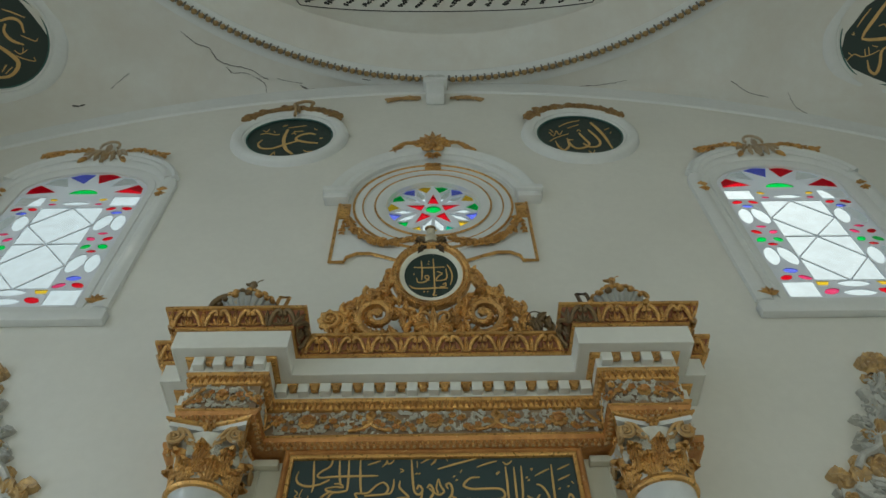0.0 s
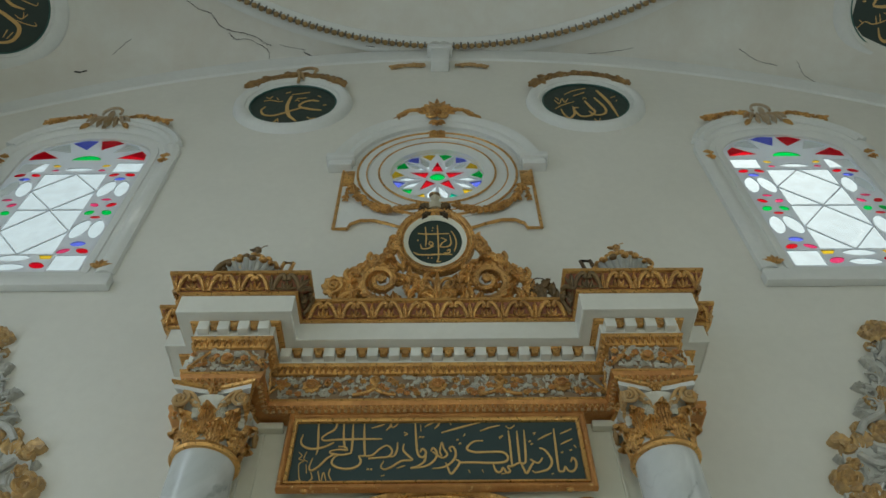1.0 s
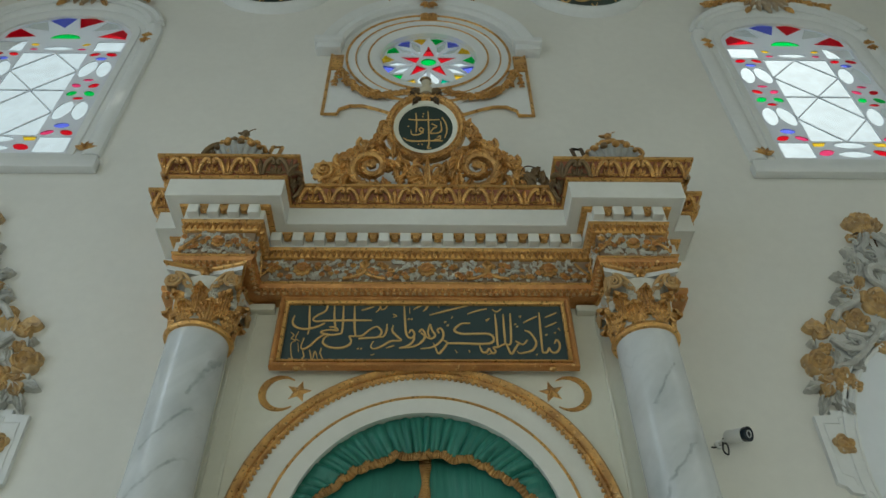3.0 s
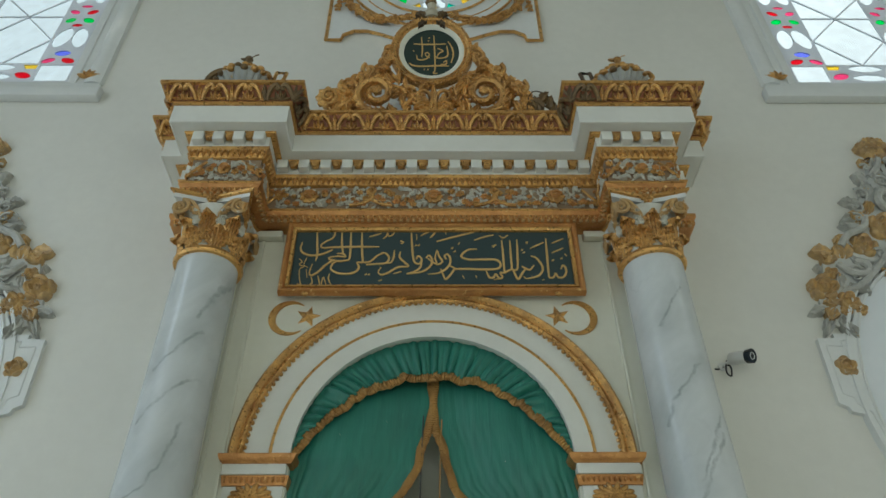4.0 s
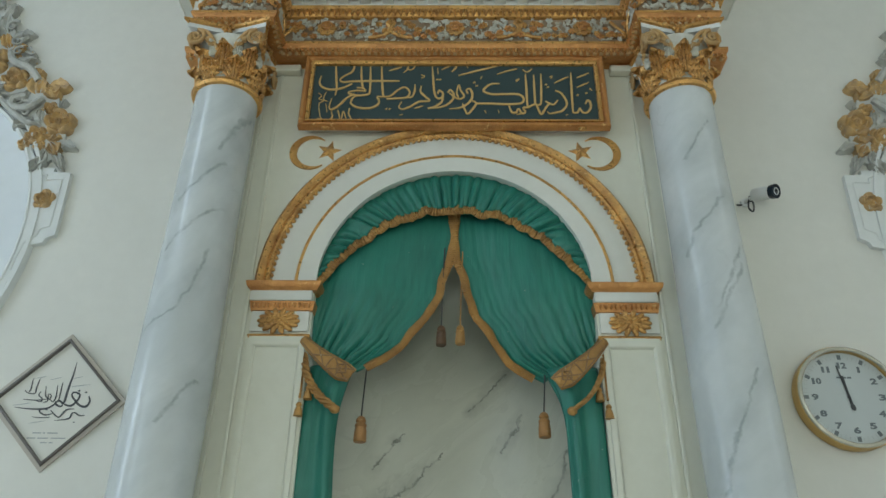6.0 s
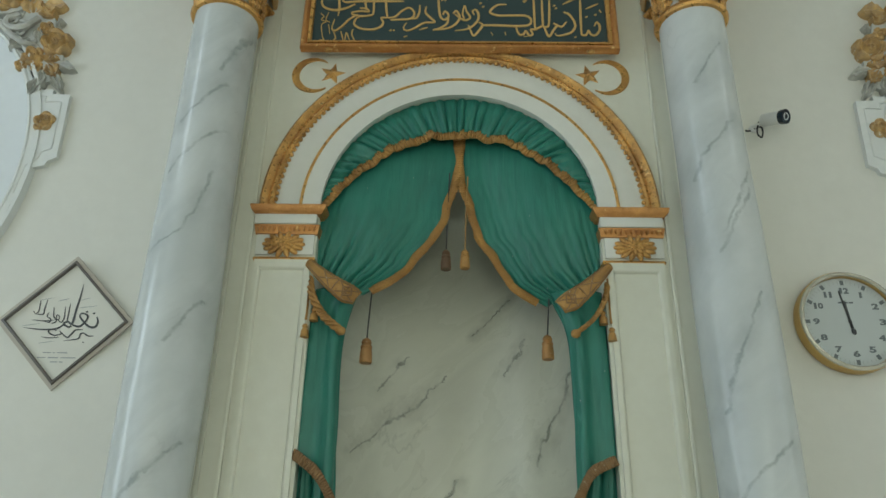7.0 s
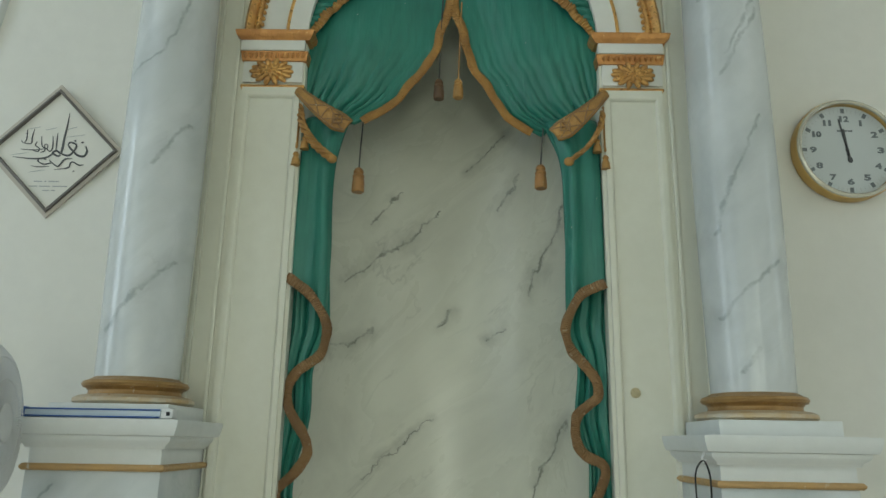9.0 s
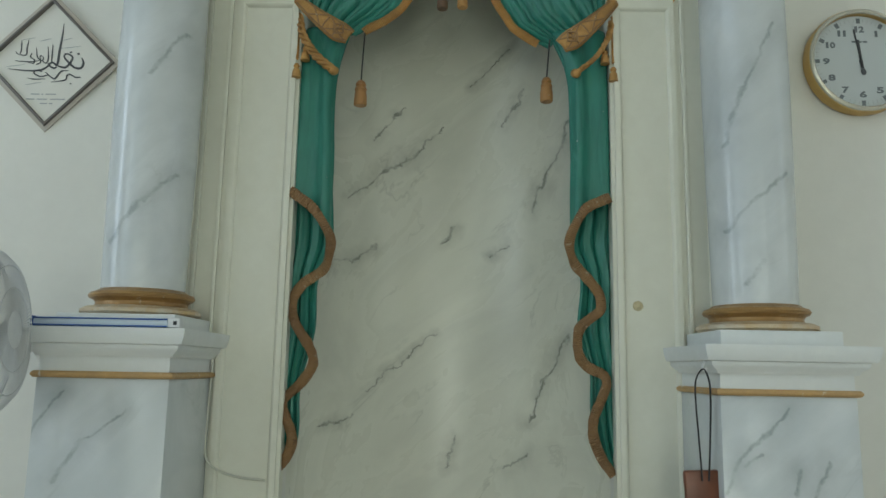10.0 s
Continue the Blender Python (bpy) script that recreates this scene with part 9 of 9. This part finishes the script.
tube(bm, smooth_path([(1.475, -0.04, 3.89), (1.46, -0.05, 3.85), (1.455, -0.05, 3.815), (1.475, -0.045, 3.80), (1.485, -0.045, 3.84), (1.48, -0.03, 3.87), (1.44, -0.006, 3.862), (1.42, -0.004, 3.864)], 8), 0.0045, 6)
part("cable", bm, BLACK, cctv, "looped black cable")

# ------------------------------------------------------------------ things about the pedestals
lamp = thing("tube_lamp", (-1.16, -0.515, 1.672), "slim white tube lamp with blue edging lying on the pedestal", "lamp")
bm = bmesh.new()
box(bm, -1.405, -0.945, -0.535, -0.497, 1.6705, 1.702, 0.008)
part("body", bm, paint("pale_blue_plastic", (0.55, 0.64, 0.72), (0.48, 0.56, 0.64), 0.3, 0.3, 20.0, 0.02), lamp)
bm = bmesh.new()
for z in (1.6745, 1.698):
    tube(bm, [(-1.40, -0.5365, z), (-0.948, -0.5365, z)], 0.0028, 6)
part("edging", bm, plain("blue_plastic", (0.03, 0.10, 0.36), 0.35), lamp, "thin blue edging")
for x0, x1, material, label in ((-1.412, -1.402, plain("blue_cap_plastic", (0.03, 0.10, 0.36), 0.35), "blue end cap"), (-0.946, -0.905, PLASTIC, "white socket end")):
    bm = bmesh.new()
    box(bm, x0, x1, -0.5375, -0.495, 1.6705, 1.7045, 0.005)
    part("end_cap", bm, material, lamp, label)
bm = bmesh.new()
box(bm, -0.926, -0.914, -0.5385, -0.536, 1.680, 1.693)
part("switch", bm, BLACK, lamp, "small black switch", smooth=False)

fan = thing("stand_fan", (-1.46, -0.75, 0.0), "white stand fan with a wire cage, turned sideways", "fan")
WIRE = paint("grey_white_wire", (0.64, 0.65, 0.65), (0.54, 0.55, 0.55), 0.4, 0.3, 40.0, 0.02)
FANM = Matrix.Translation((-1.435, -0.75, 1.64)) @ Matrix.Rotation(radians(-4), 4, "Y") @ Matrix.Rotation(radians(12), 4, "Z") @ Matrix(((0, 0, 1, 0), (1, 0, 0, 0), (0, 1, 0, 0), (0, 0, 0, 1)))
bm = bmesh.new()
tube(bm, [(x, y, 0) for x, y in arc(0, 0, 0.255, 0, 354, 59)], 0.009, 8, closed=True)
bm.transform(FANM)
part("rim", bm, WIRE, fan)
for name, d, n in (("front_cage", 1, 84), ("back_cage", -1, 84)):
    bm = bmesh.new()
    for r, h in ((0.20, 0.078), (0.13, 0.089), (0.06, 0.092)):
        tube(bm, [(x, y, d * h) for x, y in arc(0, 0, r, 0, 350, 35)], 0.002, 4, closed=True)
    bm.transform(FANM)
    cage = part(name, bm, WIRE, fan, "fine white wire cage")
    for k in range(n):
        a = 2 * math.pi * k / n
        bm = bmesh.new()
        tube(bm, [(r * math.cos(a + tw), r * math.sin(a + tw), d * h) for r, h, tw in ((0.253, 0.004, 0.0), (0.248, 0.045, 0.03), (0.215, 0.075, 0.09), (0.15, 0.088, 0.16), (0.06, 0.092, 0.24))], 0.0019, 4)
        bm.transform(FANM)
        part("wire", bm, WIRE, cage)
bm = bmesh.new()
lathe(bm, [(0.02, 0.09), (0.055, 0.088), (0.058, 0.094), (0.03, 0.10)], 28)
bm.transform(FANM)
part("badge", bm, PLASTIC, fan, "round white cap")
for k in range(3):
    bm = bmesh.new()
    grid(bm, 8, 6, lambda u, v: Vector(((0.04 + 0.18 * u) * math.cos(0.9 * (v - 0.5) * (0.6 + 0.5 * u)), (0.04 + 0.18 * u) * math.sin(0.9 * (v - 0.5) * (0.6 + 0.5 * u)), 0.05 * (v - 0.5))))
    bm.transform(FANM @ Matrix.Rotation(2 * math.pi * k / 3, 4, "Z"))
    blade = part("blade", bm, plain("smoky_plastic", (0.45, 0.47, 0.48), 0.3), fan, "pale blade at rest")
    blade.modifiers.new("thickness", "SOLIDIFY").thickness = 0.004
bm = bmesh.new()
lathe(bm, [(0.03, -0.09), (0.07, -0.10), (0.075, -0.2), (0.05, -0.235), (0.02, -0.24)], 28)
bm.transform(FANM)
part("motor", bm, PLASTIC, fan, "white motor housing")
bm = bmesh.new()
lathe(bm, [(0.014, 0.03), (0.014, 1.5), (0.022, 1.5), (0.022, 1.60)], 16, (-1.53, -0.78, 0))
part("pole", bm, PLASTIC, fan, "white pole")
bm = bmesh.new()
lathe(bm, [(0.20, 0.001), (0.20, 0.02), (0.17, 0.035), (0.03, 0.05), (0.018, 0.06)], 40, (-1.53, -0.78, 0))
part("foot", bm, PLASTIC, fan, "round white foot")

bm = bmesh.new()
tube(bm, smooth_path([(0.868, -0.46, 1.605), (0.862, -0.475, 1.59), (0.853, -0.478, 1.572), (0.86, -0.478, 1.56), (0.868, -0.475, 1.57)], 5), 0.004, 6)
box(bm, 0.862, 0.874, -0.465, -0.45, 1.58, 1.62, 0.003)
tagged(part("wall_hook", bm, PLASTIC), "small white hook on the pedestal cap", "hook")
hung = thing("hanging_board", (0.855, -0.44, 1.08), "small reddish brown wooden board hung on a black cord", "board")
bm = bmesh.new()
box(bm, -0.062, 0.055, -0.012, 0.012, 1.06, 1.235, 0.008)
bm.transform(Matrix.Translation((0.855, -0.44, 0)) @ Matrix.Rotation(radians(-3), 4, "Y"))
bm.transform(Matrix.Translation((0.06, 0, 0)))
part("panel", bm, paint("red_brown_wood", (0.20, 0.065, 0.028), (0.10, 0.035, 0.018), 0.35, 0.8, 12.0, 0.15, 0.0, 9.0), hung)
bm = bmesh.new()
tube(bm, smooth_path([(0.846, -0.46, 1.20), (0.836, -0.47, 1.34), (0.828, -0.475, 1.47), (0.832, -0.478, 1.535), (0.856, -0.48, 1.566), (0.874, -0.478, 1.53), (0.878, -0.475, 1.47), (0.874, -0.47, 1.34), (0.868, -0.46, 1.20)], 8), 0.0032, 6)
part("cord", bm, BLACK, hung, "thin black cord loop")

bm = bmesh.new()
tube(bm, smooth_path([(-0.931, -0.075, 1.60), (-0.934, -0.08, 1.45), (-0.938, -0.085, 1.25), (-0.925, -0.085, 1.185), (-0.87, -0.083, 1.145), (-0.79, -0.083, 1.125), (-0.70, -0.083, 1.118)], 8), 0.0045, 6)
tagged(part("cable", bm, paint("grey_white_cable", (0.6, 0.6, 0.52), (0.5, 0.5, 0.42), 0.5)), "pale cable running down beside the pedestal", "cable")
